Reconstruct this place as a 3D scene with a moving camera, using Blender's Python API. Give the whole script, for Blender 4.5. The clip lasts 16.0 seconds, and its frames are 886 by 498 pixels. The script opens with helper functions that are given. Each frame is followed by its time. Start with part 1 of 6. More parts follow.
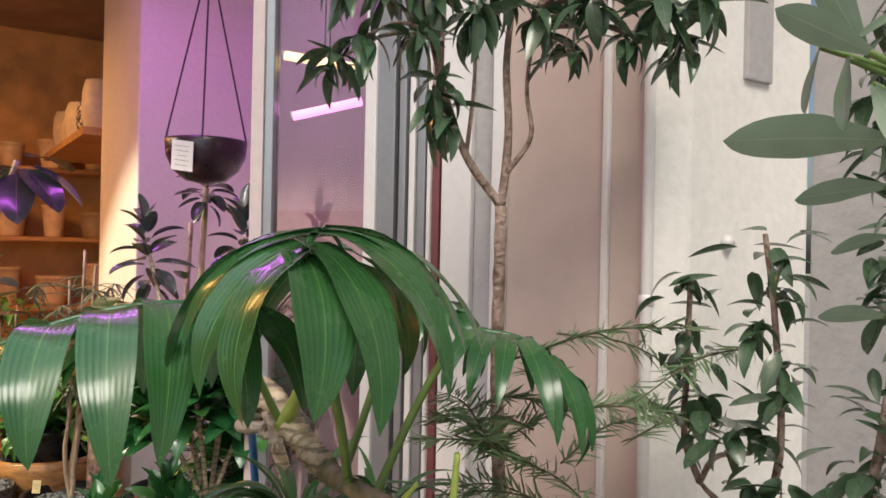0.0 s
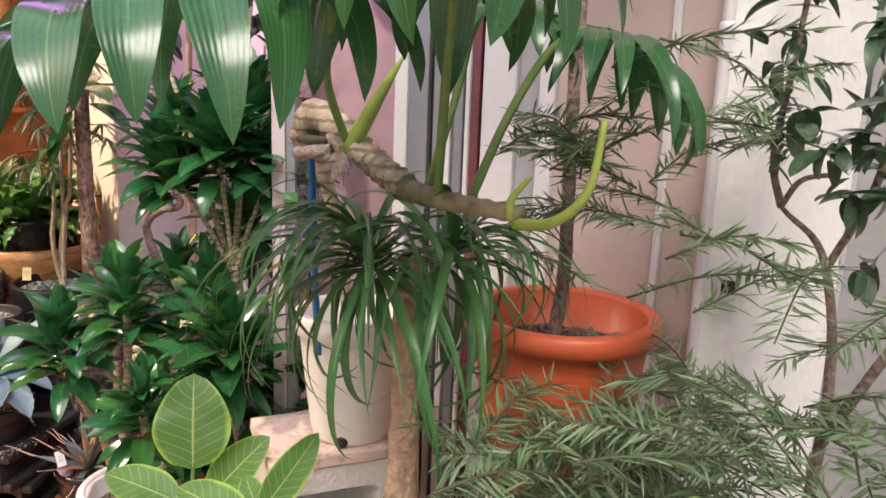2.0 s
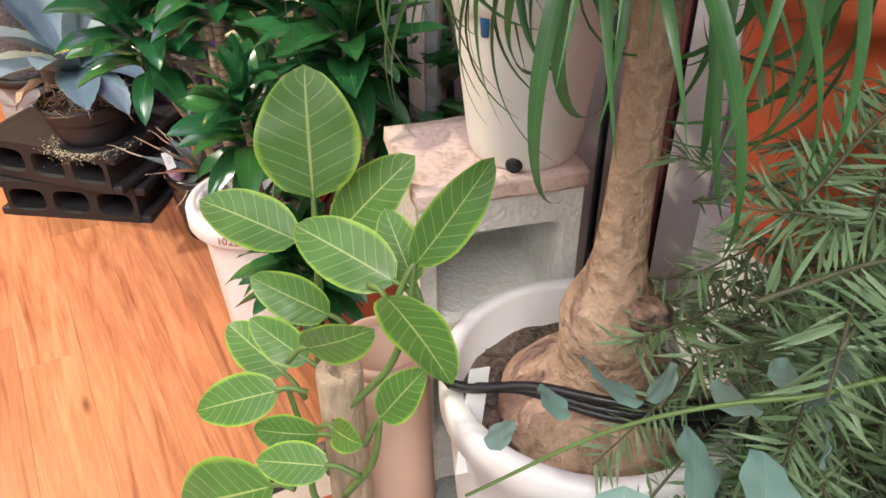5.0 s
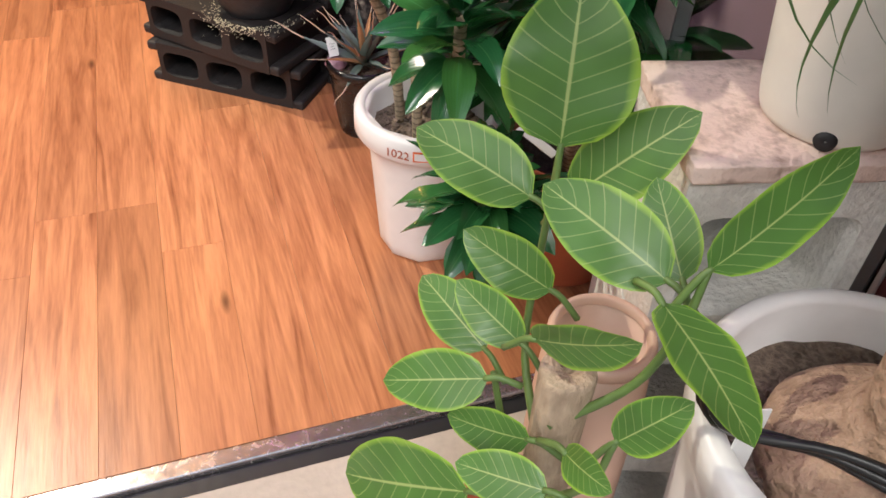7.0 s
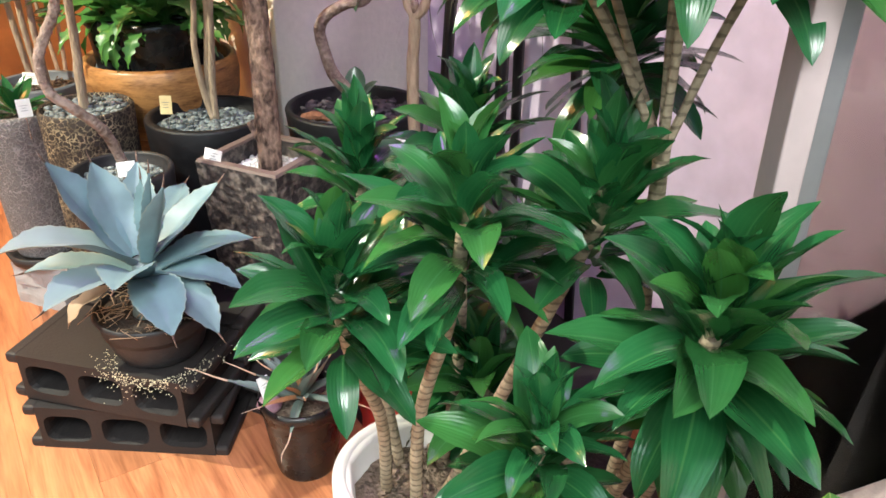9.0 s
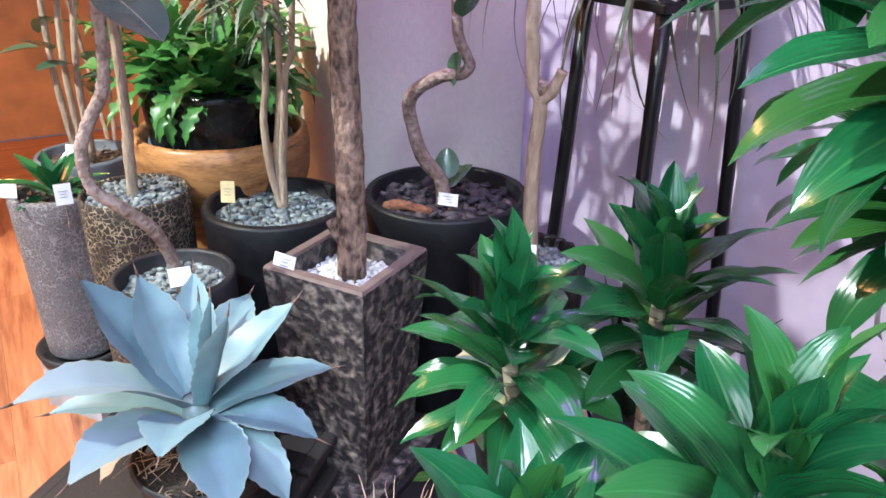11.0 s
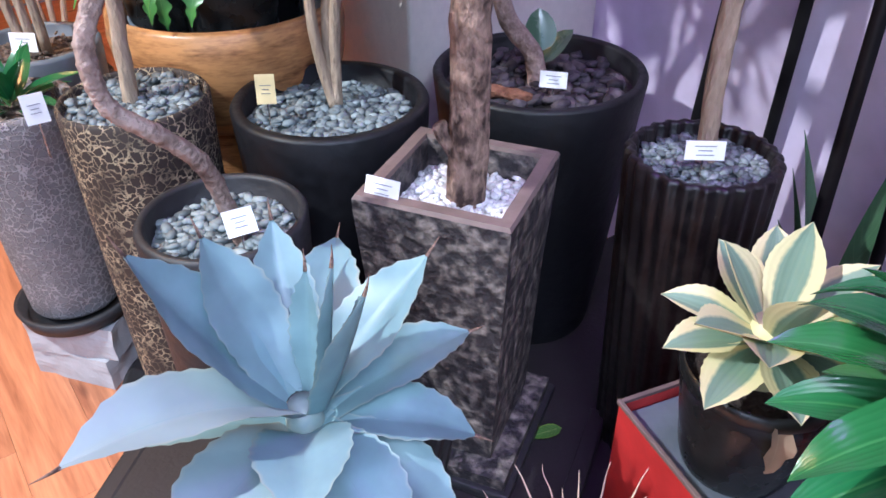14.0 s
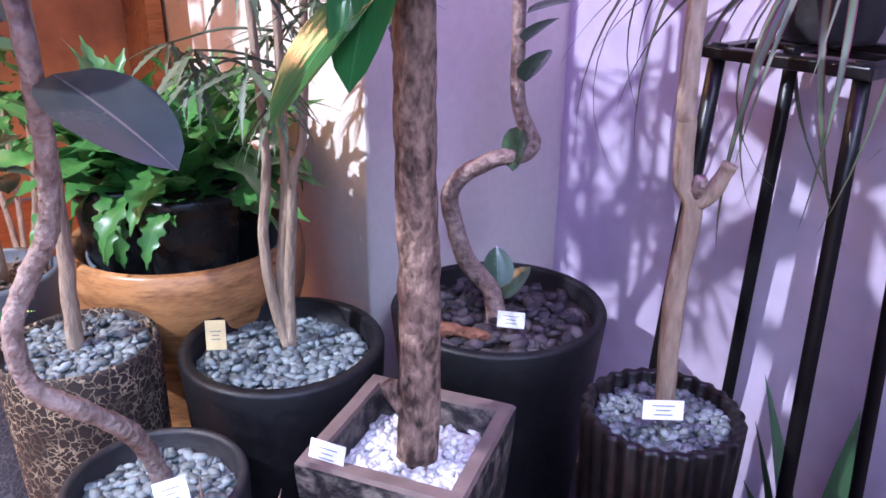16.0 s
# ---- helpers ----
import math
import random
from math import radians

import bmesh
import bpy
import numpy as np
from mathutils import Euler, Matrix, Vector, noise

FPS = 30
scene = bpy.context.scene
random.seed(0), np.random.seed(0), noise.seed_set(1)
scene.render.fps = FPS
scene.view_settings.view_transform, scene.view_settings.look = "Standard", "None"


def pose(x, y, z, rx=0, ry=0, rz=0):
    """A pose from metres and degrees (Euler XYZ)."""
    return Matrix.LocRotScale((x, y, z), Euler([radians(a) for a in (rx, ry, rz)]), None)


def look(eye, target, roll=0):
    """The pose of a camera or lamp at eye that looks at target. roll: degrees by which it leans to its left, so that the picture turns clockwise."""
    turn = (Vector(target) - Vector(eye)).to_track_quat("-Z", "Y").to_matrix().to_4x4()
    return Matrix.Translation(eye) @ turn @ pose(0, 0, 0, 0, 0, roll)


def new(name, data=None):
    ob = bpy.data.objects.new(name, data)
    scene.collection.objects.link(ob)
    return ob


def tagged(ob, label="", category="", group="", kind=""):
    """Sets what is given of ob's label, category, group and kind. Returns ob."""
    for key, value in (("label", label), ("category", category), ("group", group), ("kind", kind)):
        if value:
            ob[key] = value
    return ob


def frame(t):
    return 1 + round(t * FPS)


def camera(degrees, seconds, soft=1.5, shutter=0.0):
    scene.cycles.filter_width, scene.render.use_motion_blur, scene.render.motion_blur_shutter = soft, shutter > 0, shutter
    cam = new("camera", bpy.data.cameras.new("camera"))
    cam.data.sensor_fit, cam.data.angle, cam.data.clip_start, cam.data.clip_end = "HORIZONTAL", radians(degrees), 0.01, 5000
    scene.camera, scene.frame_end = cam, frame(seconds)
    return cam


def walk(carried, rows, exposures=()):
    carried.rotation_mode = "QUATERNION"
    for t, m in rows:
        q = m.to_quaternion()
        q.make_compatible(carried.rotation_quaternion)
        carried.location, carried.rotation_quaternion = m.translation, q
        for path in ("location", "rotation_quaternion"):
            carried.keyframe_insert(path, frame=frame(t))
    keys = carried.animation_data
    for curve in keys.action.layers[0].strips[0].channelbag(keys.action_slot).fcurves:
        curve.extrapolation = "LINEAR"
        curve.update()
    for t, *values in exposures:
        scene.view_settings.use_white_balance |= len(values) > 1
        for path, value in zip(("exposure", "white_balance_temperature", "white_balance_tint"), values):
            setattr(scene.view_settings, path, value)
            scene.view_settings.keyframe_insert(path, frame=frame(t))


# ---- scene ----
# ---- camera and walk ----
cam = camera(59.5, 16.0, soft=1.6, shutter=0.0)
PATH = [
    (0, (0.25, 0.486, 1.326), (-0.043, 2.465, 1.327), 1.2),
    (0.5, (0.181, 0.49, 1.306), (0.103, 2.488, 1.26), 0.8),
    (1, (0.149, 0.488, 1.284), (0.157, 2.481, 1.114), 0.4),
    (1.5, (0.13, 0.496, 1.239), (0.071, 2.47, 0.92), 0.7),
    (2, (0.092, 0.518, 1.175), (-0.06, 2.468, 0.754), 2.2),
    (2.5, (0.071, 0.543, 1.143), (-0.14, 2.461, 0.619), 3.5),
    (3, (0.061, 0.556, 1.13), (-0.183, 2.45, 0.536), 4.3),
    (3.5, (0.054, 0.584, 1.111), (-0.188, 2.445, 0.42), 4.1),
    (4, (0.038, 0.589, 1.11), (-0.21, 2.414, 0.33), 3.2),
    (4.5, (-0.019, 0.705, 1.087), (-0.319, 2.462, 0.182), 1.8),
    (4.7, (-0.031, 0.791, 1.063), (-0.363, 2.484, 0.052), 0.6),
    (6.8, (-0.209, 0.978, 0.982), (-0.732, 2.336, -0.39), 2.2),
    (7, (-0.225, 0.98, 0.982), (-0.77, 2.355, -0.363), 3.1),
    (7.5, (-0.28, 1.041, 0.997), (-0.825, 2.5, -0.257), 1.9),
    (8, (-0.394, 1.138, 1.019), (-0.75, 2.723, -0.148), 1.4),
    (8.5, (-0.467, 1.158, 1.041), (-0.745, 2.826, -0.026), 1.4),
    (9, (-0.522, 1.212, 1.067), (-0.792, 2.957, 0.127), 0.6),
    (9.5, (-0.573, 1.296, 1.088), (-0.847, 3.087, 0.24), 1.1),
    (10, (-0.615, 1.401, 1.097), (-0.947, 3.198, 0.282), 1.0),
    (10.2, (-0.625, 1.431, 1.095), (-0.996, 3.221, 0.283), 0.9),
    (12.3, (-0.924, 1.607, 0.988), (-1.255, 3.306, -0.013), 0.3),
    (12.5, (-0.951, 1.629, 0.985), (-1.239, 3.318, -0.047), 0.2),
    (13, (-0.992, 1.661, 0.961), (-1.221, 3.309, -0.149), -0.8),
    (13.5, (-1.018, 1.711, 0.952), (-1.211, 3.312, -0.231), -1.3),
    (14, (-1.038, 1.793, 0.965), (-1.206, 3.42, -0.186), -0.5),
    (14.5, (-1.057, 1.856, 0.97), (-1.229, 3.543, -0.091), -0.1),
    (15, (-1.056, 1.862, 0.973), (-1.258, 3.591, -0.012), -0.3),
    (15.5, (-1.037, 1.858, 0.994), (-1.231, 3.651, 0.129), 0.3),
    (16, (-1.01, 1.866, 1.039), (-1.147, 3.709, 0.274), 0.4),
]
LOOKS = [(0.0, -0.15, 6900, 10), (1.5, 0.1, 6800, 14), (3.5, 0.2, 6600, 15), (4.7, 0.12, 6400, 11), (7.0, -0.3, 6200, 10), (8.0, 0.06, 6150, 6), (8.5, 0.30, 6100, 3), (9.0, 0.44, 6050, 2), (10.2, 0.60, 5450, 7), (12.3, 0.44, 4900, 4), (13.5, 0.36, 4850, 9), (14.5, 0.34, 4850, 18), (15.5, 0.40, 4800, 24), (16.0, 0.40, 4700, 25)]
walk(cam, [(t, look(eye, target, roll)) for t, eye, target, roll in PATH], LOOKS)

# ---- plan: u runs along the threshold, v into the shop ----
UX, UY = 0.743, 0.669
TURN_UV = math.degrees(math.atan2(UY, UX))
SILL_V, WALL_U, COL_U, COL_V = 1.537, 1.55, 1.118, 3.06


def at(u, v, z=0.0):
    return Vector((u * UX - v * UY, u * UY + v * UX, z))


# ---- world, sun, lights ----
world = bpy.data.worlds.new("sky")
scene.world = world
world.use_nodes = True
wn = world.node_tree
sky = wn.nodes.new("ShaderNodeTexSky")
sky.sky_type, sky.sun_disc, sky.sun_elevation, sky.sun_rotation = "NISHITA", False, radians(48), radians(200)
sky.air_density, sky.dust_density = 1.0, 4.0
wn.links.new(sky.outputs[0], wn.nodes["Background"].inputs[0])
wn.nodes["Background"].inputs[1].default_value = 0.115


def lamp(name, kind, m, energy, colour, size=0.1, size_y=None, spread=None):
    data = bpy.data.lights.new(name, kind)
    data.energy, data.color = energy, colour
    if kind == "AREA":
        data.shape, data.size, data.size_y = "RECTANGLE", size, size_y or size
        if spread:
            data.spread = radians(spread)
    elif kind == "SUN":
        data.angle = radians(size)
    else:
        data.shadow_soft_size = size
    ob = new(name, data)
    ob.matrix_world = m
    return ob


lamp("sun", "SUN", look((0.9, -1.0, 3.6), (0.1, 1.4, 0.6)), 2.3, (1.0, 0.96, 0.90), 22)
# grow tube by the violet wall, warm tubes deeper in the shop, a small white spot
lamp("grow_tube_light", "AREA", look(at(0.80, 2.35, 2.28), at(0.95, 2.45, 0)), 6.0, (0.66, 0.13, 0.95), 0.06, 1.0)
lamp("warm_tube_light", "AREA", look(at(0.1, 4.0, 2.28), at(0.1, 4.0, 0)), 26, (1.0, 0.46, 0.13), 0.08, 1.2)
spot = lamp("spot_light", "SPOT", look(at(-0.70, 3.14, 2.25), at(0.80, 2.75, 0.2)), 270, (1.0, 0.90, 0.70), 0.022)
spot.data.spot_size, spot.data.spot_blend = radians(76), 0.3
# sky light falling in through the open front
lamp("doorway_sky_light", "AREA", look(at(-0.3, SILL_V - 0.06, 1.75), at(0.2, 2.6, 0.4)), 7, (0.64, 0.86, 1.0), 2.2, 0.9)

# ---- materials ----


def mat(name, colour, rough=0.6, metal=0.0, scale=30.0, vary=0.25, bump=0.15, colour2=None, detail=6.0, big=3.0, coat=0.0, per_object=0.0, bump_scale=None, spec=0.5, lo=0.32, hi=0.68, island=0.0, rings=0.0, tall=1.0):
    """A grained surface: two noises mix the colours, a third roughens the relief."""
    m = bpy.data.materials.new(name)
    m.use_nodes = True
    t = m.node_tree
    n, link = t.nodes, t.links.new
    b = n["Principled BSDF"]
    b.inputs["Metallic"].default_value = metal
    b.inputs["Specular IOR Level"].default_value = spec
    b.inputs["Coat Weight"].default_value = coat
    tc = n.new("ShaderNodeTexCoord")
    n1, n2 = n.new("ShaderNodeTexNoise"), n.new("ShaderNodeTexNoise")
    n1.inputs["Scale"].default_value, n1.inputs["Detail"].default_value = scale, detail
    n2.inputs["Scale"].default_value, n2.inputs["Detail"].default_value = big, 4.0
    where = tc.outputs["Object"]
    if tall != 1.0:
        mp = n.new("ShaderNodeMapping")
        mp.inputs["Scale"].default_value = (1, 1, 1 / tall)
        link(where, mp.inputs["Vector"])
        where = mp.outputs[0]
    link(where, n1.inputs["Vector"])
    link(where, n2.inputs["Vector"])
    add = n.new("ShaderNodeMath")
    add.operation = "ADD"
    link(n1.outputs["Fac"], add.inputs[0])
    link(n2.outputs["Fac"], add.inputs[1])
    ramp = n.new("ShaderNodeValToRGB")
    c1 = tuple(c * (1 - vary) for c in colour)
    c2 = colour2 or tuple(min(1, c * (1 + vary)) for c in colour)
    ramp.color_ramp.elements[0].position, ramp.color_ramp.elements[1].position = lo, hi
    ramp.color_ramp.elements[0].color, ramp.color_ramp.elements[1].color = (*c1, 1), (*c2, 1)
    half = n.new("ShaderNodeMath")
    half.operation, half.inputs[1].default_value = "MULTIPLY", 0.5
    link(add.outputs[0], half.inputs[0])
    link(half.outputs[0], ramp.inputs["Fac"])
    last = ramp.outputs["Color"]
    if rings:
        wv, wr, mx = n.new("ShaderNodeTexWave"), n.new("ShaderNodeMapRange"), n.new("ShaderNodeMix")
        wv.bands_direction, wv.inputs["Scale"].default_value, wv.inputs["Distortion"].default_value = "Z", rings, 1.5
        wv.inputs["Detail Scale"].default_value = 6.0
        link(tc.outputs["Object"], wv.inputs["Vector"])
        wr.inputs["From Min"].default_value, wr.inputs["From Max"].default_value, wr.inputs["To Max"].default_value = 0.72, 0.95, 0.75
        link(wv.outputs["Fac"], wr.inputs["Value"])
        mx.data_type = "RGBA"
        link(wr.outputs[0], mx.inputs[0])
        link(last, mx.inputs[6])
        mx.inputs[7].default_value = (*[c * 0.35 for c in colour], 1)
        last = mx.outputs[2]
    if island:
        geo, ihsv, imr = n.new("ShaderNodeNewGeometry"), n.new("ShaderNodeHueSaturation"), n.new("ShaderNodeMapRange")
        imr.inputs["To Min"].default_value, imr.inputs["To Max"].default_value = 1 - island, 1 + island
        link(geo.outputs["Random Per Island"], imr.inputs["Value"])
        link(imr.outputs[0], ihsv.inputs["Value"])
        link(last, ihsv.inputs["Color"])
        last = ihsv.outputs["Color"]
    if per_object:
        info, hsv, mr = n.new("ShaderNodeObjectInfo"), n.new("ShaderNodeHueSaturation"), n.new("ShaderNodeMapRange")
        mr.inputs["To Min"].default_value, mr.inputs["To Max"].default_value = 1 - per_object, 1 + per_object
        link(info.outputs["Random"], mr.inputs["Value"])
        link(mr.outputs[0], hsv.inputs["Value"])
        link(last, hsv.inputs["Color"])
        last = hsv.outputs["Color"]
    link(last, b.inputs["Base Color"])
    rr = n.new("ShaderNodeMapRange")
    rr.inputs["To Min"].default_value, rr.inputs["To Max"].default_value = max(0.05, rough - 0.12), min(1, rough + 0.12)
    link(n1.outputs["Fac"], rr.inputs["Value"])
    link(rr.outputs[0], b.inputs["Roughness"])
    if bump:
        bp = n.new("ShaderNodeBump")
        bp.inputs["Strength"].default_value, bp.inputs["Distance"].default_value = bump, 0.01
        src = n1
        if bump_scale:
            src = n.new("ShaderNodeTexNoise")
            src.inputs["Scale"].default_value, src.inputs["Detail"].default_value = bump_scale, 5
            link(tc.outputs["Object"], src.inputs["Vector"])
        link(src.outputs["Fac"], bp.inputs["Height"])
        link(bp.outputs[0], b.inputs["Normal"])
    return m


def leaf_mat(name, base, rib, margin=None, rough=0.32, veins=0.0, stripes=0.0, vary=0.35, rib_width=0.03, margin_at=0.40, see_through=0.12, random_tint=None):
    """Leaf surface drawn along its own length and width: midrib, side veins, pale margin, long stripes."""
    m = bpy.data.materials.new(name)
    m.use_nodes = True
    t = m.node_tree
    n, link = t.nodes, t.links.new
    b = n["Principled BSDF"]
    b.inputs["Coat Weight"].default_value, b.inputs["Coat Roughness"].default_value = (0.55, 0.16) if rough < 0.3 else (0.0, 0.2)

    def math_node(op, a, c=None, clamp=False):
        k = n.new("ShaderNodeMath")
        k.operation, k.use_clamp = op, clamp
        for i, v in enumerate((a, c)):
            if v is None:
                continue
            if isinstance(v, (int, float)):
                k.inputs[i].default_value = v
            else:
                link(v, k.inputs[i])
        return k.outputs[0]

    def mix(f, a, c):
        k = n.new("ShaderNodeMix")
        k.data_type = "RGBA"
        for i, v in ((0, f), (6, a), (7, c)):
            if isinstance(v, (int, float)):
                k.inputs[i].default_value = v
            elif isinstance(v, tuple):
                k.inputs[i].default_value = (*v, 1)
            else:
                link(v, k.inputs[i])
        return k.outputs[2]

    uv = n.new("ShaderNodeUVMap")
    sep = n.new("ShaderNodeSeparateXYZ")
    link(uv.outputs[0], sep.inputs[0])
    u, v = sep.outputs[0], sep.outputs[1]
    side = math_node("ABSOLUTE", math_node("SUBTRACT", v, 0.5))
    tc, nz = n.new("ShaderNodeTexCoord"), n.new("ShaderNodeTexNoise")
    nz.inputs["Scale"].default_value, nz.inputs["Detail"].default_value = 22.0, 6.0
    link(tc.outputs["Object"], nz.inputs["Vector"])
    colour = mix(nz.outputs["Fac"], tuple(c * (1 - vary) for c in base), tuple(c * (1 + vary) for c in base))
    if random_tint:
        info = n.new("ShaderNodeObjectInfo")
        f = math_node("MULTIPLY", math_node("POWER", info.outputs["Random"], 4.0), 0.7)
        colour = mix(f, colour, random_tint)
    height = None
    if stripes:
        w = math_node("SINE", math_node("MULTIPLY", v, 56.0))
        colour = mix(math_node("MULTIPLY", math_node("GREATER_THAN", w, 0.55), stripes), colour, rib)
        height = w
    if margin:
        edge = n.new("ShaderNodeMapRange")
        edge.inputs["From Min"].default_value, edge.inputs["From Max"].default_value = margin_at, margin_at + 0.07
        link(math_node("ADD", side, math_node("MULTIPLY", math_node("SUBTRACT", nz.outputs["Fac"], 0.5), 0.16)), edge.inputs["Value"])
        colour = mix(edge.outputs[0], colour, margin)
    if veins:
        ph = math_node("SUBTRACT", math_node("MULTIPLY", u, 9.0), math_node("MULTIPLY", side, 3.4))
        tri = math_node("ABSOLUTE", math_node("SUBTRACT", math_node("FRACT", ph), 0.5))
        line = math_node("LESS_THAN", tri, 0.04)
        colour = mix(math_node("MULTIPLY", line, veins), colour, rib)
        height = tri
    ribm = n.new("ShaderNodeMapRange")
    ribm.inputs["From Min"].default_value, ribm.inputs["From Max"].default_value = rib_width, rib_width * 0.4
    link(side, ribm.inputs["Value"])
    colour = mix(math_node("MULTIPLY", ribm.outputs[0], 0.85), colour, rib)
    link(colour, b.inputs["Base Color"])
    rr = n.new("ShaderNodeMapRange")
    rr.inputs["To Min"].default_value, rr.inputs["To Max"].default_value = max(0.08, rough - 0.12), rough + 0.10
    link(nz.outputs["Fac"], rr.inputs["Value"])
    link(rr.outputs[0], b.inputs["Roughness"])
    bp = n.new("ShaderNodeBump")
    bp.inputs["Strength"].default_value, bp.inputs["Distance"].default_value = 0.10, 0.002
    link(height if height else nz.outputs["Fac"], bp.inputs["Height"])
    link(bp.outputs[0], b.inputs["Normal"])
    if see_through:
        tr, mx = n.new("ShaderNodeBsdfTranslucent"), n.new("ShaderNodeMixShader")
        mx.inputs[0].default_value = see_through
        link(colour, tr.inputs["Color"])
        link(b.outputs[0], mx.inputs[1])
        link(tr.outputs[0], mx.inputs[2])
        link(mx.outputs[0], n["Material Output"].inputs["Surface"])
    return m


def glass_mat():
    m = bpy.data.materials.new("clear glass")
    m.use_nodes = True
    t = m.node_tree
    t.nodes.remove(t.nodes["Principled BSDF"])
    clear, gloss, mx, fr = (t.nodes.new(k) for k in ("ShaderNodeBsdfTransparent", "ShaderNodeBsdfGlossy", "ShaderNodeMixShader", "ShaderNodeFresnel"))
    clear.inputs[0].default_value, gloss.inputs["Roughness"].default_value = (0.74, 0.69, 0.66, 1), 0.02
    fr.inputs[0].default_value = 1.6
    t.links.new(fr.outputs[0], mx.inputs[0])
    t.links.new(clear.outputs[0], mx.inputs[1])
    t.links.new(gloss.outputs[0], mx.inputs[2])
    t.links.new(mx.outputs[0], t.nodes["Material Output"].inputs["Surface"])
    return m


def glow_mat(name, colour, strength):
    m = bpy.data.materials.new(name)
    m.use_nodes = True
    b = m.node_tree.nodes["Principled BSDF"]
    b.inputs["Emission Color"].default_value, b.inputs["Emission Strength"].default_value = (*colour, 1), strength
    return m


def cracked_mat(name, dark, line, scale=38.0, width=0.05, rough=0.75, broken=0.0):
    """Crazed glaze: cells parted by a net of raised pale lines."""
    m = mat(name, dark, rough, 0, 40, 0.3, 0)
    t = m.node_tree
    n, link = t.nodes, t.links.new
    b = n["Principled BSDF"]
    tc, vo, nz, ad = n.new("ShaderNodeTexCoord"), n.new("ShaderNodeTexVoronoi"), n.new("ShaderNodeTexNoise"), n.new("ShaderNodeVectorMath")
    vo.feature, vo.inputs["Scale"].default_value = "DISTANCE_TO_EDGE", scale
    nz.inputs["Scale"].default_value, nz.inputs["Detail"].default_value = 60.0, 4.0
    ad.operation = "MULTIPLY_ADD"
    link(tc.outputs["Object"], nz.inputs["Vector"])
    link(nz.outputs["Color"], ad.inputs[0])
    ad.inputs[1].default_value = (0.022, 0.022, 0.022)
    link(tc.outputs["Object"], ad.inputs[2])
    link(ad.outputs[0], vo.inputs["Vector"])
    mr = n.new("ShaderNodeMapRange")
    mr.inputs["From Min"].default_value, mr.inputs["From Max"].default_value = width, width * 0.4
    link(vo.outputs["Distance"], mr.inputs["Value"])
    mx = n.new("ShaderNodeMix")
    mx.data_type = "RGBA"
    old = b.inputs["Base Color"].links[0].from_socket
    patch, keep, times = n.new("ShaderNodeTexNoise"), n.new("ShaderNodeMapRange"), n.new("ShaderNodeMath")
    patch.inputs["Scale"].default_value, patch.inputs["Detail"].default_value = 24.0, 4
    link(tc.outputs["Object"], patch.inputs["Vector"])
    keep.inputs["From Min"].default_value, keep.inputs["From Max"].default_value = 0.40, 0.60
    keep.inputs["To Min"].default_value = 1 - broken
    link(patch.outputs["Fac"], keep.inputs["Value"])
    times.operation = "MULTIPLY"
    link(mr.outputs[0], times.inputs[0])
    link(keep.outputs[0], times.inputs[1])
    link(times.outputs[0], mx.inputs[0])
    link(old, mx.inputs[6])
    mx.inputs[7].default_value = (*line, 1)
    link(mx.outputs[2], b.inputs["Base Color"])
    bp = n.new("ShaderNodeBump")
    bp.inputs["Strength"].default_value, bp.inputs["Distance"].default_value = 0.9, 0.005
    link(mr.outputs[0], bp.inputs["Height"])
    link(bp.outputs[0], b.inputs["Normal"])
    return m


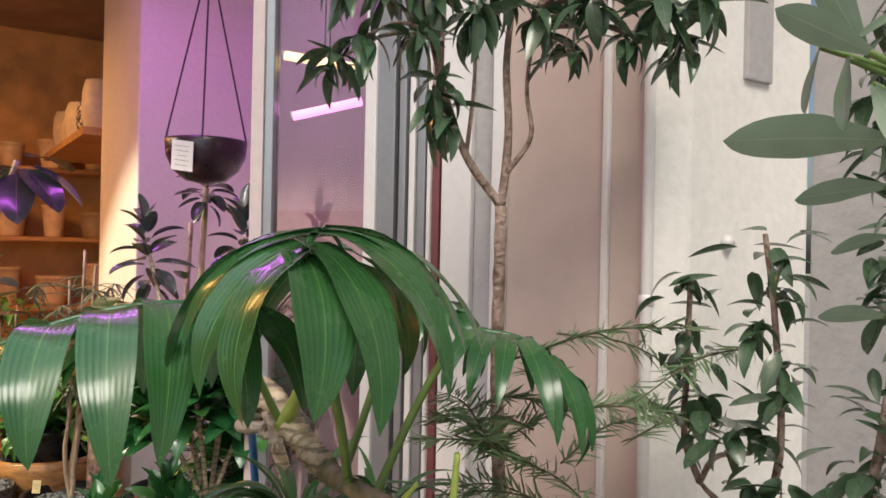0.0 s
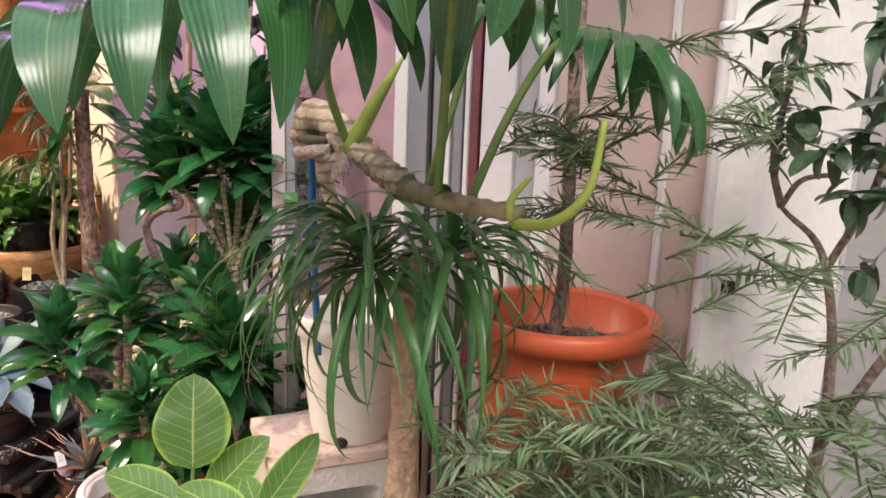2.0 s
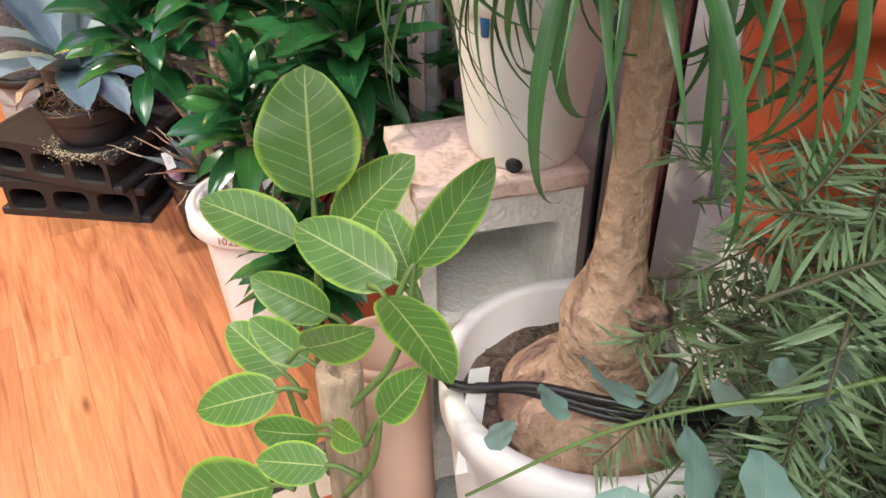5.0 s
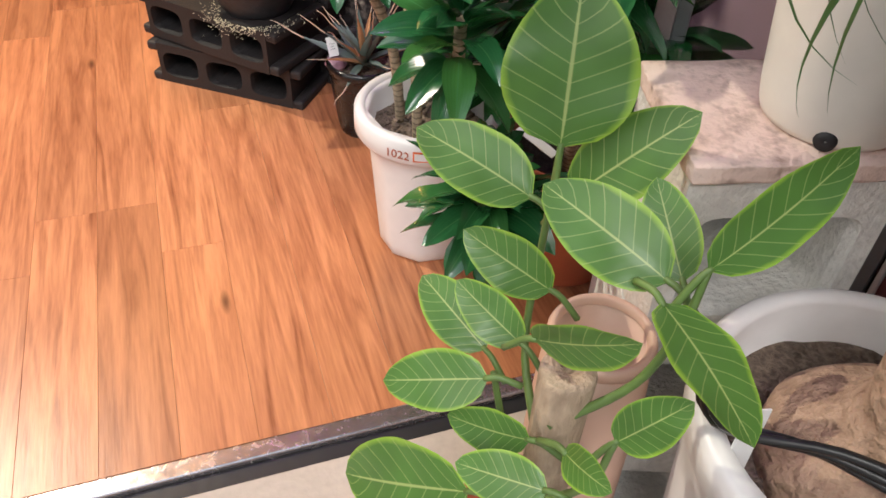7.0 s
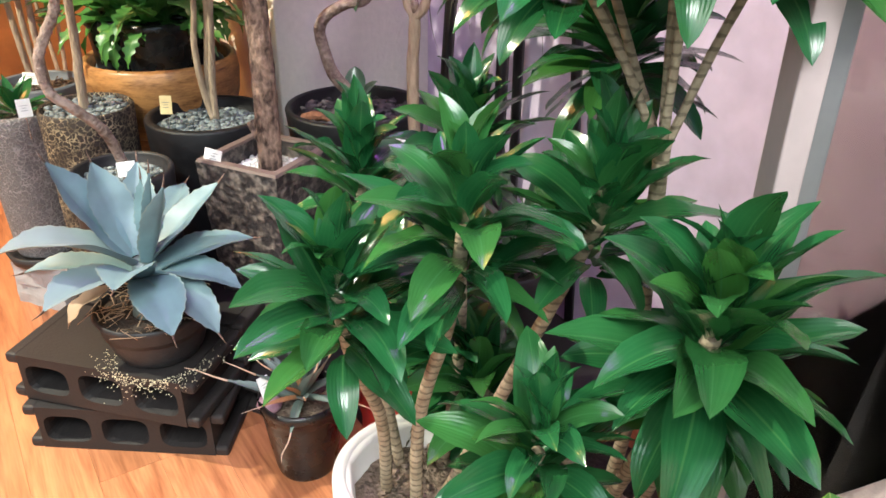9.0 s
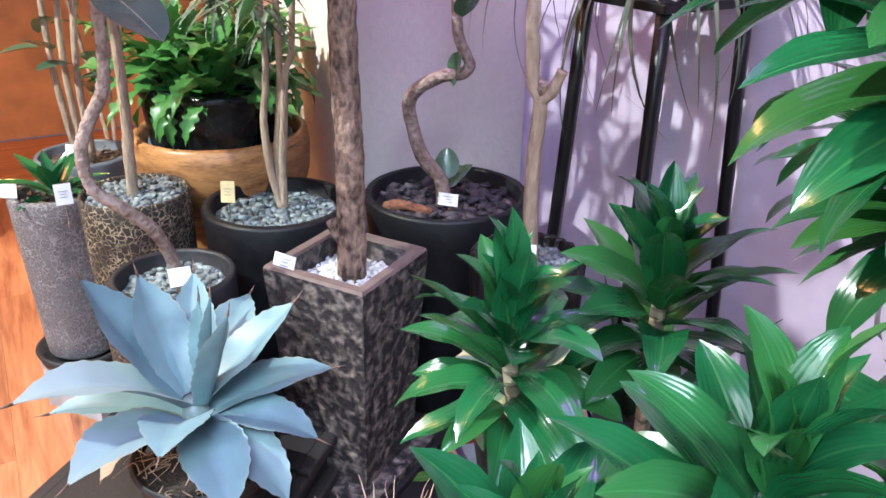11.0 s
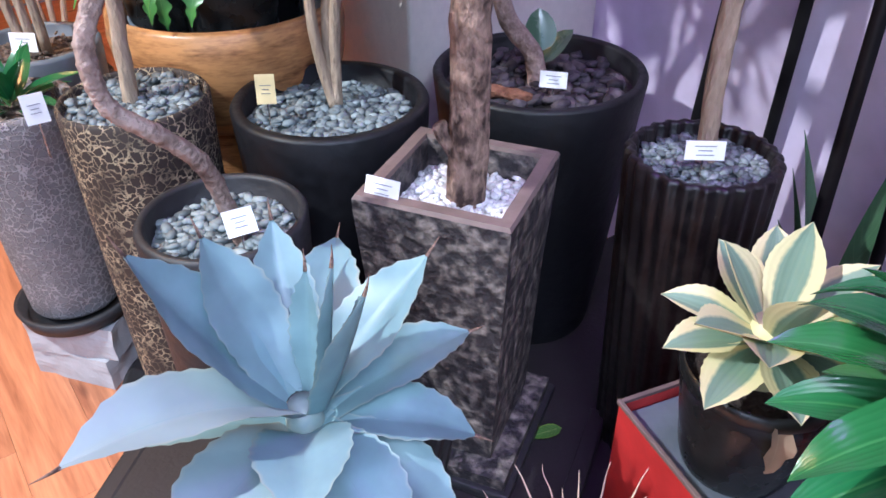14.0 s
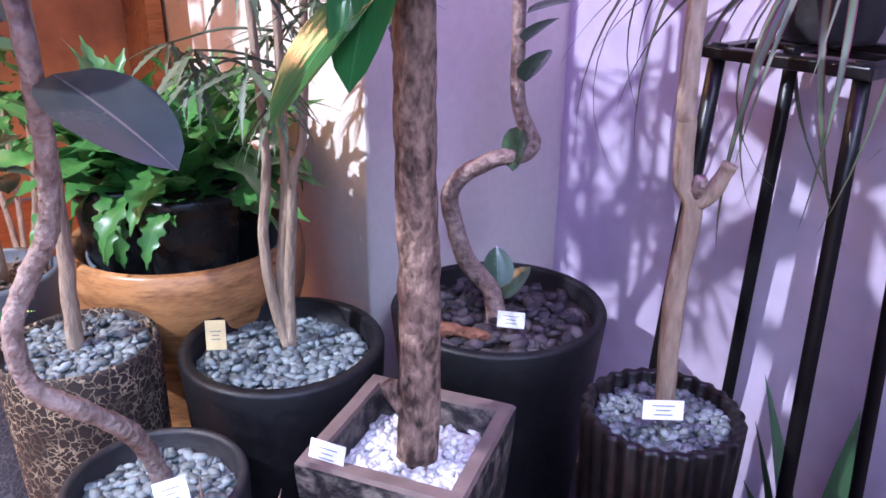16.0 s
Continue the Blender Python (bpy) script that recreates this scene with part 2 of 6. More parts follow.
def wood_mat(name, dark, light, scale=9.0, rough=0.35, stretch=(1, 14, 14), per_object=0.2, knots=False):
    """Long grain along the local x axis."""
    m = bpy.data.materials.new(name)
    m.use_nodes = True
    t = m.node_tree
    n, link = t.nodes, t.links.new
    b = n["Principled BSDF"]
    tc, mp, info, off = n.new("ShaderNodeTexCoord"), n.new("ShaderNodeMapping"), n.new("ShaderNodeObjectInfo"), n.new("ShaderNodeVectorMath")
    mul = n.new("ShaderNodeMath")
    mul.operation, mul.inputs[1].default_value = "MULTIPLY", 40.0
    link(info.outputs["Random"], mul.inputs[0])
    link(tc.outputs["Object"], off.inputs[0])
    link(mul.outputs[0], off.inputs[1])
    mp.inputs["Scale"].default_value = stretch
    link(off.outputs[0], mp.inputs["Vector"])
    nz, fine = n.new("ShaderNodeTexNoise"), n.new("ShaderNodeTexNoise")
    nz.inputs["Scale"].default_value, nz.inputs["Detail"].default_value, nz.inputs["Distortion"].default_value = scale * (0.30 if knots else 0.35), 5, 1.5 if knots else 0.9
    fine.inputs["Scale"].default_value, fine.inputs["Detail"].default_value = scale * 2.2, 8
    link(mp.outputs[0], nz.inputs["Vector"])
    link(mp.outputs[0], fine.inputs["Vector"])
    ramp = n.new("ShaderNodeValToRGB")
    e = ramp.color_ramp.elements
    e[0].position, e[1].position, e[0].color, e[1].color = 0.27 if knots else 0.34, 0.64 if knots else 0.60, (*dark, 1), (*light, 1)
    mid = e.new(0.46)
    mid.color = (*[(a + c) / 2 * 1.05 for a, c in zip(dark, light)], 1)
    add = n.new("ShaderNodeMath")
    add.operation, add.inputs[1].default_value = "MULTIPLY_ADD", 0.26 if knots else 0.35
    link(fine.outputs["Fac"], add.inputs[0])
    sc = n.new("ShaderNodeMath")
    sc.operation, sc.inputs[1].default_value = "MULTIPLY", 0.74 if knots else 0.65
    link(nz.outputs["Fac"], sc.inputs[0])
    link(sc.outputs[0], add.inputs[2])
    link(add.outputs[0], ramp.inputs["Fac"])
    hsv, mr = n.new("ShaderNodeHueSaturation"), n.new("ShaderNodeMapRange")
    mr.inputs["To Min"].default_value, mr.inputs["To Max"].default_value = 1 - per_object, 1 + per_object
    link(info.outputs["Random"], mr.inputs["Value"])
    link(mr.outputs[0], hsv.inputs["Value"])
    link(ramp.outputs["Color"], hsv.inputs["Color"])
    last = hsv.outputs["Color"]
    if knots:
        vo, kr, mx = n.new("ShaderNodeTexVoronoi"), n.new("ShaderNodeMapRange"), n.new("ShaderNodeMix")
        km = n.new("ShaderNodeMapping")
        km.inputs["Scale"].default_value = (2.2, 7.0, 1.0)
        link(off.outputs[0], km.inputs["Vector"])
        link(km.outputs[0], vo.inputs["Vector"])
        vo.inputs["Scale"].default_value = 1.0
        kr.inputs["From Min"].default_value, kr.inputs["From Max"].default_value = 0.075, 0.01
        link(vo.outputs["Distance"], kr.inputs["Value"])
        mx.data_type = "RGBA"
        link(kr.outputs[0], mx.inputs[0])
        link(last, mx.inputs[6])
        mx.inputs[7].default_value = (*[c * 0.35 for c in dark], 1)
        last = mx.outputs[2]
    link(last, b.inputs["Base Color"])
    b.inputs["Roughness"].default_value = rough
    bp = n.new("ShaderNodeBump")
    bp.inputs["Strength"].default_value, bp.inputs["Distance"].default_value = 0.12, 0.002
    link(fine.outputs["Fac"], bp.inputs["Height"])
    link(bp.outputs[0], b.inputs["Normal"])
    return m


FLOOR = wood_mat("orange wood plank", (0.205, 0.060, 0.024), (0.575, 0.245, 0.112), 9, 0.33, (0.9, 11, 11), 0.22, True)
CEIL = mat("dim brown boarded ceiling", (0.34, 0.24, 0.16), 0.8, 0, 8, 0.3, 0.1)
BACKWALL = mat("warm brown boarded wall", (0.66, 0.38, 0.15), 0.75, 0, 9, 0.3, 0.15)
VIOLET = mat("scuffed pale lilac painted wall", (0.60, 0.51, 0.65), 0.75, 0, 16, 0.16, 0.15, big=2.4, detail=9.0)
CREAM = mat("cream plaster", (0.76, 0.70, 0.62), 0.8, 0, 60, 0.07, 0.25)
STUCCO = mat("rough white stucco", (0.80, 0.79, 0.76), 0.85, 0, 70, 0.08, 0.18, big=4)
# beige of the facade panel, also used as painted shade beside the pipe
SHADE_WALL = mat("pinkish beige panel and shade", (0.52, 0.42, 0.38), 0.55, 0, 20, 0.10, 0.05, big=1.5)
GREY_WALL = mat("grey speckled render", (0.40, 0.39, 0.40), 0.85, 0, 50, 0.12, 0.3)
JAMBTRIM = mat("dull pinkish jamb paint", (0.56, 0.46, 0.46), 0.6, 0, 40, 0.10, 0.05)
TRIM = mat("white aluminium frame", (0.72, 0.70, 0.70), 0.35, 0.1, 60, 0.05, 0.02)
GREYTRIM = mat("grey aluminium frame", (0.30, 0.31, 0.33), 0.35, 0.5, 60, 0.08, 0.02)
DARKGAP = mat("black rubber gasket", (0.015, 0.015, 0.017), 0.5)
MAROON = mat("maroon strip", (0.17, 0.05, 0.055), 0.5)
STEEL = mat("brushed sill metal", (0.55, 0.50, 0.50), 0.25, 0.9, 80, 0.15, 0.05)
TILE = mat("beige outdoor tile", (0.50, 0.43, 0.36), 0.7, 0, 70, 0.12, 0.2)
GROUND = mat("pale concrete paving", (0.42, 0.40, 0.37), 0.9, 0, 40, 0.2, 0.4)
GLASS = glass_mat()
BLOCK = mat("black painted concrete block", (0.017, 0.014, 0.014), 0.62, 0, 160, 0.45, 0.10, big=5)
WHITEBLOCK = mat("white painted concrete block", (0.75, 0.74, 0.70), 0.7, 0, 130, 0.14, 0.5, big=9)
PINKTOP = mat("weathered pinkish block top", (0.56, 0.38, 0.30), 0.88, 0, 95, 0.35, 0.5, (0.80, 0.62, 0.54), big=30, detail=9, lo=0.28, hi=0.50)
BLACKPOT = mat("matt black pot", (0.007, 0.007, 0.009), 0.5, 0, 70, 0.4, 0.12, spec=0.35)
DARKPOT = mat("dark charcoal pot", (0.022, 0.021, 0.023), 0.55, 0, 60, 0.4, 0.2)
NURSERY = mat("black nursery plastic", (0.012, 0.012, 0.012), 0.28)
WHITEPOT = mat("white plastic pot", (0.78, 0.76, 0.75), 0.35, 0, 40, 0.05, 0.02)
CREAMPOT = mat("cream plastic pot", (0.76, 0.73, 0.66), 0.4, 0, 30, 0.06, 0.03)
ORANGEPOT = mat("orange plastic pot", (0.62, 0.12, 0.045), 0.42, 0, 30, 0.12, 0.04)
TERRACOTTA = mat("terracotta plastic pot", (0.42, 0.11, 0.05), 0.5, 0, 30, 0.12, 0.04)
PEACH = mat("smooth peach of pot and warm-lit block", (0.66, 0.44, 0.33), 0.45, 0, 20, 0.08, 0.03)
BLUEGREY = mat("blue grey ceramic", (0.13, 0.15, 0.18), 0.5, 0, 40, 0.2, 0.1)
GOLDCRACK = cracked_mat("dark glaze with gold net", (0.040, 0.028, 0.022), (0.50, 0.40, 0.25), 84, 0.085, broken=0.8)
GREYCRACK = cracked_mat("grey pitted stone glaze", (0.16, 0.145, 0.15), (0.36, 0.33, 0.33), 95, 0.12, 0.85, broken=0.5)
STONEPOT = mat("mottled grey brown stoneware", (0.060, 0.052, 0.056), 0.5, 0, 70, 0.5, 0.8, (0.27, 0.225, 0.195), detail=8, big=48, lo=0.47, hi=0.68)
STONERIM = mat("brown stoneware rim", (0.17, 0.12, 0.105), 0.5, 0, 40, 0.3, 0.2)
FLUTEPOT = mat("dark bronze fluted glaze", (0.011, 0.009, 0.011), 0.38, 0.2, 60, 0.5, 0.2, (0.030, 0.024, 0.022))
BOWLWOOD = wood_mat("turned wooden bowl", (0.13, 0.048, 0.016), (0.50, 0.25, 0.09), 12, 0.35, (2.5, 2.5, 11), 0.0)
SOIL = mat("dark potting soil", (0.045, 0.032, 0.026), 0.95, 0, 160, 0.7, 1.0)
BARKSOIL = mat("brown bark chips", (0.13, 0.085, 0.06), 0.9, 0, 150, 0.6, 1.0, (0.33, 0.25, 0.19), island=0.5)
PEBBLE = mat("blue grey pebbles", (0.16, 0.19, 0.21), 0.6, 0, 25, 0.3, 0.15, (0.27, 0.30, 0.285), island=0.55)
WHITESTONE = mat("white marble chips", (0.66, 0.64, 0.65), 0.6, 0, 40, 0.12, 0.2, island=0.28)
LAVA = mat("dark purple lava stones", (0.06, 0.048, 0.058), 0.8, 0, 60, 0.4, 0.6, island=0.6)
CARD = mat("white plant card", (0.85, 0.85, 0.84), 0.5, 0, 30, 0.03, 0)
INK = mat("grey print", (0.18, 0.18, 0.20), 0.7, 0, 30, 0.03, 0)
ORANGEINK = mat("orange sticker", (0.75, 0.16, 0.05), 0.6, 0, 30, 0.03, 0)
REDTIN = mat("worn red painted tin", (0.55, 0.035, 0.03), 0.4, 0.1, 30, 0.25, 0.1)
STAND = mat("black steel stand", (0.012, 0.011, 0.012), 0.35, 0.3)
BARK = mat("brown cracked bark", (0.10, 0.055, 0.040), 0.85, 0, 120, 0.5, 1.0, (0.33, 0.215, 0.16), big=40, lo=0.40, hi=0.60, tall=1.7, detail=9.0)
BARKPALE = mat("pale tan bark", (0.34, 0.24, 0.16), 0.8, 0, 110, 0.3, 0.8, (0.52, 0.40, 0.28), big=22, tall=3.0)
BARKRED = mat("smooth reddish bark", (0.21, 0.13, 0.10), 0.7, 0, 110, 0.3, 0.8, (0.42, 0.31, 0.26), big=24, lo=0.38, hi=0.62)
PALMBARK = mat("corky tan palm bark", (0.40, 0.25, 0.16), 0.88, 0, 75, 0.3, 1.4, (0.56, 0.39, 0.27), big=26, detail=9.0)
CANE = mat("ringed dracaena cane", (0.36, 0.28, 0.18), 0.8, 0, 90, 0.35, 0.6, (0.54, 0.44, 0.31), big=30, rings=26.0)
GREENSTEM = mat("green stem", (0.12, 0.20, 0.05), 0.5, 0, 40, 0.3, 0.2)
PALESHOOT = mat("pale green shoot", (0.30, 0.41, 0.09), 0.4, 0, 30, 0.3, 0.1)
RAG = mat("soiled cotton rag", (0.62, 0.55, 0.48), 0.9, 0, 160, 0.4, 0.8, (0.36, 0.26, 0.19), big=40)
RUNNER = mat("green brown runner", (0.12, 0.14, 0.06), 0.6, 0, 50, 0.4, 0.4, (0.34, 0.27, 0.16), big=24)
AROIDSTEM = mat("ringed aroid stem", (0.30, 0.22, 0.13), 0.65, 0, 50, 0.4, 0.5, (0.62, 0.50, 0.36), big=30, rings=20.0)
DULLTWIG = mat("dull brown green twig", (0.085, 0.085, 0.045), 0.7, 0, 60, 0.4, 0.3)
BLUESTRAP = mat("blue rod", (0.02, 0.16, 0.42), 0.4)
BLACKTIE = mat("black plastic strap", (0.012, 0.012, 0.012), 0.35)
SAND = mat("spilled pale granules", (0.62, 0.58, 0.42), 0.9, 0, 30, 0.3, 0)
CERAMIC = mat("glazed ceramic pot", (0.55, 0.40, 0.26), 0.45, 0, 20, 0.3, 0.1, per_object=0.45)
SHELFWOOD = wood_mat("shelf board", (0.25, 0.12, 0.05), (0.55, 0.31, 0.14), 9, 0.5, (1, 10, 10), 0.1)
ROPE = mat("dark plastic cord", (0.05, 0.03, 0.04), 0.5)
HANGPOT = mat("dark plum plastic pot", (0.030, 0.014, 0.022), 0.3)

L_COMPACTA = leaf_mat("glossy dark green leaf", (0.021, 0.112, 0.036), (0.060, 0.19, 0.06), None, 0.16, 0, 0.12, 0.45, random_tint=(0.07, 0.20, 0.035))
L_RUBBER = leaf_mat("green leaf with lime margin", (0.085, 0.20, 0.036), (0.42, 0.52, 0.18), (0.30, 0.50, 0.05), 0.36, 0.42, 0, 0.3, 0.020, 0.43, 0.2)
L_AROID = leaf_mat("glossy green lobe", (0.032, 0.122, 0.038), (0.12, 0.28, 0.08), None, 0.27, 0, 0.14, 0.35, 0.02, see_through=0.2)
L_AGAVE = leaf_mat("blue grey agave leaf", (0.155, 0.245, 0.265), (0.17, 0.26, 0.275), (0.28, 0.31, 0.26), 0.45, 0, 0, 0.42, 0.005, 0.46, 0.0, random_tint=(0.25, 0.28, 0.29))
L_VARIEG = leaf_mat("cream edged agave leaf", (0.20, 0.30, 0.21), (0.24, 0.33, 0.22), (0.74, 0.68, 0.36), 0.5, 0, 0.35, 0.15, 0.005, 0.24, 0.05)
L_PALM = leaf_mat("long strap leaf", (0.062, 0.17, 0.05), (0.11, 0.26, 0.075), None, 0.36, 0, 0, 0.45, 0.02)
L_NEEDLE = leaf_mat("narrow grey green needle", (0.15, 0.235, 0.115), (0.10, 0.17, 0.07), None, 0.42, 0, 0, 0.5, 0.02)
L_OLIVE = leaf_mat("dull olive green leaf", (0.060, 0.115, 0.062), (0.15, 0.21, 0.11), None, 0.29, 0, 0, 0.45, 0.02)
L_STREET = leaf_mat("pale grey green leaf", (0.21, 0.31, 0.22), (0.32, 0.42, 0.30), None, 0.36, 0, 0, 0.4, 0.02, see_through=0.25)
L_EUCA = leaf_mat("silvery round leaf", (0.20, 0.33, 0.28), (0.32, 0.42, 0.34), None, 0.55, 0, 0, 0.2, 0.012, see_through=0.15)
L_DARKRUB = leaf_mat("dark plum rubber leaf", (0.040, 0.050, 0.050), (0.15, 0.13, 0.12), None, 0.25, 0, 0, 0.35, 0.02, see_through=0.0)
L_FERN = leaf_mat("fresh fern green leaf", (0.080, 0.22, 0.045), (0.16, 0.32, 0.08), None, 0.38, 0, 0, 0.4, 0.02)
L_GREYFINE = leaf_mat("grey green toothed leaflet", (0.12, 0.155, 0.09), (0.18, 0.22, 0.12), None, 0.5, 0, 0, 0.4, 0.02)
L_MARGINATA = leaf_mat("green ribbon leaf with dark red edge", (0.10, 0.15, 0.08), (0.16, 0.21, 0.11), (0.11, 0.03, 0.04), 0.4, 0, 0, 0.4, 0.02, 0.30)
L_SANS = leaf_mat("banded snake plant leaf", (0.045, 0.10, 0.045), (0.09, 0.16, 0.07), None, 0.42, 0.5, 0, 0.4, 0.001, see_through=0)
L_DRYSPIKE = leaf_mat("dried orange spike leaf", (0.42, 0.20, 0.09), (0.52, 0.30, 0.16), None, 0.7, 0, 0, 0.4, 0.05, see_through=0)
DRYTIP = mat("pale dry leaf tip", (0.62, 0.46, 0.34), 0.8, 0, 60, 0.2, 0.1)
PINKROCK = mat("pink crystal stone", (0.42, 0.20, 0.26), 0.5, 0, 70, 0.4, 0.5, (0.66, 0.42, 0.48))
L_SPIKE = leaf_mat("thin spiny grey leaf", (0.13, 0.175, 0.155), (0.20, 0.22, 0.18), None, 0.6, 0, 0, 0.4, 0.05, see_through=0)
L_DRY = leaf_mat("dry tan leaf", (0.46, 0.33, 0.22), (0.50, 0.38, 0.26), None, 0.7, 0, 0, 0.3, 0.02)

# ---- mesh helpers ----


def smooth(me, on=True):
    me.polygons.foreach_set("use_smooth", [on] * len(me.polygons))
    return me


def mesh_of(name, verts, faces, material, uvs=None, flat=False):
    me = bpy.data.meshes.new(name)
    me.from_pydata([tuple(v) for v in verts], [], faces)
    if uvs:
        lay = me.uv_layers.new(name="UVMap")
        for poly in me.polygons:
            for li in poly.loop_indices:
                lay.data[li].uv = uvs[me.loops[li].vertex_index]
    me.materials.append(material)
    me.update()
    return smooth(me, not flat)


def put(name, me, parent=None, m=None, label=""):
    """Links a mesh as one object, under a thing if one is given."""
    ob = new(name, me)
    if parent:
        ob.parent = parent
    if m is not None:
        ob.matrix_basis = m
    return tagged(ob, label) if label else ob


def thing(name, place, label, category, group="", rz=0.0):
    ob = new(name)
    ob.empty_display_size = 0.05
    ob.matrix_basis = pose(place[0], place[1], place[2], 0, 0, rz)
    return tagged(ob, label, category, group)


def box_mesh(name, size, material, centre=(0, 0, 0), bevel=0.004):
    bm = bmesh.new()
    bmesh.ops.create_cube(bm, size=1.0)
    bmesh.ops.transform(bm, matrix=Matrix.Translation(centre) @ Matrix.Diagonal((*size, 1)), verts=bm.verts)
    if bevel:
        bmesh.ops.bevel(bm, geom=bm.edges[:], offset=min(bevel, min(size) * 0.3), segments=2, affect="EDGES", profile=0.5)
    me = bpy.data.meshes.new(name)
    bm.to_mesh(me)
    bm.free()
    me.materials.append(material)
    return me


def lathe(name, profile, material, seg=56, wave=0.0, ribs=0, close=False, twist=0.0, facet=False, jitter=0.0):
    """A turned body from (radius, height) pairs; ribs flute it."""
    verts, faces, n = [], [], len(profile)
    for k, (r, z) in enumerate(profile):
        for i in range(seg):
            a = 2 * math.pi * i / seg
            rr = r * (1 + wave * math.cos(ribs * (a + twist * z))) if ribs else r
            if jitter:
                p = Vector((math.cos(a) * r, math.sin(a) * r, z)) * 14
                rr += jitter * noise.noise(p)
            verts.append((rr * math.cos(a), rr * math.sin(a), z))
    for k in range(n - 1):
        for i in range(seg):
            j = (i + 1) % seg
            faces.append((k * seg + i, k * seg + j, (k + 1) * seg + j, (k + 1) * seg + i))
    if close:
        faces.append(tuple(range(seg))[::-1])
        faces.append(tuple((n - 1) * seg + i for i in range(seg)))
    return mesh_of(name, verts, faces, material, flat=facet)


def spline(points, steps=6):
    pts = [Vector(p) for p in points]
    if len(pts) < 3:
        return [pts[0].lerp(pts[-1], i / steps) for i in range(steps + 1)]
    out = []
    ext = [2 * pts[0] - pts[1]] + pts + [2 * pts[-1] - pts[-2]]
    for i in range(1, len(ext) - 2):
        a, b, c, d = ext[i - 1:i + 3]
        for k in range(steps):
            t = k / steps
            out.append(0.5 * ((2 * b) + (c - a) * t + (2 * a - 5 * b + 4 * c - d) * t * t + (3 * b - a - 3 * c + d) * t ** 3))
    return out + [pts[-1]]


def tube_data(points, r0, r1, seg=8, steps=6, rough=0.0, rings=0.0, ring_count=0):
    pts = spline(points, steps)
    verts, faces, n = [], [], len(pts)
    side = Vector((0.31, 0.87, 0.4)).normalized()
    for k, p in enumerate(pts):
        d = (pts[min(k + 1, n - 1)] - pts[max(k - 1, 0)]).normalized()
        x = d.cross(side)
        if x.length < 0.1:
            x = d.cross(Vector((1, 0, 0)))
        x.normalize()
        y = d.cross(x)
        f = k / (n - 1)
        r = r0 + (r1 - r0) * f
        if ring_count:
            r *= 1 + rings * (1 if (k % max(1, n // ring_count)) == 0 else 0)
        for i in range(seg):
            a = 2 * math.pi * i / seg
            q = x * math.cos(a) + y * math.sin(a)
            rr = r * (1 + rough * noise.noise((p + q * r) * 45))
            verts.append(p + q * rr)
    for k in range(n - 1):
        for i in range(seg):
            j = (i + 1) % seg
            faces.append((k * seg + i, k * seg + j, (k + 1) * seg + j, (k + 1) * seg + i))
    faces.append(tuple(range(seg))[::-1])
    faces.append(tuple((n - 1) * seg + i for i in range(seg)))
    return verts, faces


def tube(name, points, r0, r1, material, seg=8, steps=6, rough=0.0, rings=0.0, ring_count=0):
    v, f = tube_data(points, r0, r1, seg, steps, rough, rings, ring_count)
    return mesh_of(name, v, f, material)


def prof_lance(u):
    return (math.sin(math.pi * min(1, u ** 0.75)) ** 0.85) * (1 - 0.15 * u) + 0.03 * (1 - u)


def prof_broad(u):
    return (math.sin(math.pi * min(1, u ** 0.80)) ** 0.66) * (1 - 0.12 * u) + 0.10 * (1 - u)


def prof_blunt(u):
    return (0.25 + 0.75 * min(1, u * 2.2)) * (1 - u ** 7)


def prof_oval(u):
    return math.sin(math.pi * min(1.0, u ** 0.82)) ** 0.62


def prof_strap(u):
    return (0.55 + 0.45 * math.sin(math.pi * min(1, u * 1.3))) * (1 - u ** 3) if u < 1 else 0.0


def prof_agave(u):
    return (0.50 + 0.54 * math.sin(math.pi * min(1, u ** 1.15 * 0.84))) * (1 - u ** 4.2) if u < 1 else 0.0


def prof_sword(u):
    return (0.75 + 0.25 * math.sin(math.pi * u)) * (1 - u ** 2.4)


def prof_round(u):
    return math.sqrt(max(0, 1 - (2 * u - 1) ** 2)) * (0.9 + 0.1 * (1 - u))


def leaf_data(L, W, prof, droop=0.6, fold=0.25, seg=9, cross=4, twist=0.0, wave=0.0, base_curl=0.0, thick=0.0, tip_curl=0.0, teeth=0.0):
    """A blade along +x, curling down by droop (radians) and folded along its rib."""
    verts, faces, uvs = [], [], []
    x = z = 0.0
    a = base_curl
    for k in range(seg + 1):
        u = k / seg
        hw = 0.5 * W * prof(u)
        if teeth and 0.15 < u < 0.95 and k % 2:
            hw += teeth
        tw = twist * u
        for c in range(cross + 1):
            s = 2 * c / cross - 1
            y = s * hw
            up = abs(s) * hw * fold + wave * math.sin(u * 14 + s * 2) * hw * abs(s)
            yy = y * math.cos(tw) - up * math.sin(tw)
            zz = y * math.sin(tw) + up * math.cos(tw)
            verts.append((x + zz * math.sin(a), yy, z + zz * math.cos(a)))
            uvs.append((u, c / cross))
        ds = L / seg
        a += (droop + tip_curl * (1 if u > 0.6 else 0)) / seg
        x += math.cos(a) * ds
        z -= math.sin(a) * ds
    w = cross + 1
    for k in range(seg):
        for c in range(cross):
            faces.append((k * w + c, (k + 1) * w + c, (k + 1) * w + c + 1, k * w + c + 1))
    if thick:
        n0 = len(verts)
        for i in range(n0):
            u, c = uvs[i]
            t = thick * (1 - (2 * c - 1) ** 2) * (1 - u * 0.8)
            vx, vy, vz = verts[i]
            verts.append((vx, vy, vz - t))
        uvs += uvs[:n0]
        faces += [tuple(n0 + i for i in f[::-1]) for f in faces[:]]
    return verts, faces, uvs


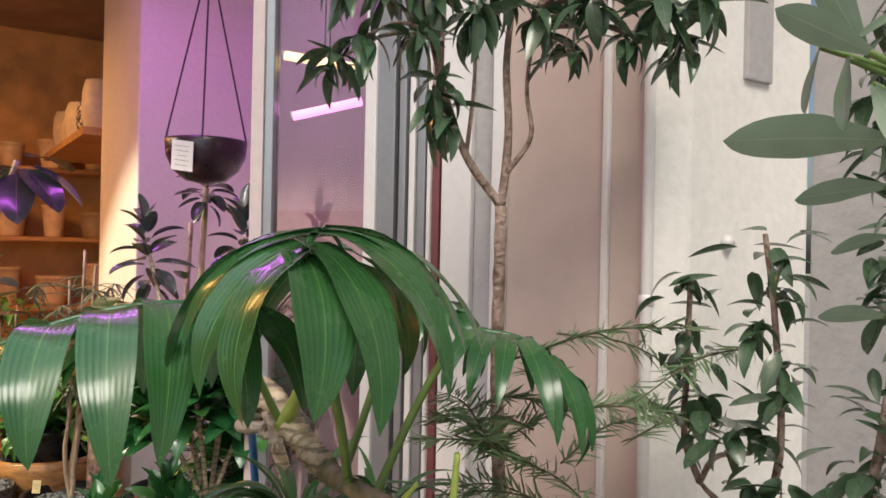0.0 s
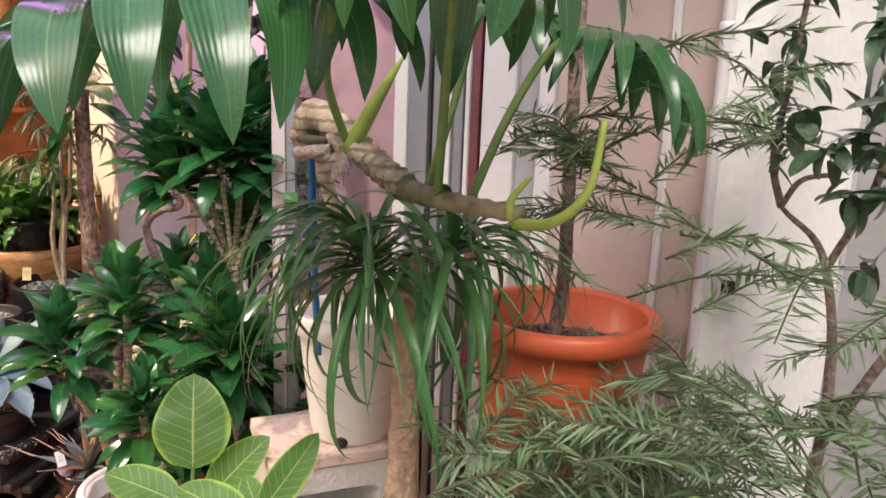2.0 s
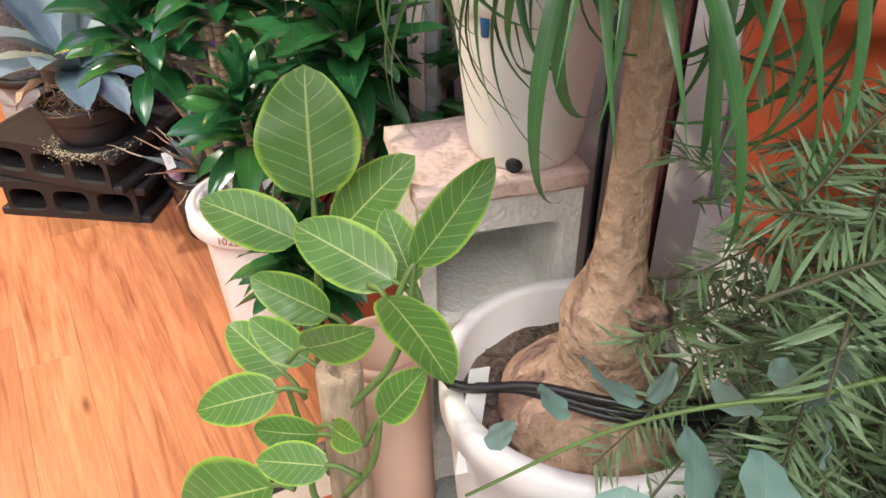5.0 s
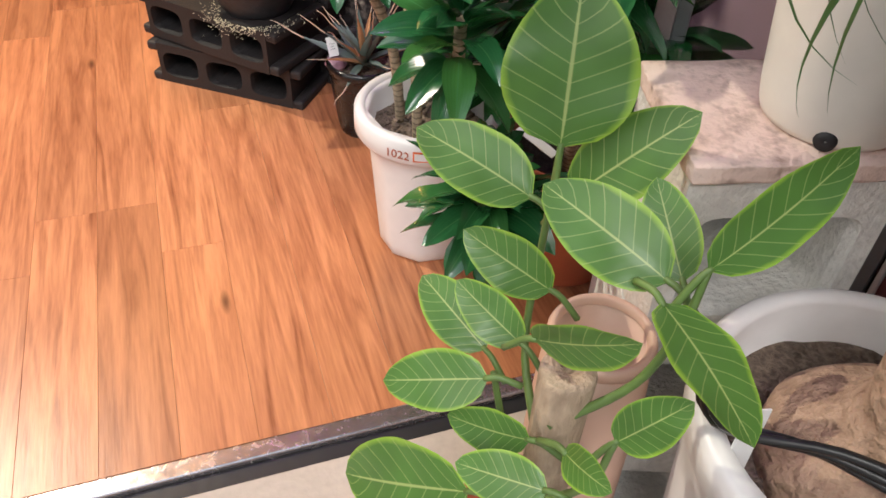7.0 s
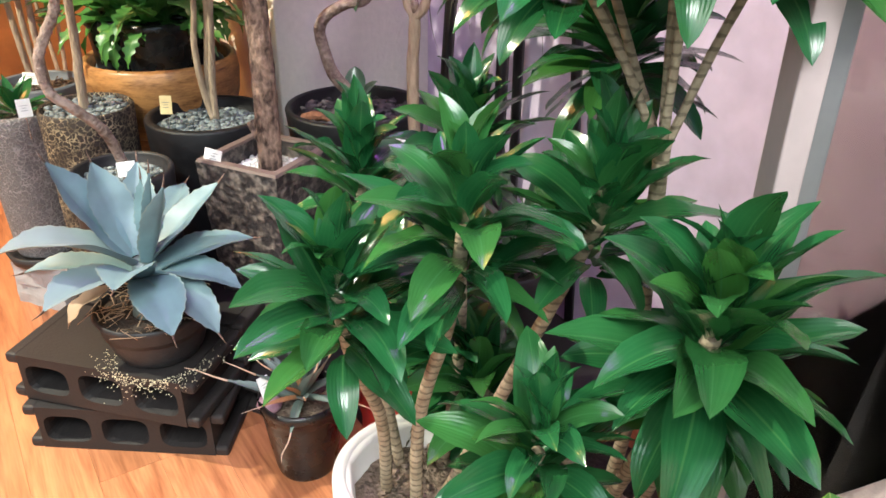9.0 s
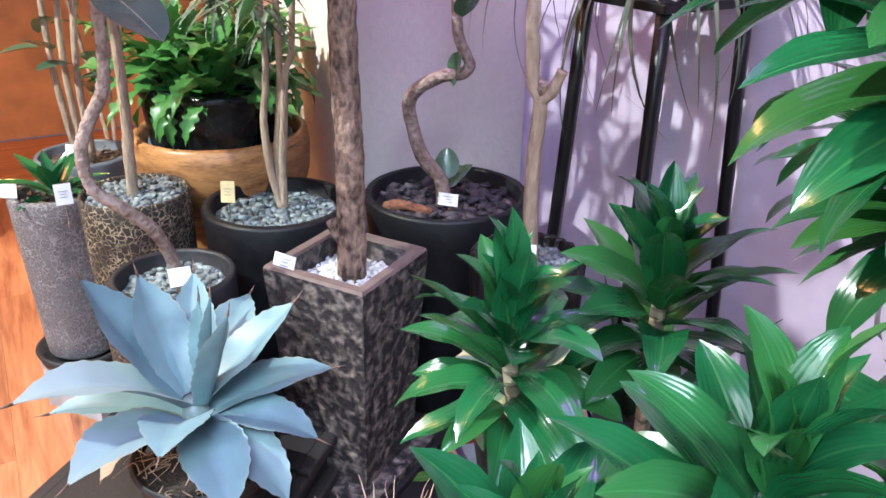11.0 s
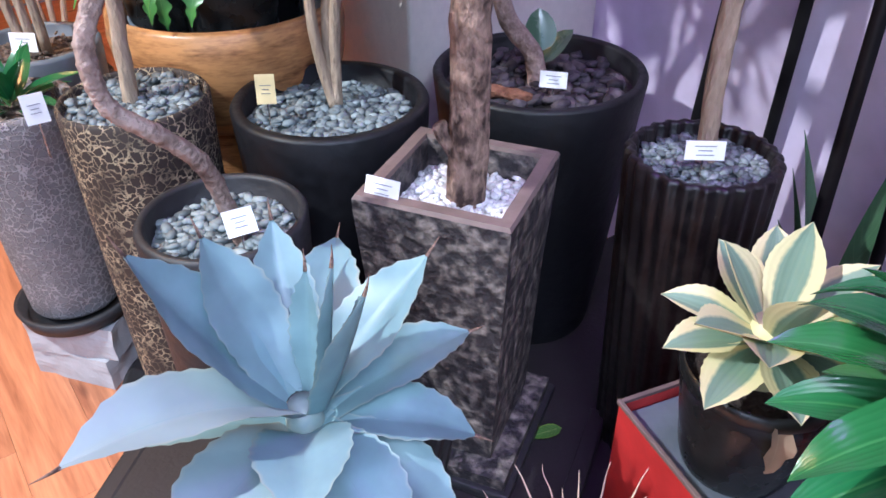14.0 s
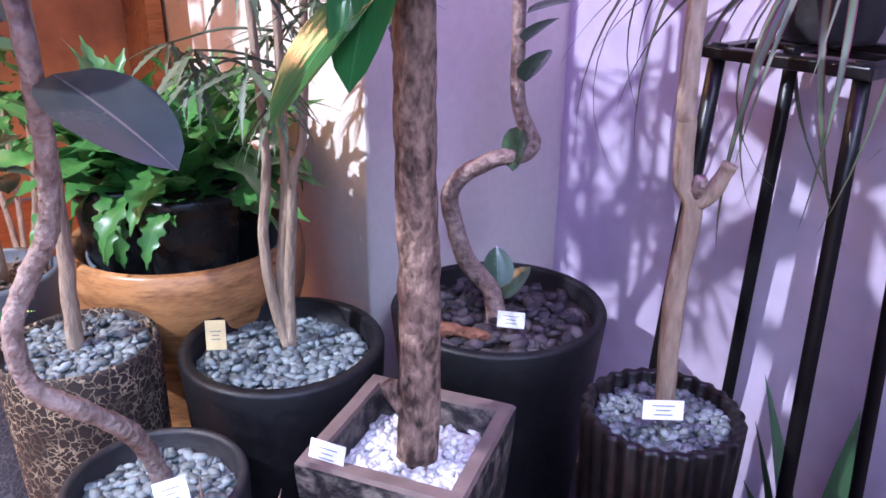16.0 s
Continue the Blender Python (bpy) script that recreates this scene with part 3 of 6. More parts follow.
def leaf(name, material, **kw):
    v, f, uv = leaf_data(**kw)
    return mesh_of(name, v, f, material, uv)


class Heap:
    """Gathers many small pieces into one mesh."""

    def __init__(self):
        self.v, self.f, self.uv = [], [], []

    def add(self, data, m):
        v, f, uv = data if len(data) == 3 else (*data, [(0.5, 0.2)] * len(data[0]))
        n = len(self.v)
        self.v += [m @ Vector(p) for p in v]
        self.f += [tuple(i + n for i in q) for q in f]
        self.uv += uv

    def mesh(self, name, material):
        return mesh_of(name, self.v, self.f, material, self.uv)


def aim(p, d, roll=0.0, s=1.0):
    """A pose at p whose x axis points along d, with z as far up as it can."""
    d = Vector(d).normalized()
    y = Vector((0, 0, 1)).cross(d)
    if y.length < 1e-3:
        y = Vector((0, 1, 0))
    y.normalize()
    z = d.cross(y)
    m = Matrix((d, y, z)).transposed().to_4x4()
    return Matrix.Translation(p) @ m @ Matrix.Rotation(roll, 4, "X") @ Matrix.Diagonal((s, s, s, 1))


def direction(az, el):
    return Vector((math.cos(el) * math.cos(az), math.cos(el) * math.sin(az), math.sin(el)))


rnd = random.Random(7)


def stones(name, parent, radius, z, count, size, material, label="", square=False, flat=0.55):
    """A bed of loose stones, one joined mesh."""
    bm = bmesh.new()
    bmesh.ops.create_icosphere(bm, subdivisions=1, radius=1.0)
    base = [v.co.copy() for v in bm.verts]
    faces = [tuple(v.index for v in f.verts) for f in bm.faces]
    bm.free()
    h = Heap()
    for i in range(count):
        if square:
            x, y = rnd.uniform(-radius, radius), rnd.uniform(-radius, radius)
        else:
            r, a = radius * math.sqrt(rnd.random()), rnd.uniform(0, 6.283)
            x, y = r * math.cos(a), r * math.sin(a)
        s = size * rnd.uniform(0.6, 1.25)
        m = pose(x, y, z + rnd.uniform(-0.3, 0.5) * size, rnd.uniform(-25, 25), rnd.uniform(-25, 25), rnd.uniform(0, 360)) @ Matrix.Diagonal((s * 1.15, s * rnd.uniform(0.55, 0.85), s * flat * rnd.uniform(0.6, 1.0), 1))
        h.add((base, faces), m)
    return tagged(put(name, h.mesh(name, material), parent), label, kind="stuff")


def rosette(parent, p, axis, n, meshes, lo=-25, hi=82, r=0.012, height=0.07, scale=1.0, seed=0):
    """Spiral of leaves round a stem tip: low ones hang, high ones stand."""
    g = random.Random(seed)
    p, axis = Vector(p), Vector(axis).normalized()
    rot = Vector((0, 0, 1)).rotation_difference(axis).to_matrix()
    for i in range(n):
        f = i / (n - 1)
        az = i * 2.39996 + g.uniform(-0.2, 0.2)
        el = radians(lo + (hi - lo) * f ** 0.9 + g.uniform(-13, 13))
        d = rot @ direction(az, el)
        s = scale * (0.85 + 0.3 * math.sin(math.pi * min(1, f * 1.2))) * g.uniform(0.85, 1.1)
        put("leaf", meshes[g.randrange(len(meshes))], parent, aim(p + axis * (height * (f - 0.6)) + Vector((d.x, d.y, d.z * 0.3)) * r, d, g.uniform(-0.25, 0.25), s))


def disc(name, r, z, material, parent, lump=0.004, seg=40):
    """A slightly uneven bed of soil."""
    verts, faces = [(0, 0, z)], []
    rings = 6
    for k in range(1, rings + 1):
        for i in range(seg):
            a = 2 * math.pi * i / seg
            q = r * k / rings
            verts.append((q * math.cos(a), q * math.sin(a), z + lump * noise.noise((math.cos(a) * q * 60, math.sin(a) * q * 60, z * 9))))
    for i in range(seg):
        faces.append((0, 1 + i, 1 + (i + 1) % seg))
    for k in range(rings - 1):
        for i in range(seg):
            j = (i + 1) % seg
            faces.append((1 + k * seg + i, 1 + (k + 1) * seg + i, 1 + (k + 1) * seg + j, 1 + k * seg + j))
    return put(name, mesh_of(name, verts, faces, material), parent)


def round_pot(parent, r_top, r_base, z0, z1, material, rim=0.012, lip=0.0, lip_h=0.03, name="pot", seg=56, label="", depth=0.03, **kw):
    """An open turned pot: outside, rolled rim, inside down to the soil."""
    inner = r_top - rim
    p = [(r_base * 0.6, z0), (r_base * 0.96, z0), (r_base, z0 + 0.006)]
    for i in range(1, 8):
        f = i / 8
        p.append((r_base + (r_top - r_base) * f ** 0.9, z0 + (z1 - z0 - (lip_h if lip else 0)) * f))
    if lip:
        p += [(r_top, z1 - lip_h), (r_top + lip, z1 - lip_h + 0.003), (r_top + lip, z1 - 0.005), (r_top + lip - 0.004, z1)]
    else:
        p += [(r_top, z1 - 0.006), (r_top - 0.003, z1 - 0.001)]
    p += [(inner + 0.003, z1), (inner, z1 - 0.005), (inner * 0.97, z1 - depth - 0.03), (inner * 0.5, z1 - depth - 0.032)]
    return put(name, lathe(name, p, material, seg, **kw), parent, label=label)


def plant_tag(place, width=0.06, height=0.036, rz=0.0, tilt=12.0, material=CARD, label="small white printed plant card on a wire pin"):
    """A card on a pin with lines of print too small to read."""
    tg = thing("plant_tag", place, label, "plant tag", "plant tags", rz)
    put("pin", tube("pin", [(0, 0.002, -0.02), (0, 0.002, 0.02), (0, 0.004, 0.045)], 0.0012, 0.0012, STEEL, 5, 3), tg)
    card = put("card", box_mesh("card", (width, 0.0012, height), material, bevel=0), tg, pose(0, 0, 0.05, -tilt))
    for i, (w, z) in enumerate(((0.55, 0.009), (0.35, 0.0), (0.45, -0.009))):
        put("print", box_mesh("print", (width * w, 0.0008, 0.0009), INK, bevel=0), card, pose(0, -0.0009, z * 0.6))
    return tg

# ---- structure ----


def slab(name, u0, u1, v0, v1, z0, z1, material, kind="structure", bevel=0.003, label="", category=""):
    ob = new(name, box_mesh(name, (u1 - u0, v1 - v0, z1 - z0), material, bevel=bevel))
    ob.matrix_basis = pose(*at((u0 + u1) / 2, (v0 + v1) / 2, (z0 + z1) / 2), 0, 0, TURN_UV)
    return tagged(ob, label, category, kind=kind)


def run(name, p, q, z0, z1, thick, material, depth=0.0, bevel=0.002, kind="structure"):
    """An upright panel whose face runs from p to q, its body away from the street."""
    p, q = Vector(p), Vector(q)
    d = (q - p).normalized()
    nrm = Vector((-d.y, d.x))
    c = (p + q) / 2 + nrm * (thick / 2 + depth)
    ob = new(name, box_mesh(name, ((q - p).length, thick, z1 - z0), material, bevel=bevel))
    ob.matrix_basis = pose(c.x, c.y, (z0 + z1) / 2, 0, 0, math.degrees(math.atan2(d.y, d.x)))
    return tagged(ob, kind=kind)


slab("ground", -60, 60, -60, 60, -0.10, -0.04, GROUND, bevel=0)
slab("pavement", -3.0, 1.72, 0.2, SILL_V - 0.10, -0.04, -0.012, TILE, bevel=0.002)
floor_slab = slab("floor", -3.0, 1.72, SILL_V + 0.03, 5.5, -0.04, -0.006, FLOOR, bevel=0)
slab("wall_violet", WALL_U, WALL_U + 0.12, 1.62, COL_V, 0, 2.6, VIOLET)
slab("wall_column", COL_U, WALL_U + 0.12, COL_V, 3.76, 0, 2.6, CREAM, bevel=0.006)
slab("wall_side", WALL_U, WALL_U + 0.12, 3.76, 5.5, 0, 2.6, CREAM)
slab("wall_back", -3.0, WALL_U + 0.12, 5.5, 5.62, 0, 2.6, BACKWALL)
slab("wall_west", -3.12, -3.0, SILL_V, 5.62, 0, 2.6, BACKWALL)
slab("wall_front", -3.0, -1.7, SILL_V, SILL_V + 0.12, 0, 2.6, STUCCO)
slab("wall_header", -1.7, 1.75, SILL_V, SILL_V + 0.12, 2.3, 2.6, STUCCO)
slab("ceiling", -3.12, 1.75, SILL_V, 5.62, 2.6, 2.7, CEIL)
# threshold: bright rail, dark groove, bright rail
slab("trim_sill_inner", -1.7, 1.03, SILL_V, SILL_V + 0.03, -0.03, 0.006, STEEL)
slab("trim_sill_groove", -1.7, 1.03, SILL_V - 0.03, SILL_V, -0.03, -0.004, DARKGAP)
slab("trim_sill_outer", -1.7, 1.03, SILL_V - 0.10, SILL_V - 0.03, -0.03, 0.002, TILE)
# fixed glazed panel beside the opening
JAMB, CORNER = at(1.031, 1.608).xy, Vector((-0.112, 1.898))
win = thing("window_1", (0, 0, 0), "white framed fixed glass panel beside the open shop door", "window")
tagged(win, kind="structure")


def frame_run(name, p, q, z0, z1, thick, material, parent, depth=0.0):
    ob = run(name, p, q, z0, z1, thick, material, depth)
    for key in ("kind",):
        del ob[key]
    ob.parent = parent
    return ob


along = (CORNER - JAMB).normalized()
frame_run("window_frame", JAMB - along * 0.02, JAMB + along * 0.004, 0, 2.3, 0.05, JAMBTRIM, win)
frame_run("window_frame", JAMB + along * 0.004, JAMB + along * 0.022, 0, 2.3, 0.04, GREYTRIM, win, 0.006)
frame_run("window_frame", JAMB + along * 0.022, CORNER, 0, 0.06, 0.04, TRIM, win)
frame_run("window_frame", JAMB + along * 0.022, CORNER, 2.24, 2.3, 0.04, TRIM, win)
pane = frame_run("pane", JAMB + along * 0.02, CORNER, 0.06, 2.24, 0.006, GLASS, win, 0.02)
pane.visible_shadow = False
# folded sliding panels: a stack of upright frame edges turning the corner
STACK_END = Vector((0.15, 1.785))
EDGES = [(0.0, 0.09, TRIM, 0.0), (0.09, 0.227, GREYTRIM, 0.006), (0.227, 0.271, DARKGAP, 0.018), (0.271, 0.323, GREYTRIM, 0.002), (0.323, 0.345, DARKGAP, 0.018),
         (0.345, 0.39, TRIM, 0.004), (0.39, 0.41, DARKGAP, 0.018), (0.41, 0.47, GREYTRIM, 0.004), (0.47, 0.487, DARKGAP, 0.018), (0.487, 0.515, TRIM, 0.002), (0.515, 0.569, MAROON, 0.008),
         # grey strip from 0.81: shaded recess, its shade put into the colour
         (0.569, 0.60, DARKGAP, 0.018), (0.60, 0.81, TRIM, 0.0), (0.81, 0.955, GREY_WALL, 0.012), (0.955, 1.05, TRIM, -0.004)]
door = thing("door_1", (0, 0, 0), "stack of slid-back white and grey door frames", "door")
tagged(door, kind="structure")
for a, b, m, back in EDGES:
    frame_run("door_frame", CORNER.lerp(STACK_END, a), CORNER.lerp(STACK_END, b), -0.02, 2.5, 0.04, m, door, back)
PIPE = Vector((0.372, 1.618))
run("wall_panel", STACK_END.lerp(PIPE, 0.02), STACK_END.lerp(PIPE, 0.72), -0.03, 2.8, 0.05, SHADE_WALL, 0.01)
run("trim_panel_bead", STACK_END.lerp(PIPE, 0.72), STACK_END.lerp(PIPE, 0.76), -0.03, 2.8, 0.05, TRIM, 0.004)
# a stretch that only lies in shade, the shade put into its beige
run("wall_panel_shade", STACK_END.lerp(PIPE, 0.76), PIPE, -0.03, 2.8, 0.05, SHADE_WALL, 0.012)
pipe = thing("drain_pipe", (PIPE.x + 0.004, PIPE.y + 0.002, -0.02), "white painted round drain pipe on the facade", "pipe")
put("tube", tube("tube", [(0, 0, 0), (0, 0, 1.4), (0, 0, 2.8)], 0.0085, 0.0085, TRIM, 14, 6), pipe)
for z in (0.5, 1.28, 2.1):
    put("clamp", lathe("clamp", [(0.0095, -0.008), (0.0115, -0.006), (0.0115, 0.006), (0.0095, 0.008)], TRIM, 14), pipe, pose(0, 0, z))
EDGE = Vector((0.43, 1.62))
run("wall_pier_side", PIPE + Vector((0.006, 0.004)), EDGE, -0.03, 2.8, 0.3, STUCCO, 0.0, 0.001)
FRONT_END = EDGE + Vector((UX, UY)) * 0.30
run("wall_pier_front", EDGE, FRONT_END, -0.03, 2.8, 0.3, STUCCO, 0.0, 0.008)
run("wall_grey", FRONT_END + Vector((0.669, -0.743)) * 0.004, FRONT_END + Vector((0.669, -0.743)) * 1.9, -0.03, 2.8, 0.3, GREY_WALL, 0.0)
plate = thing("wall_plate", (0.545, 1.7185, 1.70), "flat grey metal cover plate on the white pier", "wall plate", rz=TURN_UV)
put("cover", box_mesh("cover", (0.062, 0.010, 0.22), GREY_WALL, bevel=0.002), plate)
knob = thing("wall_button", (0.495, 1.676, 1.345), "small white round door button on the white pier", "button", rz=TURN_UV)
put("dome", lathe("dome", [(0.011, 0), (0.011, 0.006), (0.008, 0.011), (0.001, 0.013)], TRIM, 18), knob, pose(0, 0, 0, 90))
sock = thing("wall_socket", (0.412, 1.592, 0.91), "small white socket box low on the facade", "socket", rz=-30)
put("case", box_mesh("case", (0.034, 0.03, 0.05), TRIM, bevel=0.004), sock)
put("cap", box_mesh("cap", (0.018, 0.006, 0.018), DARKGAP, bevel=0.001), sock, pose(0, -0.0165, 0.005))

# ceiling tubes
for nm, c, col, st in (("grow_tube", at(0.80, 2.35, 2.33), (0.8, 0.25, 1.0), 14), ("warm_tube", at(0.1, 4.0, 2.33), (1.0, 0.55, 0.22), 14)):
    tb = thing("tube_light", c, "bright violet grow tube under the ceiling" if nm == "grow_tube" else "bright warm fluorescent tube under the ceiling", "lamp", "tube lights", TURN_UV + 90)
    put("tube", tube("tube", [(-0.55, 0, 0), (0, 0, 0), (0.55, 0, 0)], 0.013, 0.013, glow_mat(nm + " glow", col, st), 12, 3), tb)
    put("housing", box_mesh("housing", (1.16, 0.05, 0.03), TRIM), tb, pose(0, 0, 0.035))
    put("bracket", box_mesh("bracket", (0.04, 0.03, 0.24), TRIM), tb, pose(0.4, 0, 0.16))
    put("bracket", box_mesh("bracket", (0.04, 0.03, 0.24), TRIM), tb, pose(-0.4, 0, 0.16))

# two glowing tubes added behind the pane to imitate tube reflections in it
for ends, col, words_ in ((((-0.355, 2.13, 1.748), (-0.181, 2.13, 1.716)), (1.0, 0.72, 0.36), "short warm glowing tube added behind the fixed glass as a reflection"), (((-0.333, 2.13, 1.613), (-0.18, 2.13, 1.645)), (0.85, 0.25, 0.95), "short violet glowing tube added behind the fixed glass as a reflection")):
    a, b = Vector(ends[0]), Vector(ends[1])
    tb = thing("tube_light", (a + b) / 2, words_, "lamp", "tube lights")
    put("tube", tube("tube", [a - (a + b) / 2, (0, 0, 0), b - (a + b) / 2], 0.010, 0.010, glow_mat("glass reflection glow", col, 5), 12, 3), tb)
    put("end_cap", tube("end_cap", [a - (a + b) / 2, (a - (a + b) / 2) * 1.06], 0.012, 0.012, TRIM, 12, 2), tb)
    put("hanger", tube("hanger", [(0, 0.012, 0.0), (0, 0.012, 0.4), (0, 0.012, 2.6 - (a.z + b.z) / 2)], 0.002, 0.002, ROPE, 6, 3), tb)

sl_ = thing("spot_lamp", at(-0.70, 3.14, 2.32), "small warm-white spot lamp hanging from the ceiling", "lamp")
put("shade", lathe("shade", [(0.02, 0.10), (0.035, 0.09), (0.06, 0.0), (0.058, 0.0), (0.033, 0.085), (0.01, 0.09)], BLACKPOT, 28), sl_)
put("cord", tube("cord", [(0, 0, 0.09), (0, 0, 0.18), (0, 0, 0.28)], 0.003, 0.003, ROPE, 6, 3), sl_)

# ---- things inside the shop ----


def block(name, place, size, holes, material, rz, label, category, group, round_hole=True):
    """A hollow concrete block lying so that its cores face the viewer (-y)."""
    w, d, h = size
    th = thing(name, place, label, category, group, rz)
    bm = bmesh.new()
    nh = holes
    lip = 0.024 if round_hole else 0.0
    cw = (w - 2 * lip) / nh
    seg = 24
    verts, faces = [], []

    def ring(cx, y, hw, hh, sup):
        pts = []
        for i in range(seg):
            a = 2 * math.pi * i / seg
            c, s_ = math.cos(a), math.sin(a)
            if sup < 0.1:
                k = 1 / max(abs(c), abs(s_))
                pts.append((cx + hw * c * k, y, h / 2 + hh * s_ * k))
            else:
                pts.append((cx + hw * math.copysign(abs(c) ** sup, c), y, h / 2 + hh * math.copysign(abs(s_) ** sup, s_)))
        return pts
    for k in range(nh):
        cx = -w / 2 + lip + cw * (k + 0.5)
        o0 = len(verts)
        verts += ring(cx, -d / 2, cw / 2, h / 2, 0.02)
        verts += ring(cx, -d / 2, cw * 0.40, h * 0.31, 0.55 if round_hole else 0.25)
        verts += ring(cx, -d / 2 + 0.012, cw * 0.375, h * 0.285, 0.55 if round_hole else 0.25)
        verts += ring(cx, d / 2 - 0.004, cw * 0.35, h * 0.26, 0.55 if round_hole else 0.25)
        verts += ring(cx, d / 2, cw / 2, h / 2, 0.02)
        for r in range(4):
            for i in range(seg):
                j = (i + 1) % seg
                faces.append((o0 + r * seg + i, o0 + r * seg + j, o0 + (r + 1) * seg + j, o0 + (r + 1) * seg + i))
        faces.append(tuple(o0 + 3 * seg + i for i in range(seg)))
    c0 = len(verts)
    for x in (-w / 2 + lip, w / 2 - lip):
        verts += [(x, -d / 2, 0), (x, d / 2, 0), (x, d / 2, h), (x, -d / 2, h)]
    a = c0
    faces += [(a, a + 3, a + 2, a + 1), (a + 4, a + 5, a + 6, a + 7), (a + 3, a + 7, a + 6, a + 2), (a, a + 1, a + 5, a + 4)]
    me = mesh_of("body", verts, faces, material, flat=True)
    bm.from_mesh(me)
    bmesh.ops.remove_doubles(bm, verts=bm.verts, dist=1e-4)
    bm.to_mesh(me)
    bm.free()
    put("body", me, th)
    # scalloped ends: an upper and a lower lip with a groove between
    if round_hole:
        for x in (-1, 1):
            for z in (h * 0.11, h * 0.89):
                put("end_lip", box_mesh("end_lip", (lip + 0.004, d, h * 0.22), material, bevel=0.006), th, pose(x * (w / 2 - lip / 2), 0, z))
    return th


# black block platform: two courses, two deep, a little askew
LOW, UP = 5.5, -4.9
for k, (x, y, z, rz) in enumerate(((-1.306, 2.345, 0.0, LOW), (-1.322, 2.545, 0.0, LOW), (-1.313, 2.335, 0.104, UP), (-1.300, 2.53, 0.104, UP))):
    block("concrete_block", (x, y, z), (0.39, 0.185, 0.100), 3, BLOCK, rz, "black painted hollow concrete block in a low stack on the floor", "concrete block", "black blocks under the agave")
# loose granules on top
gr = thing("spilled_granules", (-1.22, 2.31, 0.205), "pale granules spilled round the agave pot", "granules")
h = Heap()
for i in range(420):
    a, r = rnd.gauss(-1.5, 0.75), 0.082 + abs(rnd.gauss(0, 0.022))
    h.add(([(0, 0, 0), (1, 0, 0), (0.4, 0.9, 0), (0.5, 0.4, 0.8)], [(0, 2, 1), (0, 1, 3), (1, 2, 3), (2, 0, 3)]), pose(r * math.cos(a), r * math.sin(a), 0.0, 0, 0, rnd.uniform(0, 360)) @ Matrix.Scale(rnd.uniform(0.0015, 0.0035), 4))
tagged(put("gravel", h.mesh("gravel", SAND), gr), kind="stuff")

# agave in a low black bowl
ag = thing("agave_plant", (-1.235, 2.33, 0.204), "broad blue-grey agave in a low black pot on the black blocks", "potted plant")
round_pot(ag, 0.108, 0.075, 0.0, 0.10, DARKPOT, 0.008, name="pot", depth=0.012)
disc("soil", 0.098, 0.088, SOIL, ag)
h = Heap()
for i in range(70):
    a = rnd.uniform(0, 6.283)
    r = rnd.uniform(0.045, 0.095)
    p = Vector((r * math.cos(a), r * math.sin(a), 0.094))
    h.add(tube_data([p, p + Vector((rnd.uniform(-0.03, 0.03), rnd.uniform(-0.03, 0.03), rnd.uniform(0.0, 0.02))), p + Vector((rnd.uniform(-0.05, 0.05), rnd.uniform(-0.05, 0.05), 0.0))], 0.0012, 0.0006, 4, 3), Matrix())
tagged(put("root_tangle", h.mesh("root_tangle", L_DRY), ag, label="tangle of pale dry roots"), kind="stuff")
put("core", tube("core", [(0, -0.01, 0.08), (0.004, -0.018, 0.20)], 0.035, 0.016, L_AGAVE, 12, 4), ag)
spine_mesh = tube("spine", [(0, 0, 0), (0.012, 0, 0), (0.024, 0, 0.001)], 0.0022, 0.0003, BARK, 6, 3)


def agave(parent, leaves, z, mk):
    """Leaves as (azimuth, rise, length, width, droop), degrees and metres."""
    for az, el, L, W, dr in leaves:
        d = direction(radians(az), radians(el))
        off = Vector((d.x, d.y, 0)) * 0.022
        put("leaf", mk(L, W, radians(dr)), parent, aim(off + Vector((0, 0, z + 0.0004 * el)), d))


# each blade runs from the crown to its own tip: (x, y, z, width, arch)
AGAVE_TIPS = [(-0.140, -0.178, 0.285, 0.088, 0.9), (-0.047, -0.222, 0.215, 0.088, 0.8), (0.048, -0.175, 0.235, 0.088, 0.9), (0.119, -0.150, 0.140, 0.086, 0.9), (0.162, -0.075, 0.100, 0.075, 0.9),
              (0.175, 0.010, 0.142, 0.078, 0.8), (0.160, 0.118, 0.190, 0.080, 0.5), (0.118, 0.088, 0.312, 0.080, -0.2), (0.000, 0.185, 0.262, 0.080, 0.2), (-0.092, 0.038, 0.356, 0.076, -0.25),
              (-0.131, -0.030, 0.380, 0.090, -0.25), (0.047, -0.014, 0.369, 0.036, -0.05), (0.078, -0.030, 0.352, 0.066, -0.15), (-0.045, 0.105, 0.335, 0.062, -0.1), (-0.185, -0.080, 0.190, 0.062, 0.7), (0.015, 0.010, 0.345, 0.034, 0.0)]
CROWN = Vector((0.004, -0.018, 0.172))
for x, y, z, W, arch in AGAVE_TIPS:
    tip = Vector((x, y, z))
    out = Vector((x - CROWN.x, y - CROWN.y, 0)).normalized() * 0.016
    base = CROWN + out + Vector((0, 0, 0.03 * (z > 0.25)))
    d = tip - base
    me = leaf("blade", L_AGAVE, L=d.length * (1 + arch * arch / 24), W=W * 1.05, prof=prof_agave, droop=arch, fold=0.36, seg=22, cross=8, base_curl=-arch / 2, thick=0.009, teeth=0.0026, wave=0.05)
    ob = put("leaf", me, ag, aim(base, d))
    end, pre = Vector(me.vertices[22 * 9 + 4].co), Vector(me.vertices[20 * 9 + 4].co)
    put("spine", spine_mesh, ob, aim(end - (end - pre) * 0.2, end - pre))
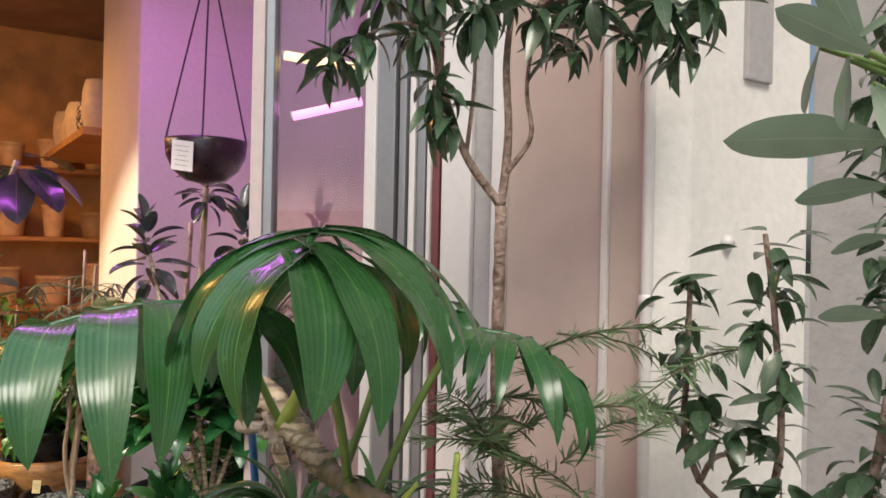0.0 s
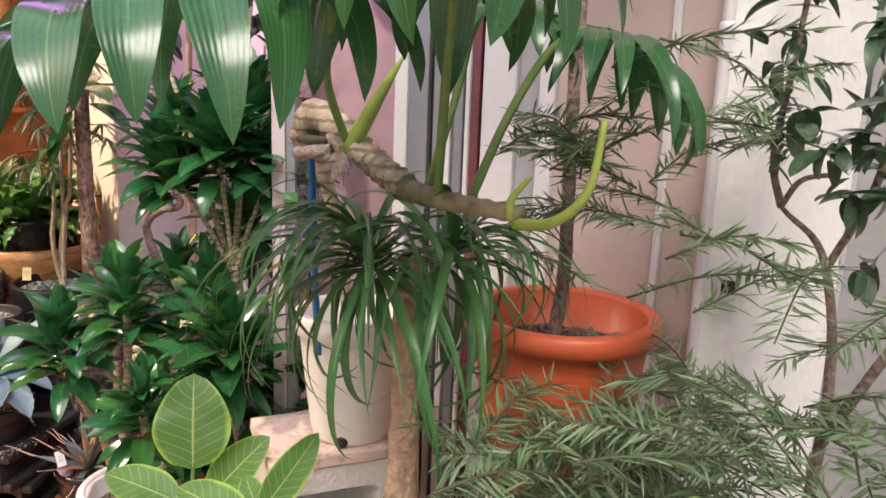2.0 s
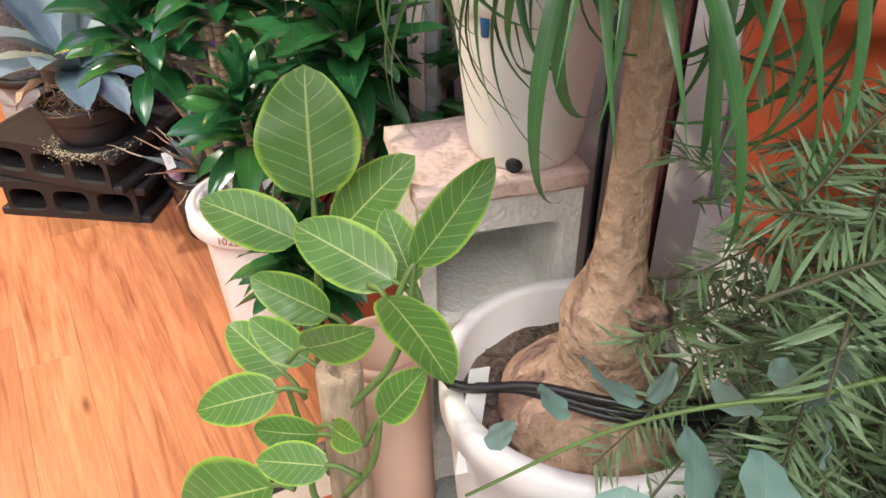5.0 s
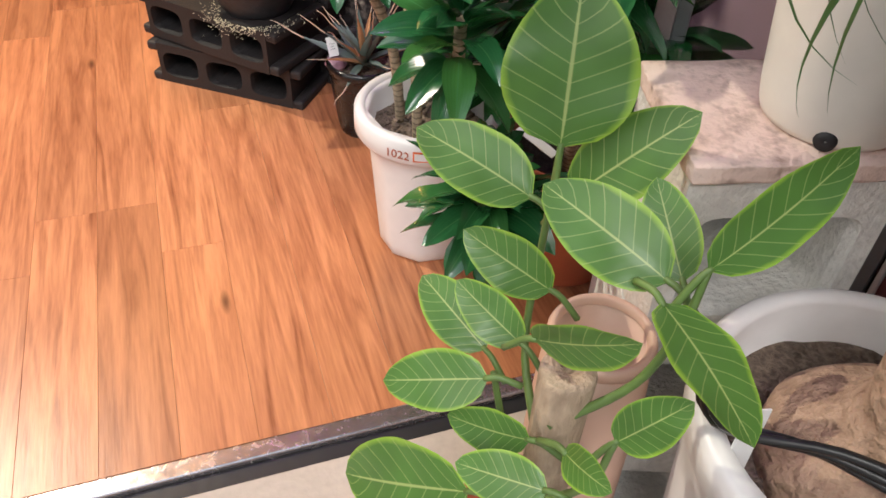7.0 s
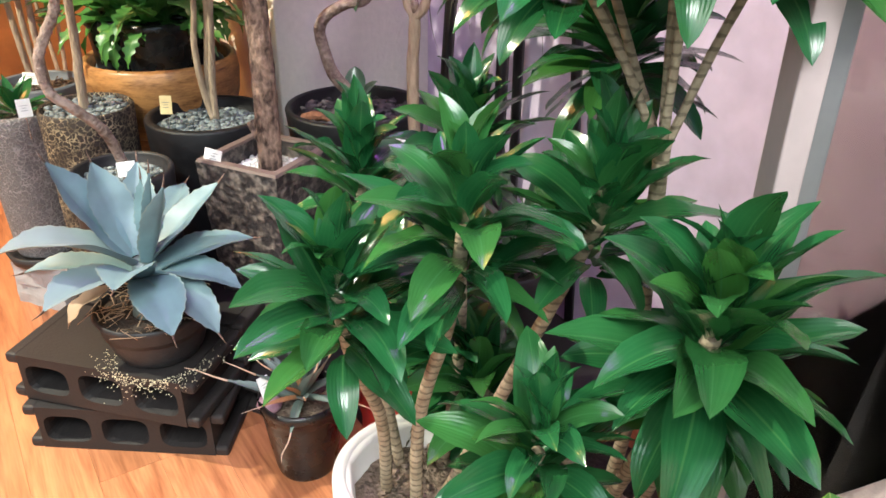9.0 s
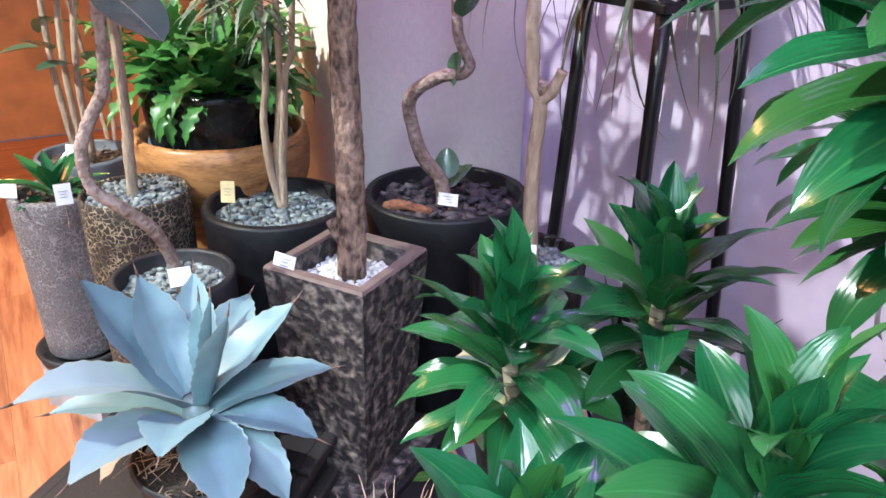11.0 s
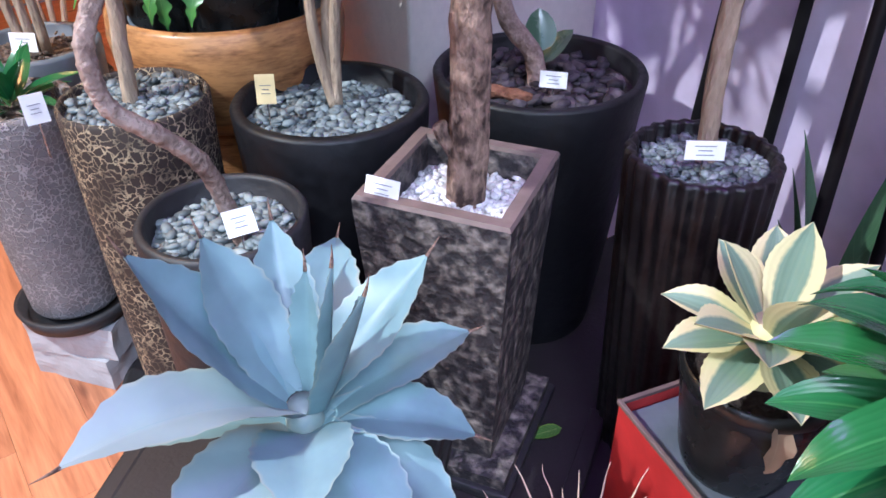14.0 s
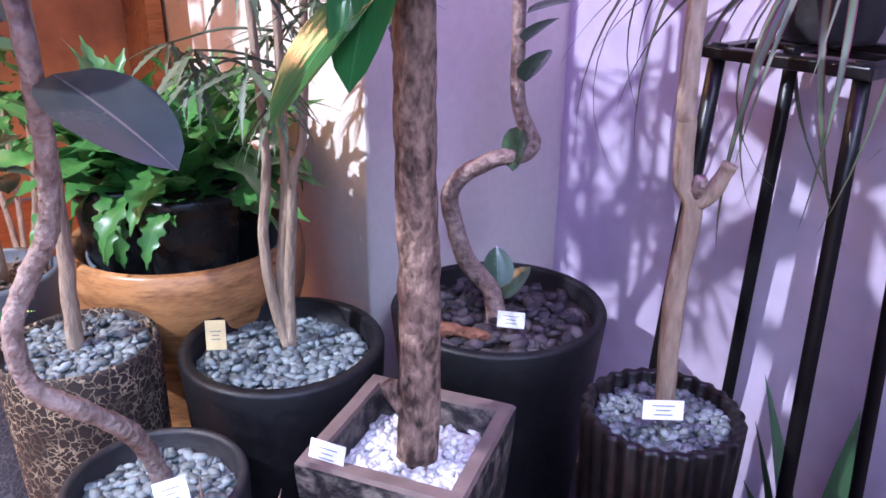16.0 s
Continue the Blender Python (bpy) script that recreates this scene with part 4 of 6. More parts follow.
put("dry_leaf", leaf("dry_leaf", L_DRY, L=0.10, W=0.055, prof=prof_agave, droop=0.9, fold=0.4, seg=12, cross=4, wave=0.15), ag, aim((-0.05, -0.05, 0.15), (-0.75, -0.6, -0.15)), "withered brown lower leaf")
plant_tag((-1.30, 2.345, 0.335), 0.018, 0.026, 30, 20)

# square stoneware pot with a thick straight trunk
sq = thing("square_pot_tree", (-1.10, 2.605, 0.0), "thick-trunked tree in a tall square mottled stone pot", "potted plant", rz=-17)


def square_pot():
    rows = [(0.108, 0.085), (0.108, 0.105), (0.078, 0.107), (0.082, 0.2), (0.088, 0.35), (0.0955, 0.47), (0.0965, 0.485), (0.097, 0.500), (0.094, 0.505), (0.079, 0.505), (0.077, 0.50), (0.074, 0.44)]
    verts, faces = [], []
    seg = 8
    for r, z in rows:
        ring = []
        for cx, cy in ((-1, -1), (1, -1), (1, 1), (-1, 1)):
            nx, ny = {(-1, -1): (1, -1), (1, -1): (1, 1), (1, 1): (-1, 1), (-1, 1): (-1, -1)}[(cx, cy)]
            for i in range(seg):
                f = i / seg
                p = Vector((cx * r, cy * r, z)).lerp(Vector((nx * r, ny * r, z)), f)
                k = 1 + 0.012 * noise.noise(p * 22)
                ring.append((p.x * k, p.y * k, z))
        verts += ring
    n = 4 * seg
    for k in range(len(rows) - 1):
        for i in range(n):
            j = (i + 1) % n
            faces.append((k * n + i, k * n + j, (k + 1) * n + j, (k + 1) * n + i))
    me = mesh_of("pot", verts, faces, STONEPOT, flat=True)
    me.materials.append(STONERIM)
    for p in me.polygons:
        if p.center.z > 0.499:
            p.material_index = 1
    return me


put("pot", square_pot(), sq)
put("saucer", box_mesh("saucer", (0.235, 0.235, 0.016), DARKPOT, (0, 0, 0.078), 0.004), sq)
put("soil", box_mesh("soil", (0.150, 0.150, 0.02), WHITESTONE, (0, 0, 0.452), 0.002), sq)
stones("marble_gravel", sq, 0.070, 0.466, 540, 0.0068, WHITESTONE, "white marble chips", True, 0.75)
put("trunk", tube("trunk", [(0.006, 0.002, 0.45), (0.010, 0.004, 0.62), (0.006, 0.006, 0.80), (0.004, 0.008, 0.98), (0.006, 0.01, 1.12)], 0.0245, 0.019, BARK, 28, 44, 0.10), sq)
put("stub", tube("stub", [(0.0, 0.0, 0.535), (-0.016, -0.004, 0.548), (-0.026, -0.006, 0.566)], 0.017, 0.009, BARK, 12, 5, 0.3), sq)
bl = block("concrete_block", (-1.10, 2.56, -0.0), (0.38, 0.30, 0.070), 4, BLOCK, -17, "low black concrete slab under the square pot", "concrete block", "")
bd = slab("black_board", 0.96, 1.54, 1.98, 2.92, 0.003, 0.034, BLOCK, kind="", label="low black board on the floor under the pots", category="board")
# crown leaves of the same tree hanging into view
big = [leaf("blade", L_COMPACTA, L=0.17, W=0.075, prof=prof_oval, droop=d, fold=0.2, seg=9, cross=4) for d in (0.3, 0.8)]
for i, (az, el, z) in enumerate(((-100, -55, 1.06), (-140, -10, 1.09), (-60, 5, 1.10), (0, 0, 1.08), (90, 5, 1.10), (160, 0, 1.09), (-120, -35, 1.0), (-20, 15, 1.12), (120, 20, 1.12), (50, 20, 1.12))):
    d = direction(radians(az), radians(el))
    put("leaf", big[i % 2], sq, aim(Vector((d.x * 0.03, d.y * 0.03, z)), d))


def potted(name, place, label, r_top, r_base, height, material, gravel, gsize, gcount, rim=0.014, z0=0.0, depth=0.03, group="", **kw):
    th = thing(name, place, label, "potted plant", group)
    round_pot(th, r_top, r_base, z0, height, material, rim, depth=depth, **kw)
    disc("soil", (r_top - rim) * 0.985, height - depth - 0.004, SOIL if gravel is LAVA else gravel, th)
    stones("gravel", th, r_top - rim - gsize * 0.8, height - depth + 0.002, gcount, gsize, gravel)
    return th


mid = potted("pebble_pot_tree", (-1.295, 2.775, 0), "thin-stemmed false aralia in a matt black round pot with pebbles", 0.138, 0.108, 0.52, BLACKPOT, PEBBLE, 0.0095, 520, 0.018)
bigp = potted("large_black_pot_tree", (-1.004, 2.945, 0), "twisted-trunk fig in a large tapered black pot", 0.166, 0.112, 0.505, BLACKPOT, LAVA, 0.015, 230, 0.016)
flute = potted("fluted_pot_tree", (-0.808, 2.655, 0.0), "pale-trunked dracaena in a dark fluted bronze pot", 0.093, 0.076, 0.520, FLUTEPOT, PEBBLE, 0.0075, 440, 0.012, depth=0.02, seg=160, wave=0.028, ribs=26, twist=0.5)
small = potted("bent_rubber_plant", (-1.372, 2.525, 0.0), "bent-trunk rubber plant with plum leaves in a charcoal pot", 0.100, 0.085, 0.482, DARKPOT, PEBBLE, 0.009, 330, 0.012)
gold = potted("gold_net_pot_tree", (-1.543, 2.705, 0.03), "slim tree in a tall dark pot netted with gold cracks", 0.099, 0.088, 0.515, GOLDCRACK, PEBBLE, 0.0085, 340, 0.008, depth=0.012)
put("saucer", lathe("saucer", [(0.09, -0.028), (0.128, -0.026), (0.134, 0.004), (0.126, 0.006), (0.118, -0.018), (0.02, -0.02)], DARKPOT, 48), gold)
grey = potted("grey_stone_pot_plant", (-1.762, 2.76, 0.15), "small bushy plant in a tall pitted grey stone pot", 0.086, 0.072, 0.355, GREYCRACK, BARKSOIL, 0.006, 60, 0.016, depth=0.02)
put("saucer", lathe("saucer", [(0.05, -0.022), (0.090, -0.02), (0.098, 0.006), (0.09, 0.008), (0.082, -0.012), (0.02, -0.014)], DARKPOT, 48), grey)
for k in range(2):
    st = thing("stone_slab", (-1.762 + 0.006 * k, 2.765, 0.0 + 0.062 * k), "rough grey split stone slab under the grey pot", "stone slab", "stone slabs", 8 * k - 12)
    bm = bmesh.new()
    bmesh.ops.create_cube(bm, size=1.0)
    bmesh.ops.subdivide_edges(bm, edges=bm.edges[:], cuts=5, use_grid_fill=True)
    for v in bm.verts:
        v.co = Vector((v.co.x * 0.155, v.co.y * 0.13, v.co.z * 0.062))
        q = noise.noise_vector(v.co * 30 + Vector((k * 9, 0, 0))) * 0.006
        v.co += Vector((q.x, q.y, q.z * 0.2))
    me = bpy.data.meshes.new("slab")
    bm.to_mesh(me)
    bm.free()
    me.materials.append(GREY_WALL)
    put("slab", me, st, pose(0, 0, 0.032))
bluep = potted("blue_grey_pot_plant", (-1.86, 3.0, 0.0), "slim shrub in a blue-grey ceramic pot", 0.108, 0.085, 0.50, BLUEGREY, BARKSOIL, 0.006, 150, 0.012, depth=0.02)

# twisted fig trunk in the big pot
put("trunk", tube("trunk", [(0.0, -0.01, 0.46), (-0.012, 0.0, 0.526), (-0.048, 0.0, 0.57), (-0.067, 0.0, 0.623), (-0.077, 0.0, 0.674), (-0.058, 0.0, 0.708), (-0.012, 0.0, 0.733), (0.027, 0.0, 0.742), (0.041, 0.0, 0.759), (0.027, 0.0, 0.789), (0.016, 0.0, 0.83), (0.014, 0.0, 0.908), (0.012, 0.01, 1.1), (0.02, 0.02, 1.4)], 0.0155, 0.0085, BARKRED, 12, 8, 0.14), bigp)
figleaf = [leaf("blade", L_OLIVE, L=0.066, W=0.050, prof=prof_oval, droop=d, fold=0.25, seg=8, cross=4) for d in (0.2, 0.9)]
for x, z, az, el in ((0.0, 0.50, 30, 50), (0.0, 0.515, 100, 70), (0.026, 0.795, -140, -72), (0.022, 0.835, -50, 55), (0.016, 0.89, -40, 40), (0.012, 0.93, 10, 20), (0.01, 0.95, 60, 40), (0.01, 0.99, -150, 30), (0.01, 1.05, -30, 35), (0.012, 1.1, 120, 30), (0.015, 1.2, -90, 35)):
    d = direction(radians(az), radians(el))
    put("leaf", figleaf[int(abs(az)) % 2], bigp, aim(Vector((x, 0.0, z)) + d * 0.012, d))
put("bark_chip", tube("bark_chip", [(-0.11, -0.06, 0.484), (-0.06, -0.075, 0.492), (-0.01, -0.08, 0.488)], 0.012, 0.009, mat("rust brown bark chip", (0.20, 0.075, 0.04), 0.9, 0, 90, 0.5, 1.0, (0.36, 0.16, 0.09)), 7, 6, 0.6), bigp, label="rust brown bark chip")

# pale trunk in the fluted pot
put("trunk", tube("trunk", [(0.006, 0.004, 0.48), (0.0, 0.007, 0.582), (-0.001, 0.008, 0.685), (0.004, 0.006, 0.765), (-0.009, 0.009, 0.797), (-0.012, 0.010, 0.857), (-0.015, 0.011, 0.889), (-0.012, 0.04, 1.1), (-0.01, 0.07, 1.5)], 0.0125, 0.009, BARKPALE, 12, 8, 0.12), flute)
put("side_branch", tube("side_branch", [(0.004, 0.006, 0.77), (0.018, 0.002, 0.782), (0.026, -0.001, 0.798), (0.034, -0.003, 0.818)], 0.010, 0.0085, BARKPALE, 10, 5, 0.2), flute)
put("stub", tube("stub", [(0.004, 0.006, 0.775), (0.006, -0.004, 0.802)], 0.0085, 0.007, BARKRED, 8, 4, 0.2), flute)

crown = [leaf("blade", L_DARKRUB, L=0.085, W=0.040, prof=prof_oval, droop=d, fold=0.35, seg=8, cross=4) for d in (0.3, 0.8)]
rosette(flute, (-0.01, 0.07, 1.52), (0, 0, 1), 26, crown, -30, 80, 0.015, 0.12, 1.0, 120)

# two thin stems of the false aralia and its toothed fingers
for pts in ([(0.0, 0.025, 0.49), (-0.016, 0.020, 0.575), (-0.021, 0.019, 0.664), (-0.012, 0.021, 0.738), (-0.010, 0.022, 0.822), (-0.025, 0.03, 1.2)], [(0.002, 0.025, 0.49), (0.006, 0.027, 0.582), (0.016, 0.029, 0.685), (0.023, 0.031, 0.758), (0.040, 0.034, 0.834), (0.06, 0.04, 1.25)],
            [(0.0, 0.03, 0.50), (-0.004, 0.03, 0.60), (0.008, 0.035, 0.72), (0.012, 0.035, 0.83), (0.015, 0.05, 1.3)]):
    put("stem", tube("stem", pts, 0.0085, 0.005, BARKPALE, 9, 7, 0.1), mid)
finger = leaf_data(0.095, 0.0095, lambda u: prof_strap(u) * (1.0 + 0.35 * math.sin(u * 52)), 0.5, 0.3, 26, 2)
h = Heap()
for k in range(40):
    z = rnd.uniform(0.84, 1.20)
    az = rnd.uniform(0, 6.283)
    base = Vector((rnd.uniform(-0.03, 0.04), 0.045, z))
    d = direction(az, rnd.uniform(-0.1, 0.5))
    hub = base + d * rnd.uniform(0.08, 0.15)
    h.add(tube_data([base, base.lerp(hub, 0.5) + Vector((0, 0, 0.01)), hub], 0.0022, 0.0014, 5, 3), Matrix())
    for j in range(8):
        f = direction(az + (j - 3.5) * 0.62 + rnd.uniform(-0.1, 0.1), rnd.uniform(-0.75, 0.05))
        h.add(finger, aim(hub, f, rnd.uniform(-0.3, 0.3), rnd.uniform(0.7, 1.1)))
tagged(put("foliage", h.mesh("foliage", L_GREYFINE), mid, label="grey-green toothed finger leaves"), kind="stuff")

# bent rubber trunk with plum leaves
put("trunk", tube("trunk", [(0.024, -0.010, 0.44), (0.014, -0.013, 0.50), (0.008, -0.045, 0.575), (-0.015, -0.081, 0.625), (-0.043, -0.099, 0.658), (-0.050, -0.103, 0.704), (-0.044, -0.100, 0.735), (-0.030, -0.090, 0.767), (-0.012, -0.082, 0.804), (-0.004, -0.080, 0.85), (0.004, -0.088, 0.90), (0.014, -0.104, 0.96), (0.016, -0.11, 1.10), (0.06, -0.085, 1.35), (0.115, -0.060, 1.55)], 0.0100, 0.0078, BARKRED, 14, 10, 0.14, 0.12, 26), small)
drub = [leaf("blade", L_DARKRUB, L=0.136, W=0.074, prof=prof_oval, droop=d, fold=0.16, seg=10, cross=4) for d in (0.25, 0.6)]
for az, el, z in ((-30, -14, 0.948), (175, 5, 0.945), (150, 25, 0.96), (-60, 30, 1.0), (60, 10, 1.0), (-150, 20, 1.02), (10, 30, 1.08), (120, 40, 1.12), (-100, 30, 1.15), (-10, 15, 1.2), (200, 20, 1.25), (-15, -25, 1.5), (-55, -35, 1.49), (25, -20, 1.51), (150, -10, 1.5), (-110, -20, 1.5), (80, 10, 1.52)):
    d = direction(radians(az), radians(el))
    put("leaf", drub[z > 1.0], small, aim(Vector((0.115, -0.06, z + 0.04) if z > 1.4 else (0.016, -0.108, z)) + d * 0.03, d, 0.15, 1.35 if z > 1.4 else 1.0))

# slim trunk in the gold net pot
put("trunk", tube("trunk", [(-0.004, -0.002, 0.48), (0.0, 0.0, 0.58), (0.004, 0.003, 0.646), (0.010, 0.004, 0.9), (0.0, 0.0, 1.3)], 0.0115, 0.008, BARKPALE, 10, 8, 0.12), gold)
for az, el, z in ((200, 10, 0.88), (100, 20, 0.95), (-40, 15, 1.0), (250, 20, 1.05), (20, 25, 1.1), (150, 30, 1.15)):
    d = direction(radians(az), radians(el))
    put("leaf", figleaf[0], gold, aim(Vector((0.012, -0.01, z)), d, 0, 1.6))


comp = [leaf("blade", L_COMPACTA, L=L, W=W, prof=prof_broad, droop=d, fold=f, seg=9, cross=4, base_curl=-0.35, wave=0.10, twist=tw) for L, W, d, f, tw in ((0.106, 0.038, 0.40, 0.4, 0.2), (0.112, 0.041, 0.85, 0.3, -0.35), (0.100, 0.037, 1.35, 0.3, 0.45), (0.094, 0.034, 0.7, 0.5, -0.5))]


def cane(parent, pts, r0=0.0085, r1=0.0075):
    put("cane", tube("cane", pts, r0, r1, CANE, 9, 9, 0.1, 0.10, 22), parent)


# white octagonal pot with a clump of compact dracaena
wp = thing("compact_dracaena", (-0.672, 2.005, 0.0), "bushy compact dracaena with several canes in a white plastic pot", "potted plant")
put("pot", lathe("pot", [(0.05, 0), (0.078, 0.0), (0.084, 0.008), (0.086, 0.03), (0.101, 0.235), (0.101, 0.25), (0.117, 0.252), (0.121, 0.258), (0.120, 0.285), (0.115, 0.290), (0.104, 0.289), (0.099, 0.282), (0.096, 0.22), (0.04, 0.215)], WHITEPOT, 10, 0, 0, False, 0, False), wp)
put("rim", lathe("rim", [(0.102, 0.246), (0.119, 0.247), (0.124, 0.255), (0.1235, 0.287), (0.118, 0.294), (0.108, 0.294), (0.102, 0.286), (0.100, 0.24)], WHITEPOT, 64), wp)
disc("soil", 0.098, 0.245, BARKSOIL, wp, 0.01)
stones("soil_crumb", wp, 0.09, 0.25, 160, 0.006, BARKSOIL)
st = put("sticker", box_mesh("sticker", (0.034, 0.0016, 0.018), ORANGEINK, bevel=0), wp, pose(0.046, -0.1165, 0.270, 0, 0, 22), label="orange and white price sticker")
put("sticker_face", box_mesh("sticker_face", (0.029, 0.0012, 0.013), WHITEPOT, bevel=0), st, pose(0, -0.0009, 0))


def words(text, size, material, parent, m):
    cu = bpy.data.curves.new("lettering", "FONT")
    cu.body, cu.size, cu.extrude, cu.align_x, cu.align_y = text, size, 0.0004, "CENTER", "CENTER"
    tmp = bpy.data.objects.new("lettering", cu)
    me = bpy.data.meshes.new_from_object(tmp)
    bpy.data.objects.remove(tmp)
    me.materials.clear()
    me.materials.append(material)
    return put("lettering", me, parent, m)


words("1022", 0.021, TERRACOTTA, wp, pose(0.004, -0.1252, 0.268, 90, 0, 2))
HEADS = [((-0.726, 1.845, 0.66), (-0.05, 0.0)), ((-0.603, 1.863, 0.74), (0.0, -0.04)), ((-0.472, 1.924, 0.735), (0.03, 0.0)), ((-0.775, 2.125, 0.665), (-0.04, 0.05)), ((-0.64, 2.19, 0.70), (0.02, 0.06)), ((-0.517, 1.735, 0.59), (0.06, -0.05))]
for k, (p, (bx, by)) in enumerate(HEADS):
    q = Vector(p) - wp.location
    base = Vector((bx, by, 0.24))
    cane(wp, [base, base.lerp(q, 0.35) + Vector((0.012 * (-1) ** k, 0, 0.03)), base.lerp(q, 0.75), q], 0.0078, 0.0068)
    ax = (q - base).normalized() * 0.5 + Vector((0, 0, 1))
    rosette(wp, q, ax, 44, comp, -28, 78, 0.01, 0.12, 1.0 if k < 5 else 0.85, k)

# tall dracaena behind it in a terracotta pot
tall = thing("tall_dracaena", (-0.425, 2.07, 0.0), "tall forked dracaena with broad dark leaves in a terracotta pot", "potted plant")
round_pot(tall, 0.128, 0.095, 0.0, 0.26, TERRACOTTA, 0.008, 0.008, 0.03)
disc("soil", 0.118, 0.225, SOIL, tall, 0.008)
fork = Vector((-0.423, 1.936, 0.815)) - tall.location
put("trunk", tube("trunk", [(0.01, -0.02, 0.22), (0.02, -0.07, 0.45), (0.01, -0.10, 0.66), fork], 0.0085, 0.0075, CANE, 11, 10, 0.1, 0.1, 26), tall)
broad = [leaf("blade", L_COMPACTA, L=0.120, W=0.046, prof=prof_broad, droop=d, fold=0.25, seg=10, cross=4, base_curl=-0.2, wave=0.06) for d in (0.5, 0.9, 1.2)]
for k, p in enumerate(((-0.535, 1.922, 0.995), (-0.430, 1.885, 1.045), (-0.345, 1.955, 1.01), (-0.462, 2.115, 0.865), (-0.575, 2.06, 1.06), (-0.42, 2.03, 1.10), (-0.65, 2.09, 1.32), (-0.44, 2.12, 1.345))):
    q = Vector(p) - tall.location
    cane(tall, [fork - Vector((0, 0, 0.02)), fork.lerp(q, 0.4), fork.lerp(q, 0.8), q], 0.0041, 0.0038)
    # the last two heads take plum leaves: their shade is put into the colour
    rosette(tall, q, (q - fork).normalized() * 0.8 + Vector((0, 0, 1)), 56 if k < 6 else 24, broad if k < 6 else crown, -28 if k == 3 else -6 if k < 6 else -40, 82, 0.012, 0.09 if k < 6 else 0.15, 0.95 if k < 6 else 0.85, 20 + k)
for k, p in enumerate(((-0.382, 1.775, 0.70), (-0.49, 1.79, 0.31), (-0.33, 1.93, 0.55), (-0.67, 2.17, 0.40), (-0.60, 2.10, 0.36))):
    q = Vector(p) - tall.location
    base = Vector((0.02 * k, -0.05, 0.22))
    cane(tall, [base, base.lerp(q, 0.4), base.lerp(q, 0.8), q])
    rosette(tall, q, (q - base).normalized() * 0.5 + Vector((0, 0, 1)), 66, comp, -26, 82, 0.01, 0.13, 1.1, 40 + k)
put("label_stick", box_mesh("label_stick", (0.075, 0.016, 0.0015), CARD, bevel=0), tall, pose(-0.045, -0.10, 0.30, 8, 12, -20), label="white plastic plant label")

# red tin box with the variegated agave, spiny aloe beside it
rb = thing("red_tin_box", (-0.775, 2.388, 0.0), "worn red painted tin box with an open black-rimmed top", "box", rz=-62)
for nm, sz, c in (("side", (0.235, 0.004, 0.285), (0, -0.075, 0.1425)), ("side", (0.235, 0.004, 0.285), (0, 0.075, 0.1425)), ("end", (0.004, 0.146, 0.285), (-0.1155, 0, 0.1425)), ("end", (0.004, 0.146, 0.285), (0.1155, 0, 0.1425))):
    put(nm, box_mesh(nm, sz, REDTIN, c, 0.001), rb)
put("lid_tray", box_mesh("lid_tray", (0.226, 0.144, 0.004), BLUEGREY, (0, 0, 0.268), 0.001), rb)
for nm, sz, c in (("rim", (0.241, 0.006, 0.006), (0, -0.076, 0.287)), ("rim", (0.241, 0.006, 0.006), (0, 0.076, 0.287)), ("rim", (0.006, 0.146, 0.006), (-0.117, 0, 0.287)), ("rim", (0.006, 0.146, 0.006), (0.117, 0, 0.287))):
    put(nm, box_mesh(nm, sz, STONERIM, c, 0.001), rb)
va = thing("variegated_agave", (-0.775, 2.40, 0.270), "cream-edged variegated agave in a black nursery pot on the red tin", "potted plant")
round_pot(va, 0.078, 0.060, 0.0, 0.145, NURSERY, 0.004, 0.003, 0.02)
disc("soil", 0.072, 0.130, SOIL, va)
put("core", tube("core", [(0, 0, 0.12), (0, 0, 0.20)], 0.03, 0.02, L_VARIEG, 10, 4), va)


def varieg_leaf(L, W, droop):
    return leaf("blade", L_VARIEG, L=L, W=W, prof=prof_agave, droop=droop, fold=0.4, seg=22, cross=8, thick=0.006, teeth=0.001)


agave(va, [(az, el * 0.8, 0.092 + 0.009 * (k % 3), 0.056, 24 - el * 0.5) for k, (az, el) in enumerate(((-90, 12), (-130, 8), (-50, 10), (-165, 15), (-15, 12), (25, 20), (160, 22), (-110, 38), (-70, 42), (-30, 40), (-150, 40), (80, 40), (120, 45), (10, 55), (-90, 65), (150, 65), (60, 75)))], 0.172, varieg_leaf)
put("dry_leaf", leaf("dry_leaf", L_DRY, L=0.075, W=0.03, prof=prof_lance, droop=0.7, fold=0.5, seg=8, cross=4, wave=0.3), va, aim((0.0, -0.075, 0.14), (0.1, -0.4, -0.9)), "curled dry tan leaf")
al = thing("spiny_aloe", (-0.947, 2.285, 0.0), "thin-leaved spiny aloe in a dark pot", "potted plant")
round_pot(al, 0.075, 0.056, 0.0, 0.17, NURSERY, 0.006, 0.004, 0.02)
disc("soil", 0.068, 0.145, BARKSOIL, al)
g = random.Random(71)
spike = tube("dry_tip", [(0, 0, 0), (0.02, 0, 0.001), (0.042, 0, 0.006), (0.058, 0, 0.004)], 0.0016, 0.0004, DRYTIP, 6, 3)
blade_up = [(m, leaf("blade", m, L=L, W=W, prof=prof_sword, droop=d, fold=0.5, seg=16, cross=4, thick=0.004, teeth=0.0012)) for m, L, W, d in ((L_SPIKE, 0.105, 0.021, 0.1), (L_SPIKE, 0.12, 0.023, -0.12), (L_SPIKE, 0.09, 0.020, 0.3), (L_DRYSPIKE, 0.10, 0.013, 0.2))]
